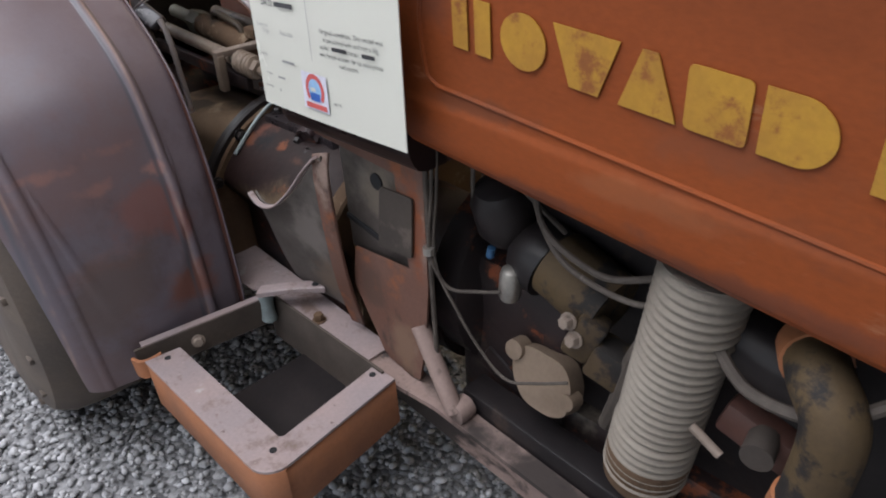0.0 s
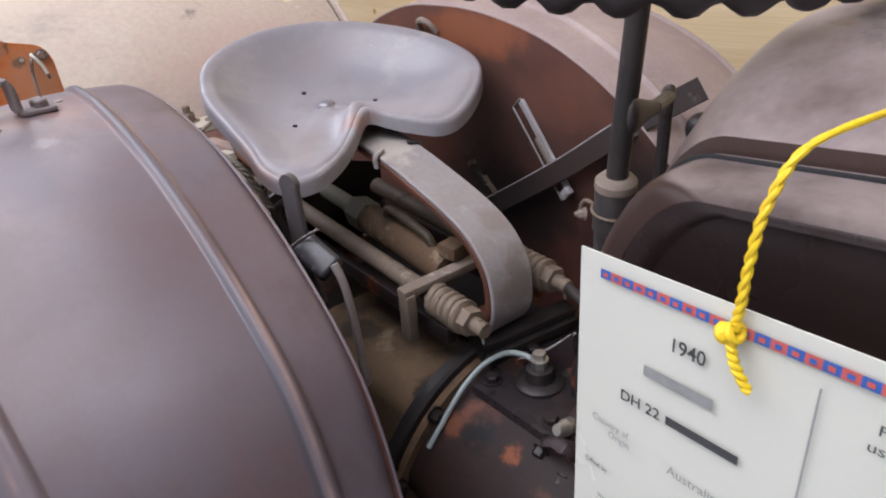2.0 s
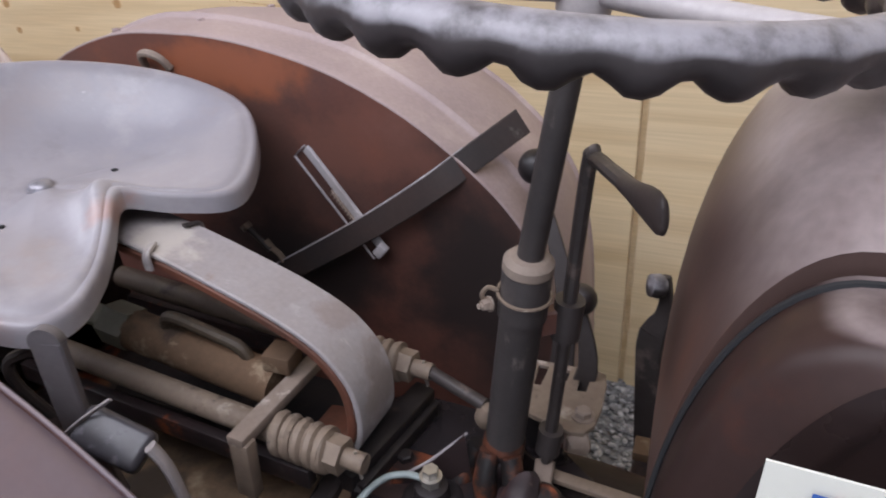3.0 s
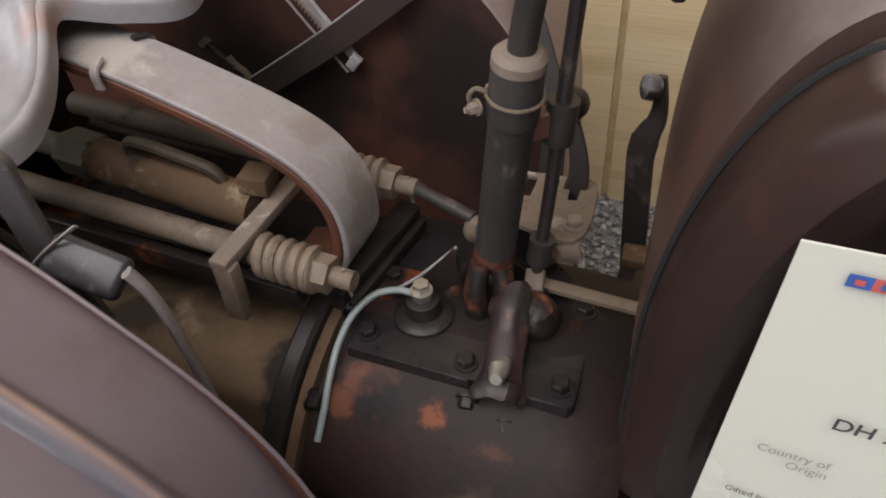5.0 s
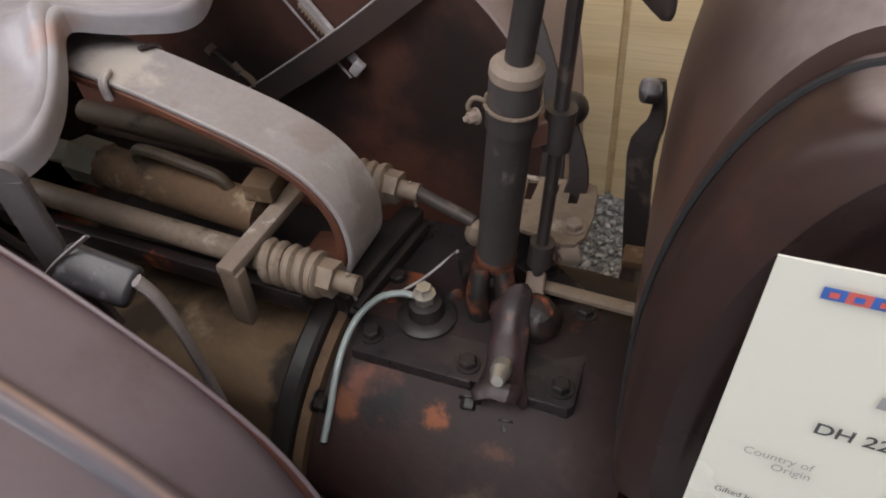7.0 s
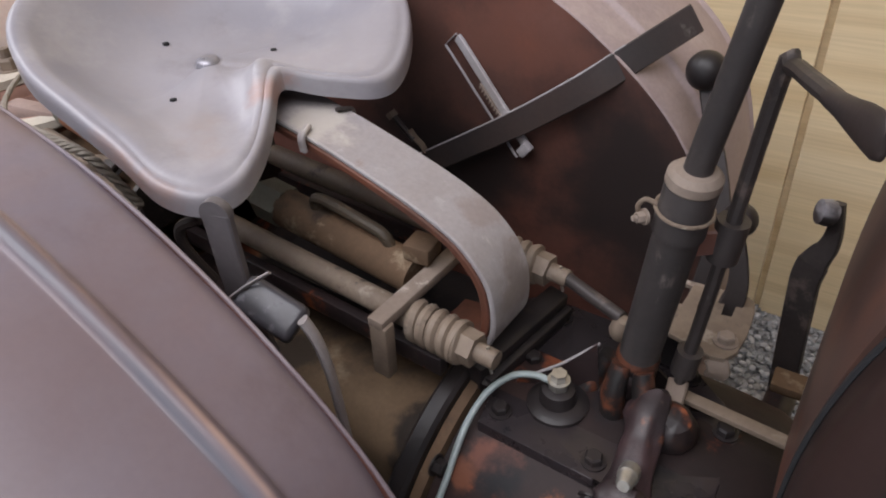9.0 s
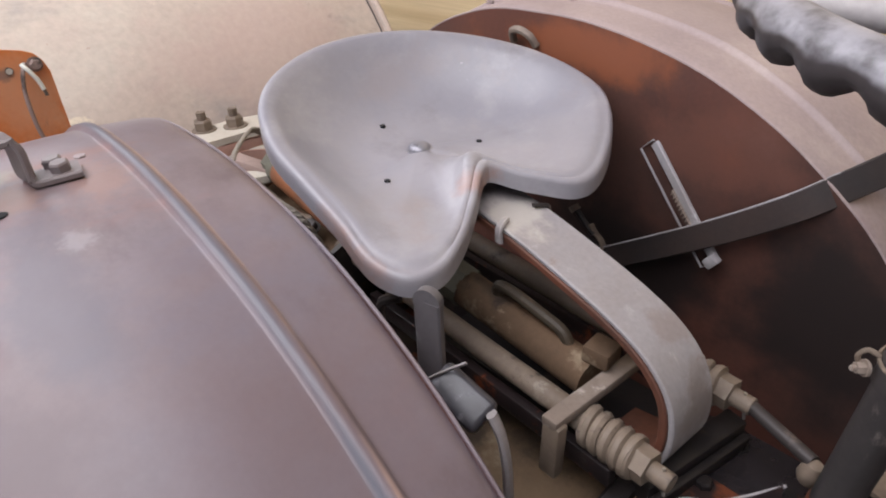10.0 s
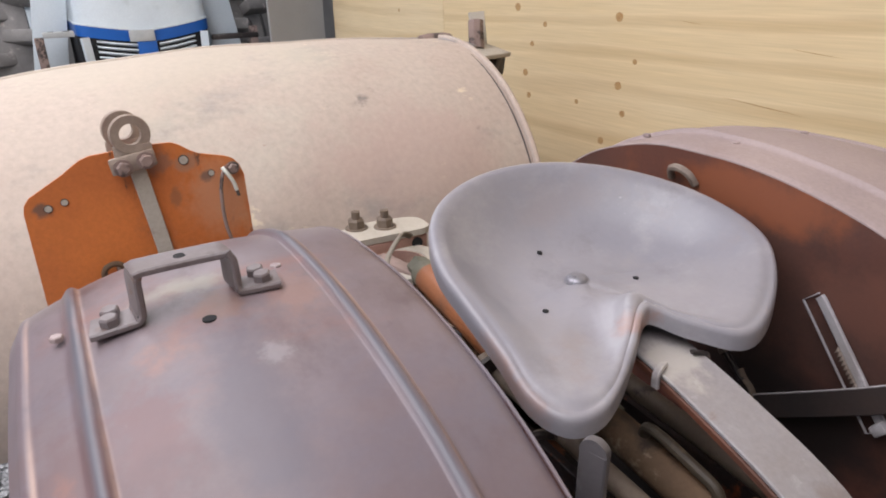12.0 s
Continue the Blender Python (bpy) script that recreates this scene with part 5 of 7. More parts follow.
# gear levers with round knobs
for base, knob, KR in (((0.15, 0.19, 0.6), (0.095, 0.262, 0.829), 0.0205), ((0.17, 0.13, 0.6), (0.178, 0.15, 0.738), 0.0165)):
    b0, k0 = Vector(base), Vector(knob)
    gl = part("gear_lever", ribbon(B(), [b0, b0.lerp(k0, 0.45) + V(0.018, 0, 0), k0 - V(0, 0, 0.012)], (1, 0.2, 0), 0.03, 0.009, n=6, w1=0.012), M_DARKST, tractor, "dark flat gear lever with a round knob")
    part("knob", lathe(B(), k0 - V(0, 0, 0.018), (0, 0, 1), [(KR * math.sin(math.pi * t / 12) + 0.0002, 0.018 - KR * math.cos(math.pi * t / 12)) for t in range(13)], 20), M_BLACK, gl)
# notched gate plate
gp = B()
prism(gp, [V(x, y, 0.646) for x, y in ((0.118, 0.082), (0.15, 0.066), (0.196, 0.055), (0.208, 0.058), (0.215, 0.072), (0.216, 0.1), (0.213, 0.135), (0.208, 0.152), (0.196, 0.154), (0.194, 0.148), (0.196, 0.142), (0.197, 0.116), (0.186, 0.114), (0.183, 0.15), (0.172, 0.15), (0.174, 0.113), (0.163, 0.111), (0.16, 0.148), (0.149, 0.147), (0.151, 0.11), (0.142, 0.109), (0.138, 0.145), (0.12, 0.142))], (0, 0, 0.005), bev=0.001)
gp = part("gate_plate", gp, M_ROD, tractor, "pale dusty notched gear gate plate", smooth=False)
part("end_bar", box(B(), (0.168, 0.15, 0.6475), (0.07, 0.008, 0.005), (0, 0, 3), 0.001), M_DUSTY, gp)
part("bolt", bolt(B(), (0.202, 0.08, 0.651), (0, 0, 1), 0.0085, 0.007), M_DUSTY, gp)
part("pedestal", box(B(), (0.148, 0.098, 0.616), (0.06, 0.03, 0.06), (0, 0, -4), 0.006), M_BLACK, gp)
part("selector_fork", ribbon(B(), [(0.2, 0.06, 0.646), (0.206, 0.056, 0.636), (0.203, 0.058, 0.626)], (1, 0.3, 0), 0.02, 0.006, n=3), M_DUSTY, gp)

# right-hand pedal
bp_ = part("pedal", ribbon(B(), [(0.25, 0.27, 0.4), (0.243, 0.27, 0.5), (0.238, 0.27, 0.58), (0.2365, 0.27, 0.61), (0.239, 0.27, 0.632)], (1, -0.35, 0), 0.033, 0.008, n=5), M_DARKST, tractor, "tall bent steel pedal arm")
part("neck", ribbon(B(), [(0.239, 0.27, 0.632), (0.243, 0.27, 0.645), (0.248, 0.27, 0.658), (0.2495, 0.27, 0.68), (0.246, 0.27, 0.712)], (1, -0.35, 0), 0.032, 0.0078, n=5, w1=0.011), M_DARKST, bp_)
part("pad", lathe(B(), (0.236, 0.264, 0.701), (-1, -0.5, 0.2), [(0.012, -0.01), (0.0145, -0.004), (0.013, 0.006), (0.001, 0.009)], 18), M_RUBBER, bp_)
part("pedal_shaft", cyl(B(), (0.25, 0.05, 0.43), (0.25, 0.3, 0.43), 0.018, seg=18), M_IRON, tractor)
part("floor_rail", box(B(), (0.34, 0.19, 0.53), (0.2, 0.03, 0.012), (0, 0, 3), 0.002), M_TAN, tractor, "tan floor rail")

# clutch lever, pedal pad and pipe on the near side
ll = part("lever", ribbon(B(), [(-0.1065, -0.198, 0.85), (-0.1075, -0.198, 0.82), (-0.109, -0.197, 0.77), (-0.109, -0.19, 0.7)], (1, 0.3, 0), 0.0245, 0.008, n=5), M_GREYBLUE, tractor, "flat worn steel lever beside the fender")
part("round_end", cyl(B(), (-0.1078, -0.1945, 0.85), (-0.1052, -0.2015, 0.85), 0.012, seg=20), M_GREYBLUE, ll)
pd = part("pedal", box(B(), (-0.074, -0.197, 0.772), (0.054, 0.032, 0.018), (34, 24, 10), 0.006, 4), M_PAD, tractor, "small worn grey pedal pad with a rounded edge", sharp=60)
part("edge", ribbon(B(), [(-0.107, -0.216, 0.776), (-0.092, -0.205, 0.79), (-0.074, -0.19, 0.803)], (0.2, -0.5, 0.8), 0.004, 0.0018, n=4), M_GREYST, pd, "bright worn edge")
part("arm", tube(B(), [(-0.044, -0.193, 0.772), (-0.0365, -0.19, 0.752), (-0.0325, -0.188, 0.718), (-0.0345, -0.185, 0.672), (-0.04, -0.18, 0.61)], 0.0044, 10, 5, flat=1.5), M_GREYST, pd)
part("grab_hook", tube(B(), [(-0.21, -0.16, 0.72), (-0.213, -0.175, 0.765), (-0.208, -0.176, 0.79), (-0.192, -0.165, 0.797)], 0.005, 8, 5), M_DARKST, tractor)

# brake lever and ratchet on the far fender panel
rt = B()
r0, r1 = V(-0.206, 0.236, 0.823), V(-0.105, 0.23, 0.701)
ax = (r1 - r0).normalized()
sd = V(ax.z, 0, -ax.x) * -1
ratchet = part("ratchet", ribbon(rt, [r0 + sd * 0.011, r0 + ax * 0.005 + sd * 0.012, r1 + sd * 0.012], (0, 1, 0), 0.006, 0.012, n=1), M_GREYST, tractor, "toothed steel ratchet quadrant on the fender panel")
part("loop", ribbon(B(), [r0 + sd * 0.012 - ax * 0.004, r0 - sd * 0.011 - ax * 0.003, r1 - sd * 0.011 + ax * 0.004, r1 + sd * 0.016 + ax * 0.004], (0, 1, 0), 0.0035, 0.0022, n=1), M_GREYST, ratchet)
for k in range(9):
    c = r0.lerp(r1, 0.4 + 0.034 * k) + sd * 0.0035
    part("tooth", prism(B(), [c - ax * 0.0025 + sd * 0.0035, c + ax * 0.0025 + sd * 0.0035, c + ax * 0.0025 - sd * 0.0022], (0, -0.006, 0)), M_DUSTY, ratchet)
part("foot", box(B(), r1 + sd * 0.012 + V(0, -0.006, 0), (0.013, 0.012, 0.018), (0, 40, 0), 0.002), M_GREYST, ratchet)
LEVER = [V(-0.33, 0.212, 0.604), V(-0.2, 0.216, 0.683), V(-0.1, 0.22, 0.7465), V(-0.02, 0.226, 0.803), V(0.02, 0.25, 0.834), V(0.064, 0.306, 0.866)]
bl = part("brake_lever", ribbon(B(), LEVER, (-0.53, 0, 0.85), 0.032, 0.005, n=6), M_LEVER, tractor, "long flat dark brake lever with a pale top edge")
# Thin pale tube stands in for the highlight on the lever's top edge.
part("edge_highlight", tube(B(), [p + V(-0.0083, -0.0015, 0.0135) for p in LEVER[:-1]], 0.0013, 6, 6), M_GREYST, bl)
part("catch_bolt", cyl(B(), (-0.296, 0.211, 0.717), (-0.263, 0.211, 0.687), 0.0042, seg=12), M_DARKST, bl)
part("bolt_head", cyl(B(), (-0.299, 0.2105, 0.7205), (-0.2935, 0.2105, 0.7145), 0.0078, seg=8), M_DUSTY, bl)
part("catch_clip", ribbon(B(), [(-0.27, 0.214, 0.7), (-0.262, 0.214, 0.689), (-0.252, 0.214, 0.682), (-0.245, 0.214, 0.671)], (0, 1, 0), 0.01, 0.003, n=3), M_ROD, bl)
part("lifting_eye", tube(B(), [(-0.435, 0.234, 0.922), (-0.43, 0.226, 0.937), (-0.415, 0.224, 0.941), (-0.4, 0.228, 0.934), (-0.395, 0.236, 0.92)], 0.0055, 8, 5), M_DUSTY, far_fender)

# fuel tank cowl: a rounded loaf across the tractor
def loaf_ring(bm, y, inset, top):
    x0, x1, z0 = 0.276 + 0.01 * min(1.0, (y / 0.14) ** 2) + inset, 0.574, 0.668 + inset
    pts = [V(x1, y, z0), V(x0 + 0.012, y, z0), V(x0 + 0.003, y, z0 + 0.006), V(x0, y, z0 + 0.03)]
    rx, rz = 0.077, 0.195
    for k in range(19):
        a = math.pi - k / 18 * math.pi / 2
        pts.append(V(x0 + rx + rx * math.cos(a), y, top - inset * 0.18 - rz + rz * math.sin(a)))
    pts.append(V(x0 + 0.16, y, top - inset * 0.18 + 0.005))
    pts.append(V(x1, y, top - inset * 0.18 + 0.008))
    return [bm.verts.new(p) for p in pts]


def tank_top(y):
    return 0.962 + 0.058 * max(0.0, 1 - (y / 0.15) ** 2)


bm = B()
ys = [-0.138 + 0.338 * k / 16 for k in range(17)]
skin(bm, [loaf_ring(bm, y, 0.0 if y < 0.19 else 0.02, tank_top(y)) for y in ys])
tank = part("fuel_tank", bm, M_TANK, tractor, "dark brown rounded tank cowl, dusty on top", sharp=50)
bm = B()
skin(bm, [loaf_ring(bm, -0.2 + t, i, 0.962) for t, i in ((0.004, 0.06), (0.0036, 0.045), (0.0, 0.04), (0.0002, 0.034), (0.0022, 0.023))])
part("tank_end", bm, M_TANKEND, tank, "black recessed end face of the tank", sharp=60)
bm = B()
skin(bm, [loaf_ring(bm, -0.2 + t, i, 0.962) for t, i in ((0.002, 0.0235), (0.007, 0.012), (0.013, 0.0045), (0.022, 0.001), (0.03, 0.0), (0.058, 0.0))], True, False)
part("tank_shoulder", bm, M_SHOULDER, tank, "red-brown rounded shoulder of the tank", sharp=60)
bm = B()
ra = loaf_ring(bm, -0.15, -0.001, 0.962)
pp = [v.co.copy() for v in ra[2:]]
bm.free()
part("seam", tube(B(), pp, 0.0019, 6, 1), M_BLACKPL, tank)

# engine hood
def hood_z(x):
    return 0.716 - 0.11 * (x - 0.594)


def hood_side(u, s):
    x = 0.572 + u * 0.992
    zb = hood_z(x)
    zc, zt = 0.77 - 0.068 * (x - 0.6), 0.95 + 0.02 * (x - 0.6)
    rows = [(-0.176, zb - 0.004), (-0.192, zb - 0.004), (-0.198, zb + 0.004), (-0.2005, zb + 0.014), (-0.2015, zc - 0.02), (-0.2015, zc - 0.006), (-0.199, zc + 0.003), (-0.1985, zc + 0.014), (-0.1995, zt - 0.05), (-0.2, zt - 0.008), (-0.197, zt + 0.003)]
    k = s * (len(rows) - 1)
    i = min(int(k), len(rows) - 2)
    a, b = rows[i], rows[i + 1]
    t = k - i
    return V(x, a[0] + (b[0] - a[0]) * t, a[1] + (b[1] - a[1]) * t)


hood = part("hood_side", shell(B(), hood_side, 24, 40, 0.0025), M_ORANGE, tractor, "faded orange hood side panel with yellow paint marks", sharp=50)


def hood_top(u, s):
    x = 0.572 + u * 0.993
    zt = 0.953 + 0.02 * (x - 0.6)
    a = -1 + 2 * s
    y = 0.205 * math.sin(a * math.pi / 2)
    return V(x, y, zt + 0.075 * max(0.0, math.cos(a * math.pi / 2)) ** 0.8)


part("hood_top", shell(B(), hood_top, 16, 48, 0.0025), M_TANKTOP, tractor, "dusty mauve curved hood top", sharp=60)
part("hood_side", shell(B(), lambda u, s: V(hood_side(u, s).x, -hood_side(u, s).y, hood_side(u, s).z), 24, 40, 0.0025), M_ORANGE, tractor, "faded orange hood side panel")
part("radiator_shell", box(B(), (1.58, 0, 0.75), (0.06, 0.42, 0.52), bev=0.02), M_ORANGE, tractor)

part("panel_crease", tube(B(), [(0.645, -0.199, 0.945), (0.612, -0.199, 0.87), (0.612, -0.199, 0.81), (0.624, -0.199, 0.789), (0.68, -0.199, 0.781), (1.0, -0.199, 0.746), (1.4, -0.199, 0.703)], 0.0026, 8, 6), M_ORANGE, hood)

# yellow paint marks: plain stencil blocks in the size and rhythm of the old lettering


def mark(outline, x0, w, z0=0.831, h=0.048):
    bm = B()
    prism(bm, [V(x0 + a * w, -0.2005, z0 - 0.108 * (x0 + a * w - 0.657) + b * h) for a, b in outline], (0, -0.0012, 0))
    part("paint_mark", bm, M_LETTER, hood)


def oval(a0=0.0, a1=2 * math.pi, cx=0.5, rx=0.5):
    return [(cx + rx * math.cos(a0 + (a1 - a0) * k / 24), 0.5 + 0.5 * math.sin(a0 + (a1 - a0) * k / 24)) for k in range(24)]


block = [(0, 0), (1, 0), (1, 1), (0, 1)]
mark(block, 0.657, 0.019)
mark(block, 0.685, 0.019)
mark(oval(), 0.716, 0.05)
mark([(0, 1), (1, 1), (0.72, 0), (0.28, 0)], 0.773, 0.064)
mark([(0.36, 1), (0.62, 1), (1.0, 0), (0.0, 0)], 0.838, 0.05)
mark(rounded([(0, 0), (1, 0), (1, 1), (0, 1)], 0.12), 0.894, 0.048)
mark(block[:1] + [(0.5, 0)] + oval(-math.pi / 2, math.pi / 2, 0.5, 0.5) + [(0.5, 1), (0, 1)], 0.95, 0.05)
mark(block, 1.024, 0.05)

# chassis rail, step frame and box
def rail_z(x):
    return 0.336 - 0.072 * (x + 0.06)


rail = B()
prism(rail, [V(-0.3, -0.203, rail_z(-0.3)), V(0.45, -0.2, rail_z(0.45)), V(0.56, -0.184, rail_z(0.56)), V(1.3, -0.18, rail_z(1.3)), V(1.3, -0.152, rail_z(1.3)), V(0.62, -0.15, rail_z(0.62)), V(0.4, -0.142, rail_z(0.4)), V(-0.3, -0.14, rail_z(-0.3))], (0, 0, -0.008))
prism(rail, [V(-0.3, -0.148, rail_z(-0.3) - 0.008), V(1.3, -0.153, rail_z(1.3) - 0.008), V(1.3, -0.145, rail_z(1.3) - 0.008), V(-0.3, -0.14, rail_z(-0.3) - 0.008)], (0, 0, -0.09))
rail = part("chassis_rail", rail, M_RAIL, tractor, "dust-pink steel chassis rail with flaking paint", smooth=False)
part("chassis_rail", box(B(), (0.5, 0.165, 0.24), (1.6, 0.05, 0.1), (0, 4, 0), 0.004), M_RAIL, tractor, "dust-pink steel chassis rail", smooth=False)
part("lower_rail", box(B(), (0.95, -0.125, 0.262), (0.74, 0.045, 0.06), (0, 4, 0), 0.003), M_BLACK, tractor, "black oily inner rail flange")
# Made-up dark block that keeps the gap behind the side plate unlit.
part("gap_block", box(B(), (0.62, 0.01, 0.36), (0.2, 0.2, 0.3), bev=0.02), M_IRON, tractor, "dark block added to close the gap behind the side plate")
part("mount_plate", box(B(), (0.62, -0.085, 0.32), (0.1, 0.018, 0.045), (0, 28, 0), 0.004), M_IRON, tractor, "brown engine mount plate")

SZ = 0.322
step = B()
co_ = [Vector((x, y)) for x, y in ((0.172, -0.444), (0.478, -0.44))] + [Vector((0.484 + 0.036 * math.sin(a), -0.404 - 0.036 * math.cos(a))) for a in [k * math.pi / 16 for k in range(1, 8)]] + [Vector((0.5195, -0.397)), Vector((0.4985, -0.204))]
ci_ = [Vector((0.452, -0.204)), Vector((0.4735, -0.38)), Vector((0.4685, -0.386)), Vector((0.18, -0.3885))]
prism(step, [V(p.x, p.y, SZ - 0.004) for p in co_ + ci_], (0, 0, 0.004), bev=0.001)
step = part("step_frame", step, M_STEP, tractor, "open worn steel step box beside the fender", smooth=False)
bm = B()
ribbon(bm, [V(p.x, p.y + 0.003, SZ - 0.047) for p in co_[:-2]], (0, 0, 1), 0.086, 0.004, n=1)
part("outer_side", bm, M_RUSTBOX, step, "rust-orange side of the step box", sharp=50)
part("front_side", ribbon(B(), [V(p.x - 0.004, p.y + 0.002, SZ - 0.047) for p in co_[-3:]], (0, 0, 1), 0.086, 0.004, n=1), M_RUSTBOX, step, "rust-orange front of the step box", sharp=50)
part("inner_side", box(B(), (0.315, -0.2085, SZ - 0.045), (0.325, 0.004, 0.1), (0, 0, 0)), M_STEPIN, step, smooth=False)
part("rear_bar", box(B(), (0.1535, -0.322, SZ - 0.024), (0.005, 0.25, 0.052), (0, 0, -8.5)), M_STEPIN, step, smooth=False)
part("rear_lip", box(B(), (0.1475, -0.316, SZ + 0.002), (0.015, 0.235, 0.004), (0, 0, -8.5)), M_STEP, step, smooth=False)
# Black sheet added in place of the dark gravel below the box.
part("base_sheet", box(B(), (0.37, -0.312, SZ - 0.092), (0.25, 0.21, 0.003)), M_BLACK, step, "black sheet standing in for dark gravel below the step box", smooth=False)
for p in ((0.192, -0.415), (0.484, -0.4035), (0.467, -0.2205)):
    part("bolt_hole", cyl(B(), (*p, SZ - 0.001), (*p, SZ + 0.0012), 0.005, seg=14), M_BLACKPL, step)
for p in ((0.171, -0.425, SZ - 0.024), (0.161, -0.352, SZ - 0.02)):
    part("bolt", bolt(B(), p, (1, -0.3, 0.2), 0.0085, 0.008), M_DUSTY, step)
part("bracket", ribbon(B(), [(0.166, -0.415, SZ - 0.02), (0.166, -0.435, SZ - 0.021), (0.158, -0.448, SZ - 0.022), (0.14, -0.452, SZ - 0.024)], (0, 0, 1), 0.036, 0.006, n=4), M_RUSTBOX, step)
part("gusset", prism(B(), [V(x, y, rail_z(x) + 0.0015) for x, y in ((-0.02, -0.245), (0.13, -0.224), (0.165, -0.206), (0.42, -0.2035), (0.42, -0.146), (-0.02, -0.145))], (0, 0, 0.003)), M_STEP, tractor, "pale mauve gusset plate on the rail", smooth=False)
hinge = part("hinge_arm", ribbon(B(), [(0.185, -0.236, 0.352), (0.205, -0.222, 0.357), (0.235, -0.19, 0.36), (0.268, -0.156, 0.358)], (0.7, -0.7, 0), 0.024, 0.011, n=4), M_STEP, tractor, "grey-mauve cast hinge arm on the rail")
part("bolt_hole", cyl(B(), (0.256, -0.168, 0.36), (0.256, -0.168, 0.3655), 0.0062, seg=14), M_BLACKPL, hinge)
part("bolt", bolt(B(), (0.286, -0.19, 0.315), (0, 0, 1), 0.009, 0.012), M_TAN, hinge)
part("pebble", lumpy(lathe(B(), (0.455, -0.255, SZ - 0.0905), (0, 0, 1), [(0.001, 0), (0.006, 0.001), (0.007, 0.004), (0.004, 0.007), (0.001, 0.008)], 10), 0.001, 300), M_STONE, step)
part("weld", lathe(B(), (0.178, -0.226, 0.3), (0.05, 0.02, 1), [(0.004, -0.02), (0.014, -0.014), (0.012, 0.0), (0.011, 0.02), (0.014, 0.036), (0.008, 0.05)], 14), M_COPPER, hinge)

# side plates between gearbox and engine
sp_ = B()
prism(sp_, [V(x, -0.166, z) for x, z in ((0.43, 0.315), (0.445, 0.306), (0.47, 0.303), (0.49, 0.296), (0.511, 0.302), (0.518, 0.33), (0.53, 0.37), (0.548, 0.49), (0.556, 0.69), (0.5, 0.71), (0.33, 0.71), (0.33, 0.655), (0.5, 0.64), (0.512, 0.5), (0.39, 0.49), (0.375, 0.42))], (0, 0.004, 0))
side = part("side_plate", sp_, M_SIDEPL, tractor, "brown and orange worn side plate", smooth=False)
part("cover_plate", prism(B(), [V(x, -0.1715, z) for x, z in rounded([(0.456, 0.521), (0.525, 0.525), (0.537, 0.618), (0.474, 0.617)], 0.006)], (0, 0.003, 0)), M_OLIVE, side, "grey-olive cover plate", smooth=False)
part("panel", prism(B(), [V(x, -0.155, z) for x, z in ((0.37, 0.48), (0.52, 0.48), (0.52, 0.66), (0.37, 0.66))], (0, 0.003, 0)), M_GUARD, side, smooth=False)
part("slot", box(B(), (0.42, -0.158, 0.525), (0.1, 0.004, 0.007), (0, 12, 0)), M_BLACKPL, side)
part("bolt_hole", cyl(B(), (0.448, -0.1545, 0.61), (0.448, -0.1575, 0.61), 0.012, seg=20), M_BLACKPL, side)
gd = B()


GUARD_TOP = smooth_path([(0.18, 0.53, 0), (0.205, 0.519, 0), (0.235, 0.523, 0), (0.261, 0.535, 0), (0.29, 0.558, 0), (0.316, 0.581, 0), (0.355, 0.617, 0), (0.394, 0.648, 0)], 6)


def guard(u, s):
    q = lerp_profile(GUARD_TOP, u)
    x = q.x - 0.03 * (1 - s) * u
    z = 0.335 + (q.y - 0.335) * s
    return V(x, -0.152 - 0.05 * s ** 0.7 - 0.003 * math.sin(u * 7), z)


guard_ = part("guard", shell(B(), guard, 24, 12, 0.003), M_GUARD, tractor, "grey-brown bent sheet guard with a wavy lip")
part("lip", ribbon(B(), [guard(k / 12, 1.0) + V(0, -0.008, 0.001) for k in range(13)], (0, 1, 0.1), 0.01, 0.003, n=2), M_STEP, guard_)
part("post", ribbon(B(), [(0.356, -0.158, 0.33), (0.366, -0.18, 0.42), (0.378, -0.194, 0.51), (0.39, -0.204, 0.6), (0.391, -0.203, 0.632), (0.386, -0.196, 0.648)], (1, 0.2, 0), 0.028, 0.006, n=5), M_SIDEPL, guard_, "dark brown upright strip")
part("strut", cyl(B(), (0.522, -0.165, 0.41), (0.598, -0.178, 0.302), 0.0135, seg=18), M_RAIL, tractor, "dust-pink diagonal tube strut")
part("strut_end", lathe(B(), (0.598, -0.184, 0.3), (0, 1, 0), [(0.001, 0), (0.018, 0.002), (0.02, 0.012), (0.018, 0.03)], 18), M_RAIL, tractor)

# engine seen under the hood
eng = part("engine_block", box(B(), (0.98, 0.03, 0.48), (0.86, 0.17, 0.42), bev=0.02), M_BLACK, tractor, "grimy dark engine block")
part("sump", box(B(), (0.85, 0.02, 0.27), (0.6, 0.2, 0.1), bev=0.02), M_IRON, eng)
part("bell_side", lathe(B(), (0.5, 0.02, 0.43), (1, 0, 0), [(0.12, 0), (0.15, 0.01), (0.15, 0.06), (0.1, 0.08)], 36), M_IRON, eng)
mg = part("magneto", cyl(B(), (0.7, -0.085, 0.55), (0.785, -0.092, 0.525), 0.044, seg=28), M_OCHRE, tractor, "ochre dust-caked magneto body")
part("cap", lathe(B(), (0.695, -0.085, 0.543), (-1, 0.08, 0.3), [(0.046, 0), (0.048, 0.02), (0.04, 0.045), (0.025, 0.058), (0.001, 0.06)], 28), M_BLACK, mg)
part("sleeve", lathe(B(), (0.656, -0.126, 0.498), (0.1, 0, 1), [(0.001, 0), (0.012, 0.002), (0.0145, 0.008), (0.0145, 0.038), (0.012, 0.046), (0.006, 0.05), (0.001, 0.051)], 20), M_BRIGHT, mg, "bright plated sleeve")
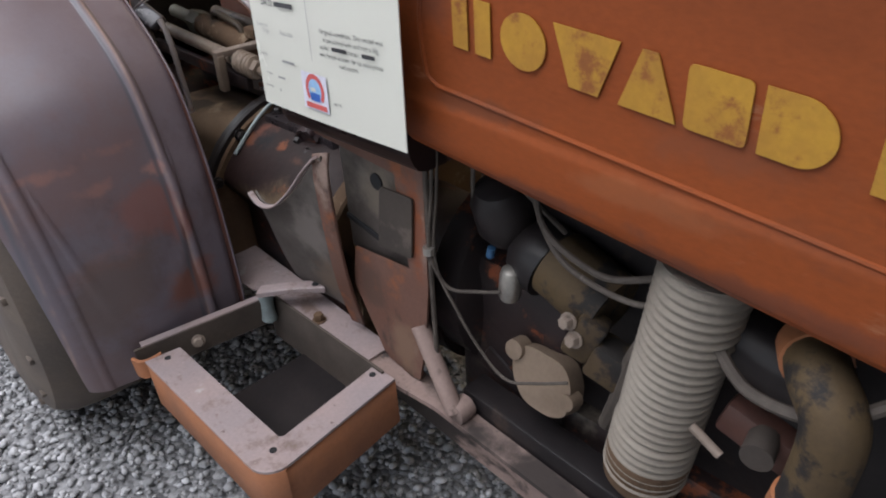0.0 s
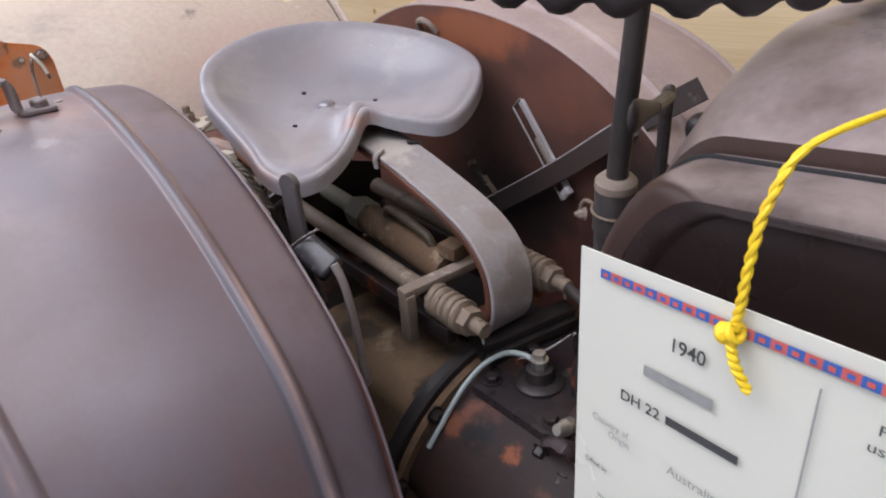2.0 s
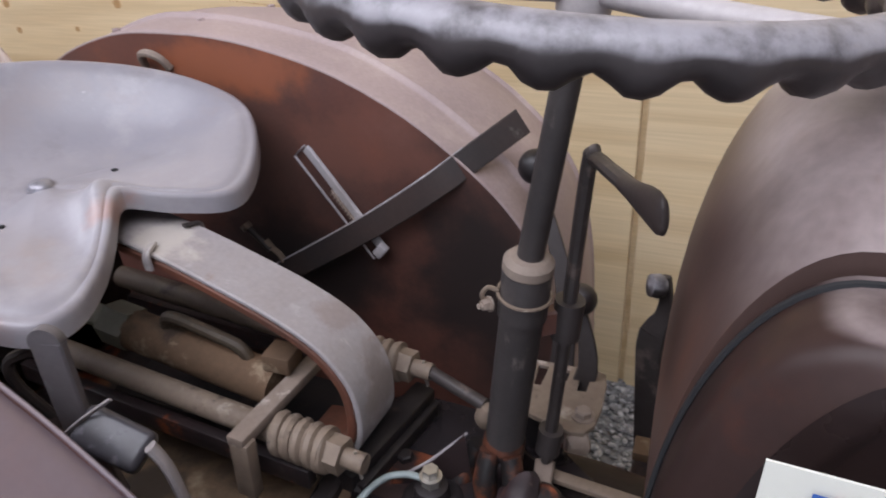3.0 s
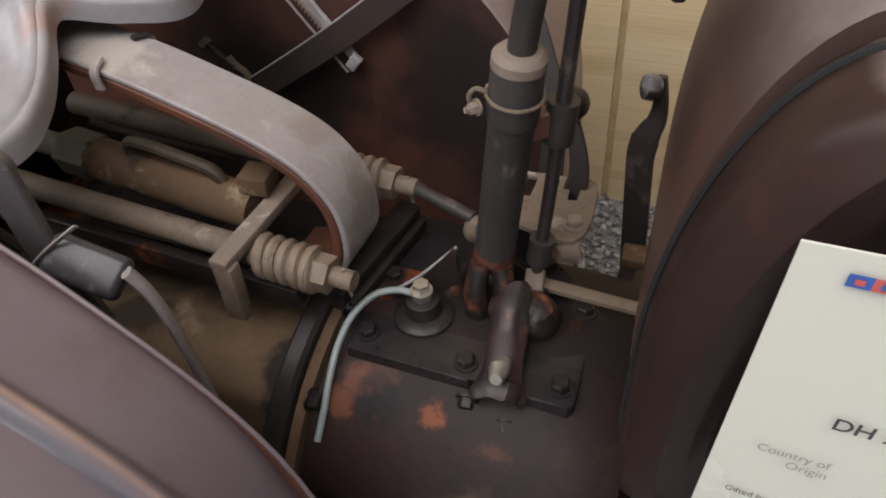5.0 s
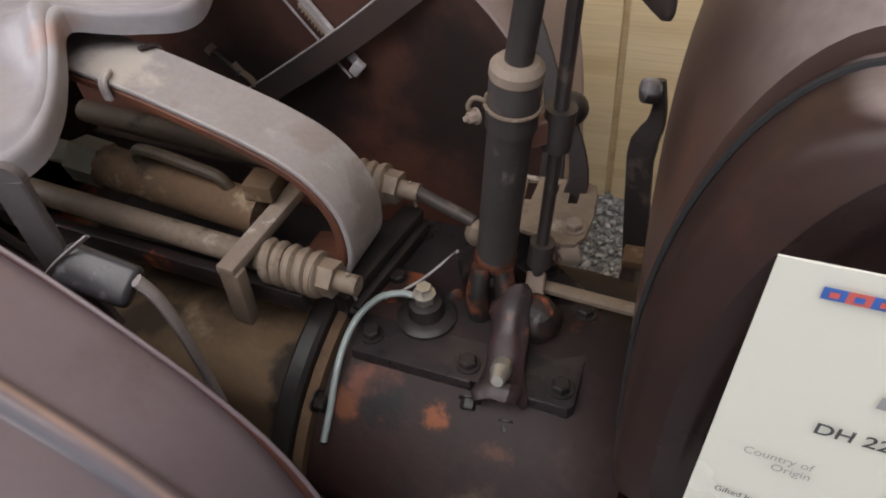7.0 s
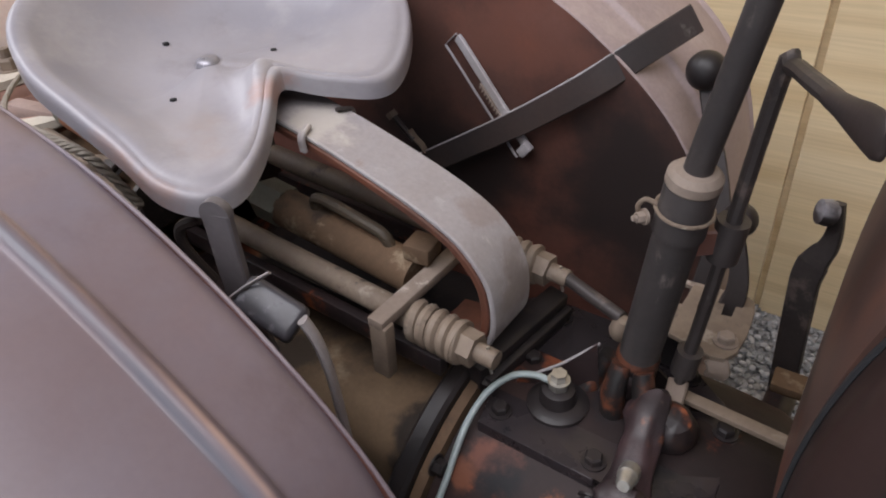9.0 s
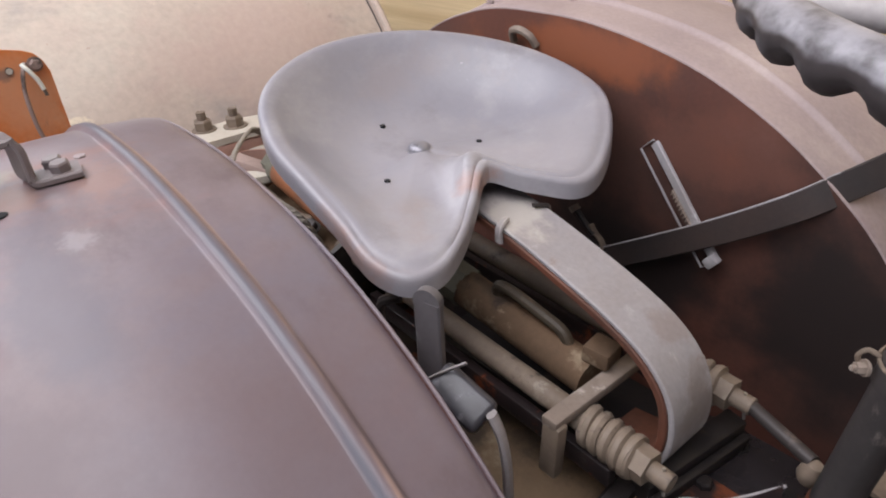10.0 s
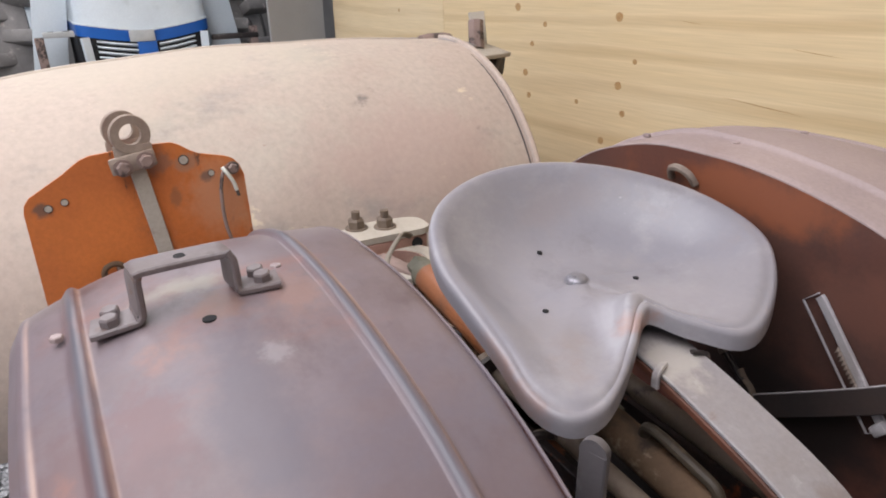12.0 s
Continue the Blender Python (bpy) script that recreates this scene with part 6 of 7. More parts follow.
part("lug", box(B(), (0.775, -0.13, 0.505), (0.035, 0.03, 0.06), (0, 25, 20), 0.006), M_OCHRE, mg)
part("lug", box(B(), (0.805, -0.12, 0.475), (0.05, 0.04, 0.05), (0, 20, 10), 0.008), M_OCHRE, mg)
for p in ((0.762, -0.146, 0.528), (0.772, -0.147, 0.508)):
    part("bolt", bolt(B(), p, (0, -1, 0.2), 0.008, 0.01), M_DUSTY, mg)
fc = B()
prism(fc, [V(0.705, -0.125, 0.385) + V(a * 0.85, b * 0.25, b * 0.64) for a, b in rounded([(-0.062, 0.045), (-0.03, 0.062), (0.035, 0.058), (0.056, 0.02), (0.058, -0.035), (0.03, -0.052), (-0.02, -0.05), (-0.052, -0.01)], 0.02)], (0.0, 0.03, -0.012), bev=0.0)
fc = part("pump_cover", fc, M_CREAM, tractor, "cream dust-coated pump cover with lugs", sharp=30)
part("lug", lathe(B(), (0.658, -0.119, 0.413), (0, 1, -0.3), [(0.001, -0.004), (0.014, -0.002), (0.015, 0.02)], 16), M_CREAM, fc)
part("lug", lathe(B(), (0.751, -0.128, 0.383), (0, 1, -0.3), [(0.001, -0.004), (0.011, -0.002), (0.012, 0.02)], 16), M_CREAM, fc)

# corrugated intake hose
H0, H1 = V(0.905, -0.135, 0.66), V(0.868, -0.135, 0.372)
hprof = []
L_ = (H1 - H0).length
NRIB = 26
for k in range(NRIB * 6 + 1):
    s = k / (NRIB * 6)
    hprof.append((0.0435 + 0.0022 * math.cos(2 * math.pi * k / 6) + (0.002 if 0.75 < s else 0), s * L_))
hose = part("intake_hose", lathe(B(), H0, H1 - H0, hprof, 40), M_HOSE, tractor, "beige dusty corrugated intake hose", sharp=80)
dh = (H1 - H0).normalized()
part("end_cup", lathe(B(), H1 - dh * 0.035, dh, [(0.0462, 0), (0.0475, 0.004), (0.0465, 0.03), (0.045, 0.033), (0.045, 0.05), (0.036, 0.064), (0.014, 0.068), (0.01, 0.085), (0.001, 0.086)], 36), M_TAN, hose, "brown end cup of the hose")
pl = part("elbow_pipe", tube(B(), [(1.0, -0.12, 0.6), (1.02, -0.16, 0.605), (1.04, -0.175, 0.585), (1.043, -0.175, 0.54), (1.035, -0.172, 0.46), (1.02, -0.168, 0.38)], 0.026, 18, 6), M_OCHRE, tractor, "ochre elbow pipe with orange ends")
part("end_ring", cyl(B(), (0.995, -0.112, 0.6), (1.008, -0.138, 0.603), 0.029, seg=20), M_RUSTBOX, pl)
part("end_ring", cyl(B(), (1.038, -0.173, 0.485), (1.034, -0.172, 0.455), 0.029, seg=20), M_RUSTBOX, pl)
part("boss", cyl(B(), (0.985, -0.14, 0.5), (0.99, -0.17, 0.5), 0.015, seg=18), M_OLIVE, pl)
part("arm", box(B(), (0.99, -0.13, 0.49), (0.1, 0.03, 0.04), (0, 15, 0), 0.006), M_PANEL, pl)
part("carburettor", cyl(B(), (0.93, -0.1, 0.57), (1.02, -0.1, 0.545), 0.035, seg=20), M_BLACK, tractor)
part("oil_pipe", cyl(B(), (0.925, -0.165, 0.493), (0.958, -0.168, 0.478), 0.0048, seg=12), M_DUSTY, tractor)
part("lower_hose", tube(B(), [(0.86, -0.11, 0.56), (0.835, -0.125, 0.5), (0.82, -0.125, 0.43), (0.8, -0.11, 0.37)], 0.011, 10, 5), M_WIRE, tractor)
for pts, r in (
    ([(0.562, -0.165, 0.71), (0.561, -0.168, 0.62), (0.562, -0.17, 0.555), (0.558, -0.168, 0.45), (0.553, -0.165, 0.33)], 0.0035),
    ([(0.57, -0.16, 0.71), (0.568, -0.166, 0.63), (0.563, -0.172, 0.553), (0.585, -0.165, 0.505), (0.62, -0.15, 0.505), (0.655, -0.14, 0.515)], 0.0024),
    ([(0.575, -0.155, 0.715), (0.572, -0.16, 0.64), (0.568, -0.168, 0.54), (0.6, -0.165, 0.475), (0.64, -0.16, 0.42), (0.68, -0.16, 0.4), (0.72, -0.155, 0.415), (0.76, -0.14, 0.43)], 0.0022),
    ([(0.68, -0.1, 0.71), (0.71, -0.14, 0.66), (0.733, -0.15, 0.631), (0.778, -0.15, 0.611), (0.818, -0.15, 0.61), (0.87, -0.14, 0.63)], 0.0038),
    ([(0.66, -0.1, 0.71), (0.7, -0.13, 0.65), (0.745, -0.15, 0.612), (0.79, -0.152, 0.595), (0.843, -0.15, 0.592), (0.87, -0.14, 0.6)], 0.0034),
    ([(0.62, -0.11, 0.7), (0.66, -0.12, 0.665), (0.7, -0.12, 0.64), (0.735, -0.12, 0.62)], 0.0032),
    ([(0.6, -0.12, 0.7), (0.595, -0.12, 0.61), (0.61, -0.11, 0.565), (0.635, -0.1, 0.56)], 0.003),
    ([(0.93, -0.15, 0.585), (0.97, -0.165, 0.565), (1.03, -0.17, 0.575), (1.07, -0.16, 0.61)], 0.006),
):
    part("cable", tube(B(), pts, r, 8, 6), M_WIRE, tractor, "dusty grey cable")
part("cable_clip", cyl(B(), (0.5625, -0.172, 0.549), (0.5625, -0.172, 0.559), 0.0075, seg=10), M_BRIGHT, tractor)
part("cable_plug", cyl(B(), (0.61, -0.11, 0.535), (0.613, -0.11, 0.549), 0.0055, seg=12), M_GLASSBLUE, tractor)
part("distributor", lathe(B(), (0.62, -0.08, 0.56), (0, -0.3, 1), [(0.03, 0), (0.04, 0.02), (0.04, 0.06), (0.03, 0.08), (0.01, 0.09)], 24), M_BLACK, tractor)

# drawbar hitch behind the seat
dp = B()
prism(dp, [V(x, y, 0.735) for x, y in rounded([(-0.945, -0.105), (-0.905, -0.1), (-0.878, -0.076), (-0.872, 0.07), (-0.885, 0.085), (-0.945, 0.09), (-0.965, 0.0)], 0.025)], (0, 0, 0.012), bev=0.002)
dp = part("hitch_plate", dp, M_PALEDUST, tractor, "pale dusty hitch plate with two studs", smooth=False)
part("block", box(B(), (-0.915, 0.0, 0.717), (0.078, 0.15, 0.034), (0, 0, 1), 0.004), M_PINK, dp, "dusty pink block under the plate")
part("bolt_hole", cyl(B(), (-0.88, 0.052, 0.719), (-0.8745, 0.052, 0.719), 0.011, seg=18), M_BLACKPL, dp)
for p in ((-0.945, -0.043, 0.747), (-0.922, 0.007, 0.747)):
    part("nut", bolt(B(), p, (0, 0, 1), 0.0165, 0.018, stud=0.014), M_ROD, dp)
part("eye_plate", lathe(B(), (-0.826, -0.016, 0.7), (0, 0, 1), [(0.052, 0), (0.085, 0.0), (0.087, 0.003), (0.086, 0.014), (0.055, 0.015), (0.052, 0.012), (0.052, 0.0)], 48, caps=False), M_PALEDUST, dp, "pale ring plate round the hitch eye")
part("eye_wall", lathe(B(), (-0.826, -0.016, 0.68), (0, 0, 1), [(0.0515, 0), (0.0515, 0.034), (0.048, 0.034), (0.048, 0.0), (0.0515, 0.0)], 40, caps=False), M_PINK, dp)
part("fork", box(B(), (-0.795, -0.03, 0.712), (0.09, 0.03, 0.028), (0, 10, 24), 0.007), M_RAIL, dp)
part("link", box(B(), (-0.815, -0.035, 0.688), (0.09, 0.03, 0.022), (0, 8, -16), 0.007), M_DARKST, dp)
RAM0, RAM1 = V(-0.712, -0.012, 0.722), V(-0.44, -0.035, 0.706)
part("nut", cyl(B(), RAM0 - V(0.05, -0.004, -0.003), RAM0 - V(0.02, -0.002, -0.0015), 0.021, seg=6), M_NUTGREEN, dp)
part("collar", cyl(B(), RAM0 - V(0.022, -0.002, -0.0015), RAM0, 0.025, seg=20), M_NUTGREEN, dp)
part("ram", cyl(B(), RAM0, RAM1, 0.026, seg=28), M_RAM, tractor, "orange painted ram under the seat")
part("upper_frame", box(B(), (-0.68, -0.02, 0.62), (0.5, 0.16, 0.1), (0, 0, 0), 0.01), M_TAN, tractor)
ct = part("cross_tube", cyl(B(), (-0.745, -0.05, 0.693), (-0.595, -0.062, 0.688), 0.0135, seg=18), M_ROD, tractor, "dusty tube beside the orange ram")
part("tube_block", box(B(), (-0.584, -0.062, 0.69), (0.03, 0.03, 0.03), (0, 4, 20), 0.006), M_ROD, ct)
part("bolt_head", bolt(B(), (-0.56, -0.06, 0.694), (0.3, -0.3, 1), 0.011, 0.01), M_DARKST, ct)
part("rear_tube", cyl(B(), (-0.57, -0.085, 0.686), (-0.44, -0.09, 0.68), 0.0125, seg=18), M_ROD, ct)
rope = thing("rope", "thin twisted white rope tied beside the seat", "rope")
for ph in (0, 2.1, 4.2):
    pts = []
    P = smooth_path([(-0.86, 0.03, 0.742), (-0.78, -0.03, 0.78), (-0.64, -0.125, 0.786), (-0.509, -0.135, 0.786), (-0.45, -0.125, 0.77), (-0.43, -0.1, 0.7)], 18)
    for i, p in enumerate(P):
        a = ph + i * 0.75
        pts.append(p + V(0.0026 * math.cos(a), 0.0026 * math.sin(a), 0.0026 * math.sin(a + 1)))
    part("strand", tube(B(), pts, 0.0032, 6, 1), M_HOSE, rope)

# ---------------------------------------------------------------- rotary hoe behind the tractor
hoe = thing("rotary_hoe", "wide rotary hoe with a dust-covered curved hood", "rotary hoe")
DC, DR = V(-1.53, 0, 0.54), 0.487


def crown(y):
    """The hood is highest near its middle."""
    return 0.018 - 0.092 * (y - 0.03) ** 2


def drum(u, s):
    a = radians(-18 + 190 * u)
    y = -0.8 + 1.3 * s
    r = DR + 0.002 * math.sin(7 * y + 2 * a) + 0.0015 * math.sin(17 * y - 5 * a)
    return V(DC.x + r * math.cos(a), y, DC.z + (r + crown(y)) * math.sin(a))


dr = part("hood", shell(B(), drum, 60, 40, 0.004), M_DRUM, hoe, "curved sheet hood under thick tan dust", sharp=60)
bm = B()
tube(bm, [V(DC.x + (DR + 0.004) * math.cos(radians(a)), 0.506, DC.z + (DR + 0.004) * math.sin(radians(a))) for a in range(-18, 173, 4)], 0.009, 8, 1)
part("edge_bead", bm, M_DRUM, dr, "rolled edge bead")
bm = B()
tube(bm, [V(DC.x + (DR + 0.002) * math.cos(radians(a)), 0.488, DC.z + (DR + 0.002) * math.sin(radians(a))) for a in range(-18, 120, 4)], 0.0016, 6, 1)
part("seam", bm, M_DARKST, dr)
part("lip", tube(B(), [drum((18 + 98) / 190, k / 20) + V(0, 0, 0.004) for k in range(21)], 0.0055, 8, 1), M_DRUM, dr, "rolled lip along the crown")
bm = B()
prism(bm, [V(DC.x + (DR - 0.005) * math.cos(radians(a)), 0.498, DC.z + (DR - 0.005) * math.sin(radians(a))) for a in range(-18, 173, 5)], (0, 0.006, 0))
part("end_plate", bm, M_DRUM, hoe)
bm = B()
prism(bm, [V(DC.x + (DR - 0.005) * math.cos(radians(a)), -0.8, DC.z + (DR - 0.005 + crown(-0.8)) * math.sin(radians(a))) for a in range(-18, 173, 5)], (0, 0.006, 0))
part("end_plate", bm, M_DRUM, hoe)
tg = part("clamp", box(B(), (-1.44, 0.565, 1.0), (0.13, 0.12, 0.014), (0, 12, 14), 0.004), M_PALEDUST, hoe, "dusty clamp plate with an upright bolt")
part("stud", cyl(B(), (-1.445, 0.558, 1.004), (-1.468, 0.57, 1.076), 0.022, seg=8), M_RAIL, tg)
part("tab", ribbon(B(), [(-1.482, 0.59, 1.01), (-1.5, 0.598, 1.05), (-1.512, 0.602, 1.085), (-1.516, 0.603, 1.096)], (0.4, 1, 0), 0.045, 0.012, n=4), M_PALEDUST, tg)
part("foot", box(B(), (-1.42, 0.6, 0.965), (0.05, 0.04, 0.06), (0, 10, 14), 0.006), M_DARKST, tg)
part("lug", lathe(B(), (-1.58, 0.45, 1.005), (0, 1, 0), [(0.001, 0), (0.034, 0.004), (0.038, 0.03), (0.038, 0.08), (0.034, 0.1), (0.001, 0.102)], 22), M_RAIL, hoe)
part("lug", box(B(), (-1.47, 0.505, 1.012), (0.12, 0.045, 0.03), (0, 8, 26), 0.012, 3), M_GREYST, hoe)

# orange mudguard plate with lifting eye
PX = -0.73
op = B()
prism(op, [V(PX, y, z) for y, z in ((-0.564, 0.62), (-0.562, 0.938), (-0.56, 0.947), (-0.553, 0.956), (-0.535, 0.966), (-0.512, 0.979), (-0.49, 0.994), (-0.478, 0.998), (-0.451, 1.0), (-0.406, 1.003), (-0.38, 1.002), (-0.371, 0.998), (-0.359, 0.989), (-0.348, 0.983), (-0.313, 0.974), (-0.303, 0.969), (-0.296, 0.96), (-0.291, 0.945), (-0.285, 0.62))], (-0.004, 0, 0))
op = part("mud_plate", op, M_ORANGE2, hoe, "bright orange sheet plate with worn edges", smooth=False)
part("strap", ribbon(B(), [(PX + 0.006, -0.428, 0.985), (PX + 0.006, -0.42, 0.93), (PX + 0.006, -0.405, 0.8), (PX + 0.006, -0.4, 0.66)], (0, 1, 0), 0.02, 0.004, n=4), M_PALEDUST, op, "pale worn steel strap")
for ox, oy, mt in ((0.013, 0.0, M_EYE), (-0.028, -0.005, M_EYE)):
    bm = B()
    lathe(bm, (PX + ox, -0.427 + oy, 1.021), (-1, -0.12, 0), [(0.0132, 0), (0.0235, 0.0), (0.0245, 0.001), (0.0245, 0.008), (0.0235, 0.009), (0.0132, 0.009), (0.0132, 0.0)], 40, caps=False)
    eye = part("lifting_eye", bm, mt, op, "flat steel lifting eye")
    part("tab", box(B(), (PX + ox - 0.0045, -0.427 + oy, 0.993), (0.0082, 0.046, 0.03), (0, 0, 0), 0.002), mt, eye)
part("eye_base", box(B(), (PX + 0.0135, -0.43, 0.986), (0.006, 0.056, 0.022), (8, 0, 0), 0.003), M_EYE, op)
for y, z in ((-0.443, 0.981), (-0.415, 0.987)):
    part("bolt", bolt(B(), (PX + 0.0165, y, z), (1, 0, 0), 0.0085, 0.007), M_RAIL, op)
part("bolt", bolt(B(), (PX + 0.002, -0.306, 0.957), (1, 0, 0), 0.0068, 0.007), M_RAIL, op)
for y, z, r in ((-0.368, 0.977, 0.0055), (-0.335, 0.954, 0.0038), (-0.516, 0.945, 0.0038), (-0.535, 0.94, 0.0042), (-0.47, 0.845, 0.004)):
    hole = part("bolt_hole", cyl(B(), (PX - 0.001, y, z), (PX + 0.0014, y, z), r * 1.22, seg=18), M_WIRE, op, "grimy ring round a drilled hole")
    # Solid pale disc stands in for the dusty hood behind the hole.
    part("see_through_disc", cyl(B(), (PX - 0.001, y, z), (PX + 0.0018, y, z), r, seg=16), M_PALEDUST, hole)
part("wire", tube(B(), [(PX + 0.012, -0.322, 0.961), (PX + 0.017, -0.318, 0.955), (PX + 0.018, -0.311, 0.941), (PX + 0.018, -0.308, 0.929)], 0.0027, 8, 4), M_PLASTIC, op, "short white wire end")
part("wire_tip", tube(B(), [(PX + 0.018, -0.308, 0.93), (PX + 0.018, -0.3065, 0.921)], 0.0022, 8, 2), M_WIRE, op)
part("wire", tube(B(), [(PX + 0.01, -0.317, 0.962), (PX + 0.014, -0.324, 0.95), (PX + 0.016, -0.329, 0.925), (PX + 0.014, -0.328, 0.88), (PX + 0.012, -0.318, 0.845), (PX + 0.012, -0.3, 0.82)], 0.0026, 8, 4), M_RAIL, op, "brown cable looped down the plate")
part("hook", tube(B(), [(PX + 0.01, -0.49, 0.82), (PX + 0.012, -0.49, 0.848), (PX + 0.012, -0.477, 0.856), (PX + 0.012, -0.465, 0.848), (PX + 0.01, -0.463, 0.82)], 0.004, 8, 4), M_TAN, op)
part("hoe_frame", box(B(), (-0.95, -0.3, 0.5), (0.5, 0.06, 0.08), (0, 0, 0), 0.01), M_TAN, hoe)
part("hoe_frame", box(B(), (-0.95, 0.25, 0.5), (0.5, 0.06, 0.08), (0, 0, 0), 0.01), M_TAN, hoe)

# ---------------------------------------------------------------- laminated sign hung on cords
SX0, SX1, SZ0, SZ1, SY = 0.324, 0.616, 0.7165, 0.926, -0.2265
sign = thing("museum_sign", "white laminated museum sign hung on yellow cords", "sign")


def sp3(a, b, o=0.0):
    """A place on the sign: a across in 0..1, b up in 0..1, o metres in front; prints sit a little off centre."""
    if 0.0015 < o < 0.003:
        a, b = a - 0.02, b + 0.01
    x = SX0 + (SX1 - SX0) * a + 0.006 * b
    y = SY - 0.01 * a + 0.003 * b - o * 1.0 - 0.003 * math.sin(a * math.pi) * 0.5
    return V(x, y, SZ0 + 0.0065 * a + (SZ1 - SZ0) * b)


part("sheet", shell(B(), lambda u, s: sp3(u, s), 12, 6, 0.0012), M_PLASTIC, sign, "white printed laminated sheet")


def strip(a0, b0, a1, b1, material, name="print_bar", o=0.002):
    bm = B()
    n = 6
    vs = [[bm.verts.new(sp3(a0 + (a1 - a0) * i / n, b, o)) for b in (b0, b1)] for i in range(n + 1)]
    for i in range(n):
        bm.faces.new((vs[i][0], vs[i + 1][0], vs[i + 1][1], vs[i][1]))
    part(name, bm, material, sign, smooth=False)


def words(text, a, b, size, material, width=0.0, bold=0.0):
    """Printed words centred at a, b; width: metres that they take."""
    cu = bpy.data.curves.new("printed_line", "FONT")
    cu.body, cu.size, cu.align_x, cu.align_y, cu.offset = text, size, "CENTER", "CENTER", bold
    ob = new("printed_line", cu)
    dep = bpy.context.evaluated_depsgraph_get()
    me = bpy.data.meshes.new_from_object(ob.evaluated_get(dep))
    bpy.data.objects.remove(ob)
    me.materials.clear()
    me.materials.append(material)
    W, Hh = SX1 - SX0, SZ1 - SZ0
    span = max(v.co.x for v in me.vertices) - min(v.co.x for v in me.vertices)
    k = width / span if width else 1.0
    for v in me.vertices:
        v.co = sp3(a + v.co.x * k / W, b + v.co.y / Hh, 0.002)
    o2 = new("printed_line", me)
    o2.parent = sign
    o2["kind"] = "stuff"


N_ = 34
for k in range(N_):
    a0 = 0.075 + 0.85 * k / N_
    strip(a0, 0.93, a0 + 0.85 / N_, 0.956, M_BLUE if k % 2 == 0 else M_RED, "border_tile")
    strip(a0 + 0.3 * 0.85 / N_, 0.937, a0 + 0.7 * 0.85 / N_, 0.949, M_RED if k % 2 == 0 else M_BLUE, "border_tile", 0.0024)
words("1940", 0.268, 0.83, 0.0115, M_INK, 0.0185, 0.00015)
strip(0.185, 0.705, 0.325, 0.737, M_INKGREY)
words("DH 22", 0.182, 0.607, 0.0098, M_INK, 0.026, 0.00015)
strip(0.24, 0.594, 0.382, 0.62, M_INK)
words("Country of", 0.116, 0.48, 0.0068, M_INKGREY, 0.027)
words("Origin", 0.139, 0.447, 0.0068, M_INKGREY, 0.015)
words("Australia", 0.305, 0.455, 0.0085, M_INKGREY, 0.03)
words("Gifted by", 0.085, 0.308, 0.0058, M_INK, 0.017)
strip(0.24, 0.285, 0.34, 0.299, M_INKGREY)
words("Weight", 0.113, 0.196, 0.0052, M_INK, 0.012)
strip(0.185, 0.182, 0.243, 0.194, M_INKGREY)
words("Horse Power", 0.1, 0.116, 0.005, M_INK, 0.021)
words("22", 0.19, 0.107, 0.005, M_INK, 0.004)
strip(0.478, 0.34, 0.4815, 0.89, M_INKGREY)
for i, (tx, wd) in enumerate((("Factory tractor hoe combination", 0.108), ("used in cane fields and market gar-", 0.113), ("den. Four foot six inch cut. 5", 0.093), ("speeds all under 5mph.", 0.074))):
    words(tx, 0.745, 0.855 - 0.043 * i, 0.0074, M_INK, wd)
for b_, tx, a_, wd in ((0.51, "Original condition. This model was", 0.745, 0.111), (0.47, "a specialised unit and not a big", 0.74, 0.098), (0.43, "seller.", 0.583, 0.02), (0.43, "motor.", 0.765, 0.021), (0.39, "was better known for its rotary hoe", 0.735, 0.113), (0.35, "cultivators.", 0.725, 0.035)):
    words(tx, a_, b_, 0.0074, M_INK, wd)
strip(0.625, 0.42, 0.72, 0.441, M_INK)
strip(0.81, 0.42, 0.885, 0.441, M_INK)
words("petrol", 0.625, 0.135, 0.0058, M_INK, 0.016)
# badge: plain shapes in its colours
strip(0.38, 0.06, 0.56, 0.27, M_LILAC, "badge_ground")


def disc(a, b, r, material, name, o, ring_r=0.0, a0=0, a1=360):
    bm = B()
    W, Hh = SX1 - SX0, SZ1 - SZ0
    n = 28
    o_, i_ = [], []
    for k in range(n + 1):
        t = radians(a0 + (a1 - a0) * k / n)
        o_.append(bm.verts.new(sp3(a + r * math.cos(t) / W, b + r * math.sin(t) / Hh, o)))
        i_.append(bm.verts.new(sp3(a + ring_r * math.cos(t) / W, b + ring_r * math.sin(t) / Hh, o)))
    for k in range(n):
        bm.faces.new((o_[k], o_[k + 1], i_[k + 1], i_[k]))
    part(name, bm, material, sign, smooth=False)


disc(0.472, 0.175, 0.0195, M_RED, "badge_ring", 0.0023, 0.0135, -40, 220)
disc(0.472, 0.175, 0.0135, M_PALEBLUE, "badge_field", 0.0023, 0.0005)
strip(0.437, 0.115, 0.507, 0.16, M_BLUE, "badge_field", 0.0026)
strip(0.445, 0.17, 0.48, 0.19, M_PLASTIC, "badge_field", 0.0028)
strip(0.4, 0.07, 0.548, 0.1, M_RED, "badge_ribbon", 0.0026)


def cord(pts, r=0.0021):
    P = smooth_path(pts, 12)
    for ph in (0, math.pi):
        q = [p + V(0.0011 * math.cos(ph + i * 0.9), 0.0011 * math.sin(ph + i * 0.9), 0.0006 * math.cos(ph + i * 0.9)) for i, p in enumerate(P)]
        part("cord", tube(B(), q, r * 0.75, 7, 1), M_CORD, sign, "yellow twisted cord")


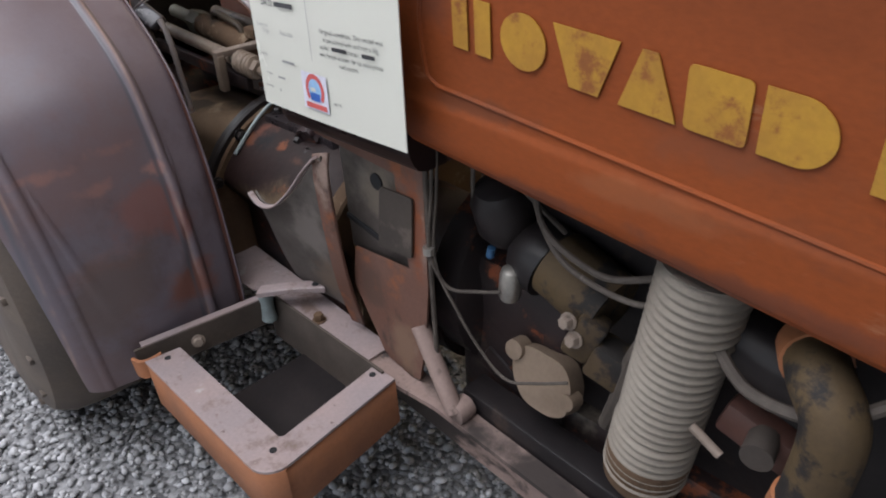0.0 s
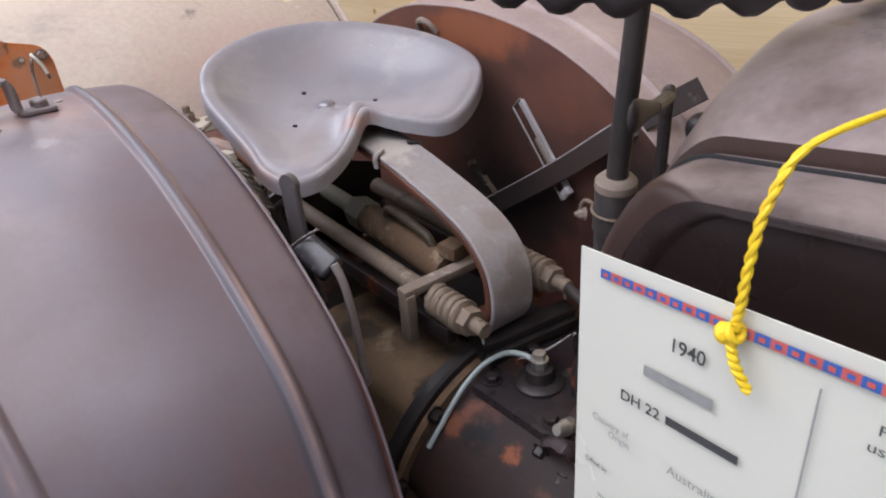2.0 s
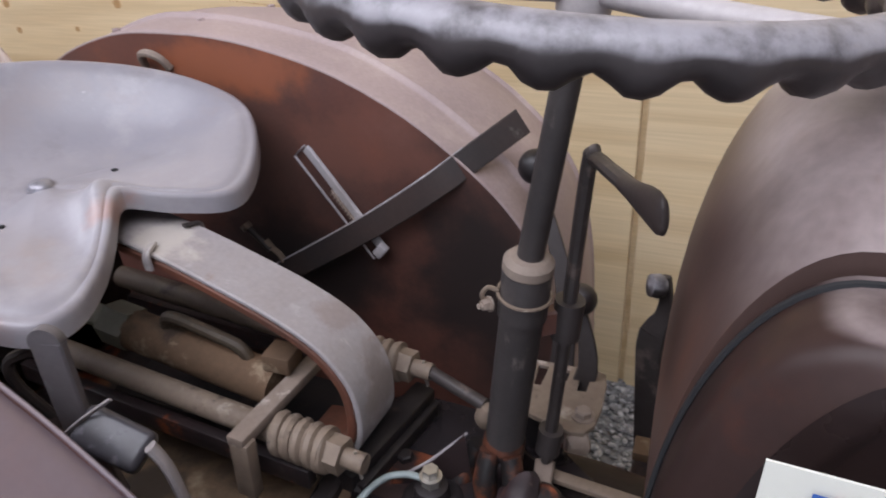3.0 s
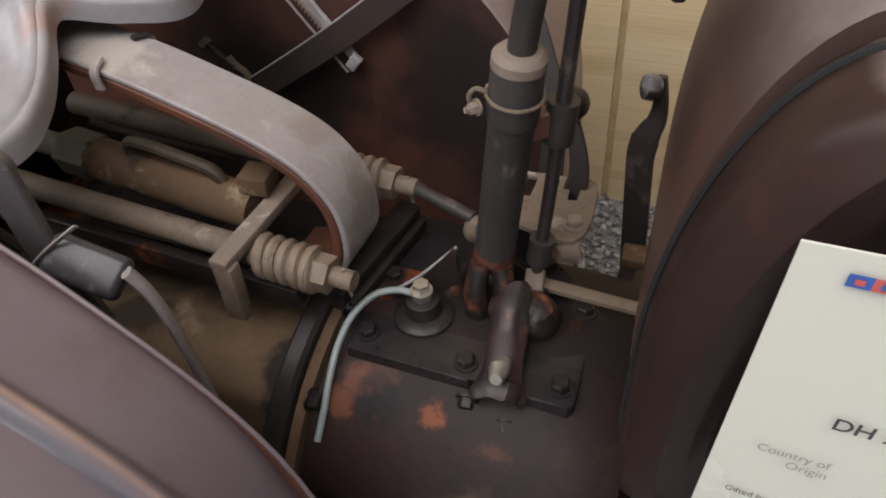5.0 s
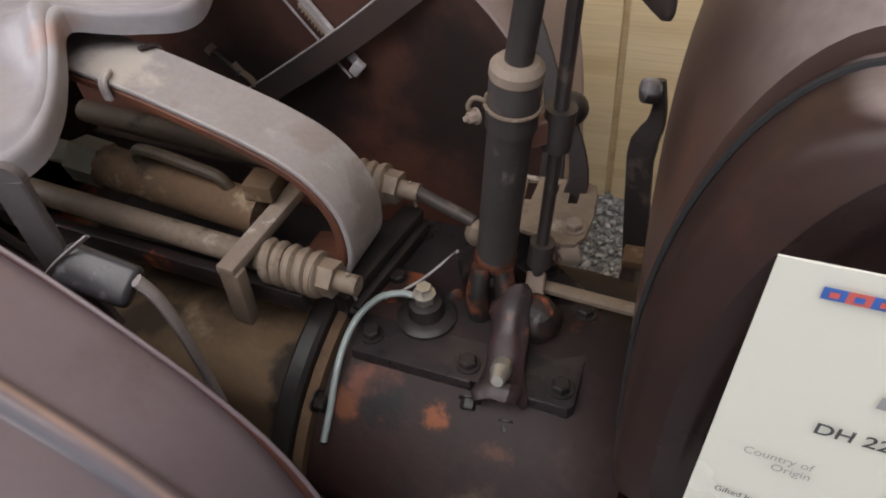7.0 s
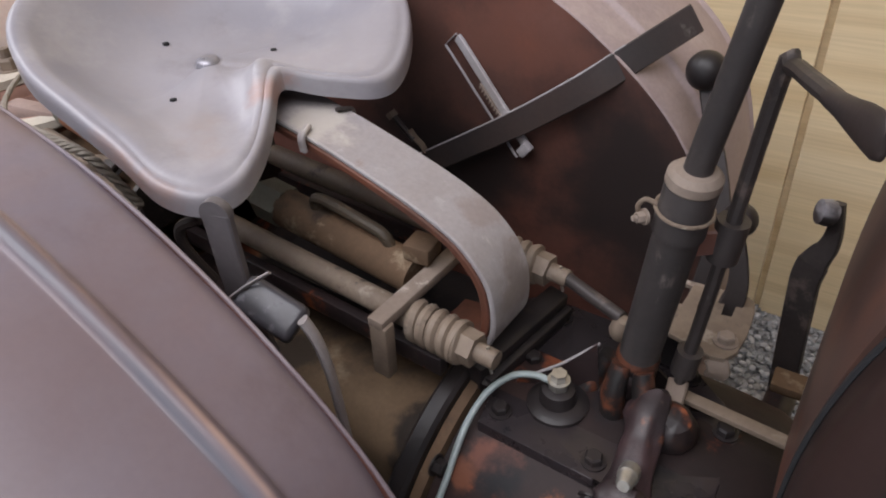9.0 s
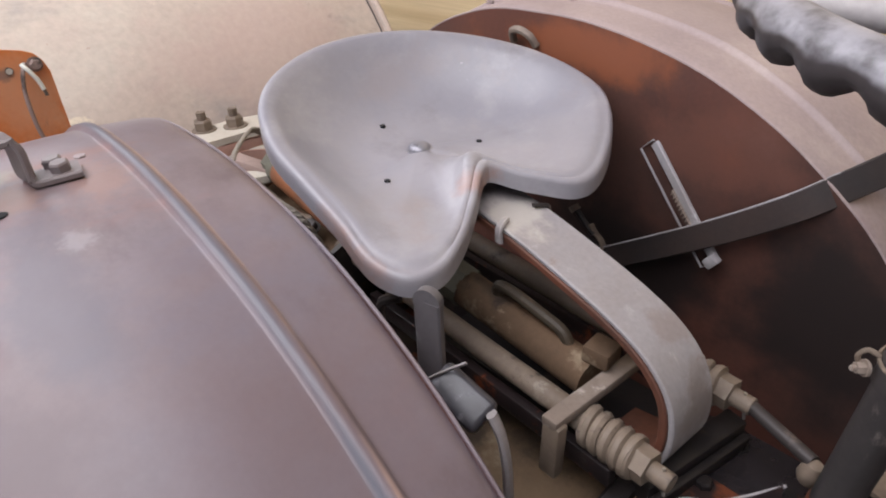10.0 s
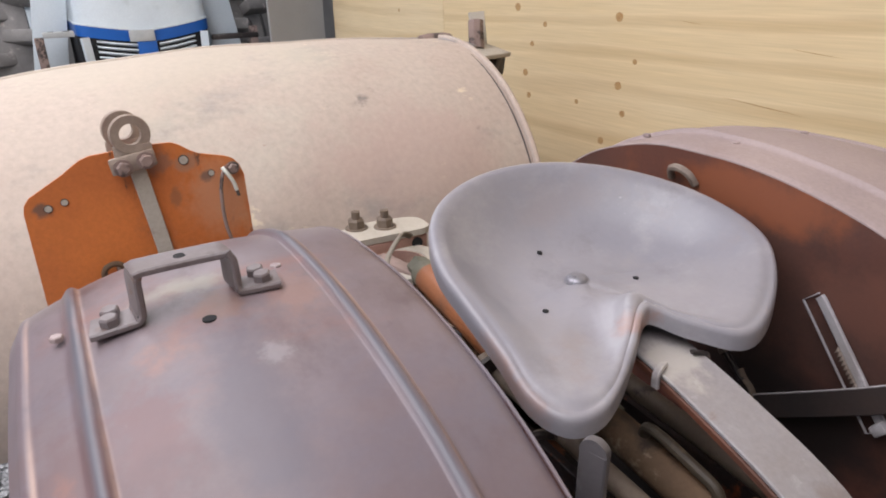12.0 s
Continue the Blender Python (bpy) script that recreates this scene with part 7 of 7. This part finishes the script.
for a, dxx in ((0.325, 0.0), (0.6, 0.014)):
    k = sp3(a, 0.952, 0.0035)
    cord([k + V(0, -0.002, 0), k + V(0.002, -0.001, 0.012), k + V(0.003 + dxx * 0.4, 0.001, 0.035), k + V(0.005 + dxx * 0.8, 0.007, 0.06), k + V(0.012 + dxx * 1.1, 0.024, 0.082), k + V(0.035 + dxx * 1.2, 0.08, 0.092)])
    part("knot", tube(B(), helix(k + V(-0.004, -0.002, -0.002), k + V(0.004, -0.003, 0.002), 0.0032, 3.2, 10), 0.0022, 7, 1), M_CORD, sign, "yellow cord knot")
    cord([k + V(0.001, -0.004, -0.002), k + V(0.005, -0.006, -0.012), k + V(0.012 if a < 0.5 else 0.004, -0.005, -0.024)])

# ---------------------------------------------------------------- second tractor in the background
ot = thing("parked_tractor", "pale blue-white tractor with a royal blue grille band", "tractor")
OX, OY = -4.0, 0.045


def nose(u, s):
    a = radians(-100 + 200 * u)
    w = 0.345
    x = OX - 0.12 + 0.12 * max(0.0, math.cos(a)) ** 0.5 if abs(a) < math.pi / 2 else OX - 0.12 - (abs(a) - math.pi / 2) * 4.5
    y = OY + w * (math.sin(a) if abs(a) < math.pi / 2 else math.copysign(1, a))
    return x, y


def vee(y):
    """The band and the slats dip toward the middle of the nose."""
    return 0.05 * min(1.0, abs(y - OY) / 0.345) ** 1.3


def nose_band(z0, z1, out, material, name, flare=0.0, label=""):
    def fn(u, s):
        x, y = nose(u, s)
        return V(x + out + flare * s, OY + (y - OY) * (1 + out * 1.5 + flare * s), z0 + (z1 - z0) * s + vee(y) * (1 - s if z1 > 1.2 else 1))
    part(name, shell(B(), fn, 40, 6, 0.01), material, ot, label)


nose_band(0.962, 1.5, 0.0, M_WHITE, "bonnet", -0.1, "pale blue-white bonnet")
nose_band(0.958, 0.966, 0.009, M_WHITE, "bonnet_lip", 0.0)
nose_band(0.9, 0.96, 0.006, M_ROYAL, "grille_band", 0.0, "royal blue band")
nose_band(0.5, 0.902, 0.0, M_BLACKPL, "grille_recess", 0.0, "dark grille recess")
for side in (-1, 1):
    for k in range(9):
        z = 0.885 - 0.027 * k
        part("slat", ribbon(B(), [(OX + 0.012, OY + side * 0.055, z), (OX + 0.008, OY + side * 0.15, z + 0.013), (OX - 0.025, OY + side * 0.255, z + 0.029)], (1, 0, 0.5), 0.02, 0.009, n=4), M_WHITE, ot, "white grille slat")
    part("cheek", ribbon(B(), [(OX - 0.02, OY + side * 0.312, 0.94), (OX - 0.015, OY + side * 0.306, 0.84), (OX - 0.01, OY + side * 0.296, 0.6)], (0.45, side, 0), 0.045, 0.02, n=5), M_WHITE, ot, "pale blue grille cheek")
part("grille_bar", box(B(), (OX + 0.012, OY - 0.01, 0.78), (0.03, 0.1, 0.26), bev=0.004), M_ROYAL, ot, "blue centre bar")
part("nose_plate", box(B(), (OX + 0.022, OY - 0.03, 0.936), (0.02, 0.13, 0.06), (0, -6, 0), 0.004), M_SILVER, ot, "silver badge plate")
for side in (-1, 1):
    part("mudguard", shell(B(), lambda u, s: V(OX - 1.1 + 0.62 * math.cos(radians(-10 + 130 * u)), OY + side * (0.4 + 0.16 * s), 0.75 + 0.62 * math.sin(radians(-10 + 130 * u))), 24, 4, 0.01), M_WHITE, ot, "pale blue mudguard")
    wh = part("rear_tyre", lathe(B(), (OX - 1.1, OY + side * 0.5, 0.7), (0, side, 0), [(0.3, 0.0), (0.52, 0.0), (0.66, 0.06), (0.68, 0.17), (0.66, 0.28), (0.52, 0.34), (0.3, 0.34)], 48), M_TREAD, ot, "big dusty tractor tyre with lugs")
    for k in range(18):
        a = 2 * math.pi * k / 18
        for h in (0, 1):
            part("lug", box(B(), (OX - 1.1 + 0.69 * math.cos(a + h * 0.17), OY + side * (0.59 + 0.17 * h), 0.7 + 0.69 * math.sin(a + h * 0.17)), (0.09, 0.22, 0.075), (0, -math.degrees(a + h * 0.17), 32 * (1 if h else -1)), 0.016, 2), M_TREAD, wh)
    z = 0.962 if side < 0 else 0.9
    arm = part("front_arm", box(B(), (OX - 0.05, OY + side * (0.43 if side < 0 else 0.49), z), (0.055, 0.15 if side < 0 else 0.27, 0.03), bev=0.006), M_SILVER if side < 0 else M_DARKST, ot, "slotted steel arm")
    for d in (-0.035, 0.035):
        part("slot", box(B(), (OX - 0.035, OY + side * (0.43 if side < 0 else 0.49) + d, z + 0.0155), (0.02, 0.03, 0.002), bev=0), M_BLACKPL, arm)
    part("front_post", box(B(), (OX - 0.05, OY + side * (0.525 if side < 0 else 0.6), 0.7), (0.04, 0.045, 0.5), bev=0.005), M_RAIL, ot, "brown steel post")
    part("side_sheet", box(B(), (OX - 0.25, OY + side * 0.46, 0.98), (0.02, 0.17, 0.62), (side * 9, 0, 0), 0.006), M_WHITE, ot, "pale blue side sheet")
sheet = B()
prism(sheet, [V(-3.6, 0.62, 0.0), V(-3.6, 0.93, 0.0), V(-3.6, 0.93, 2.2), V(-3.6, 0.62, 2.2)], (-0.03, 0, 0))
tagged(part("tall_panel", sheet, M_CONC, None, smooth=False), "grey sheet panel leaning at the wall's end", "panel")
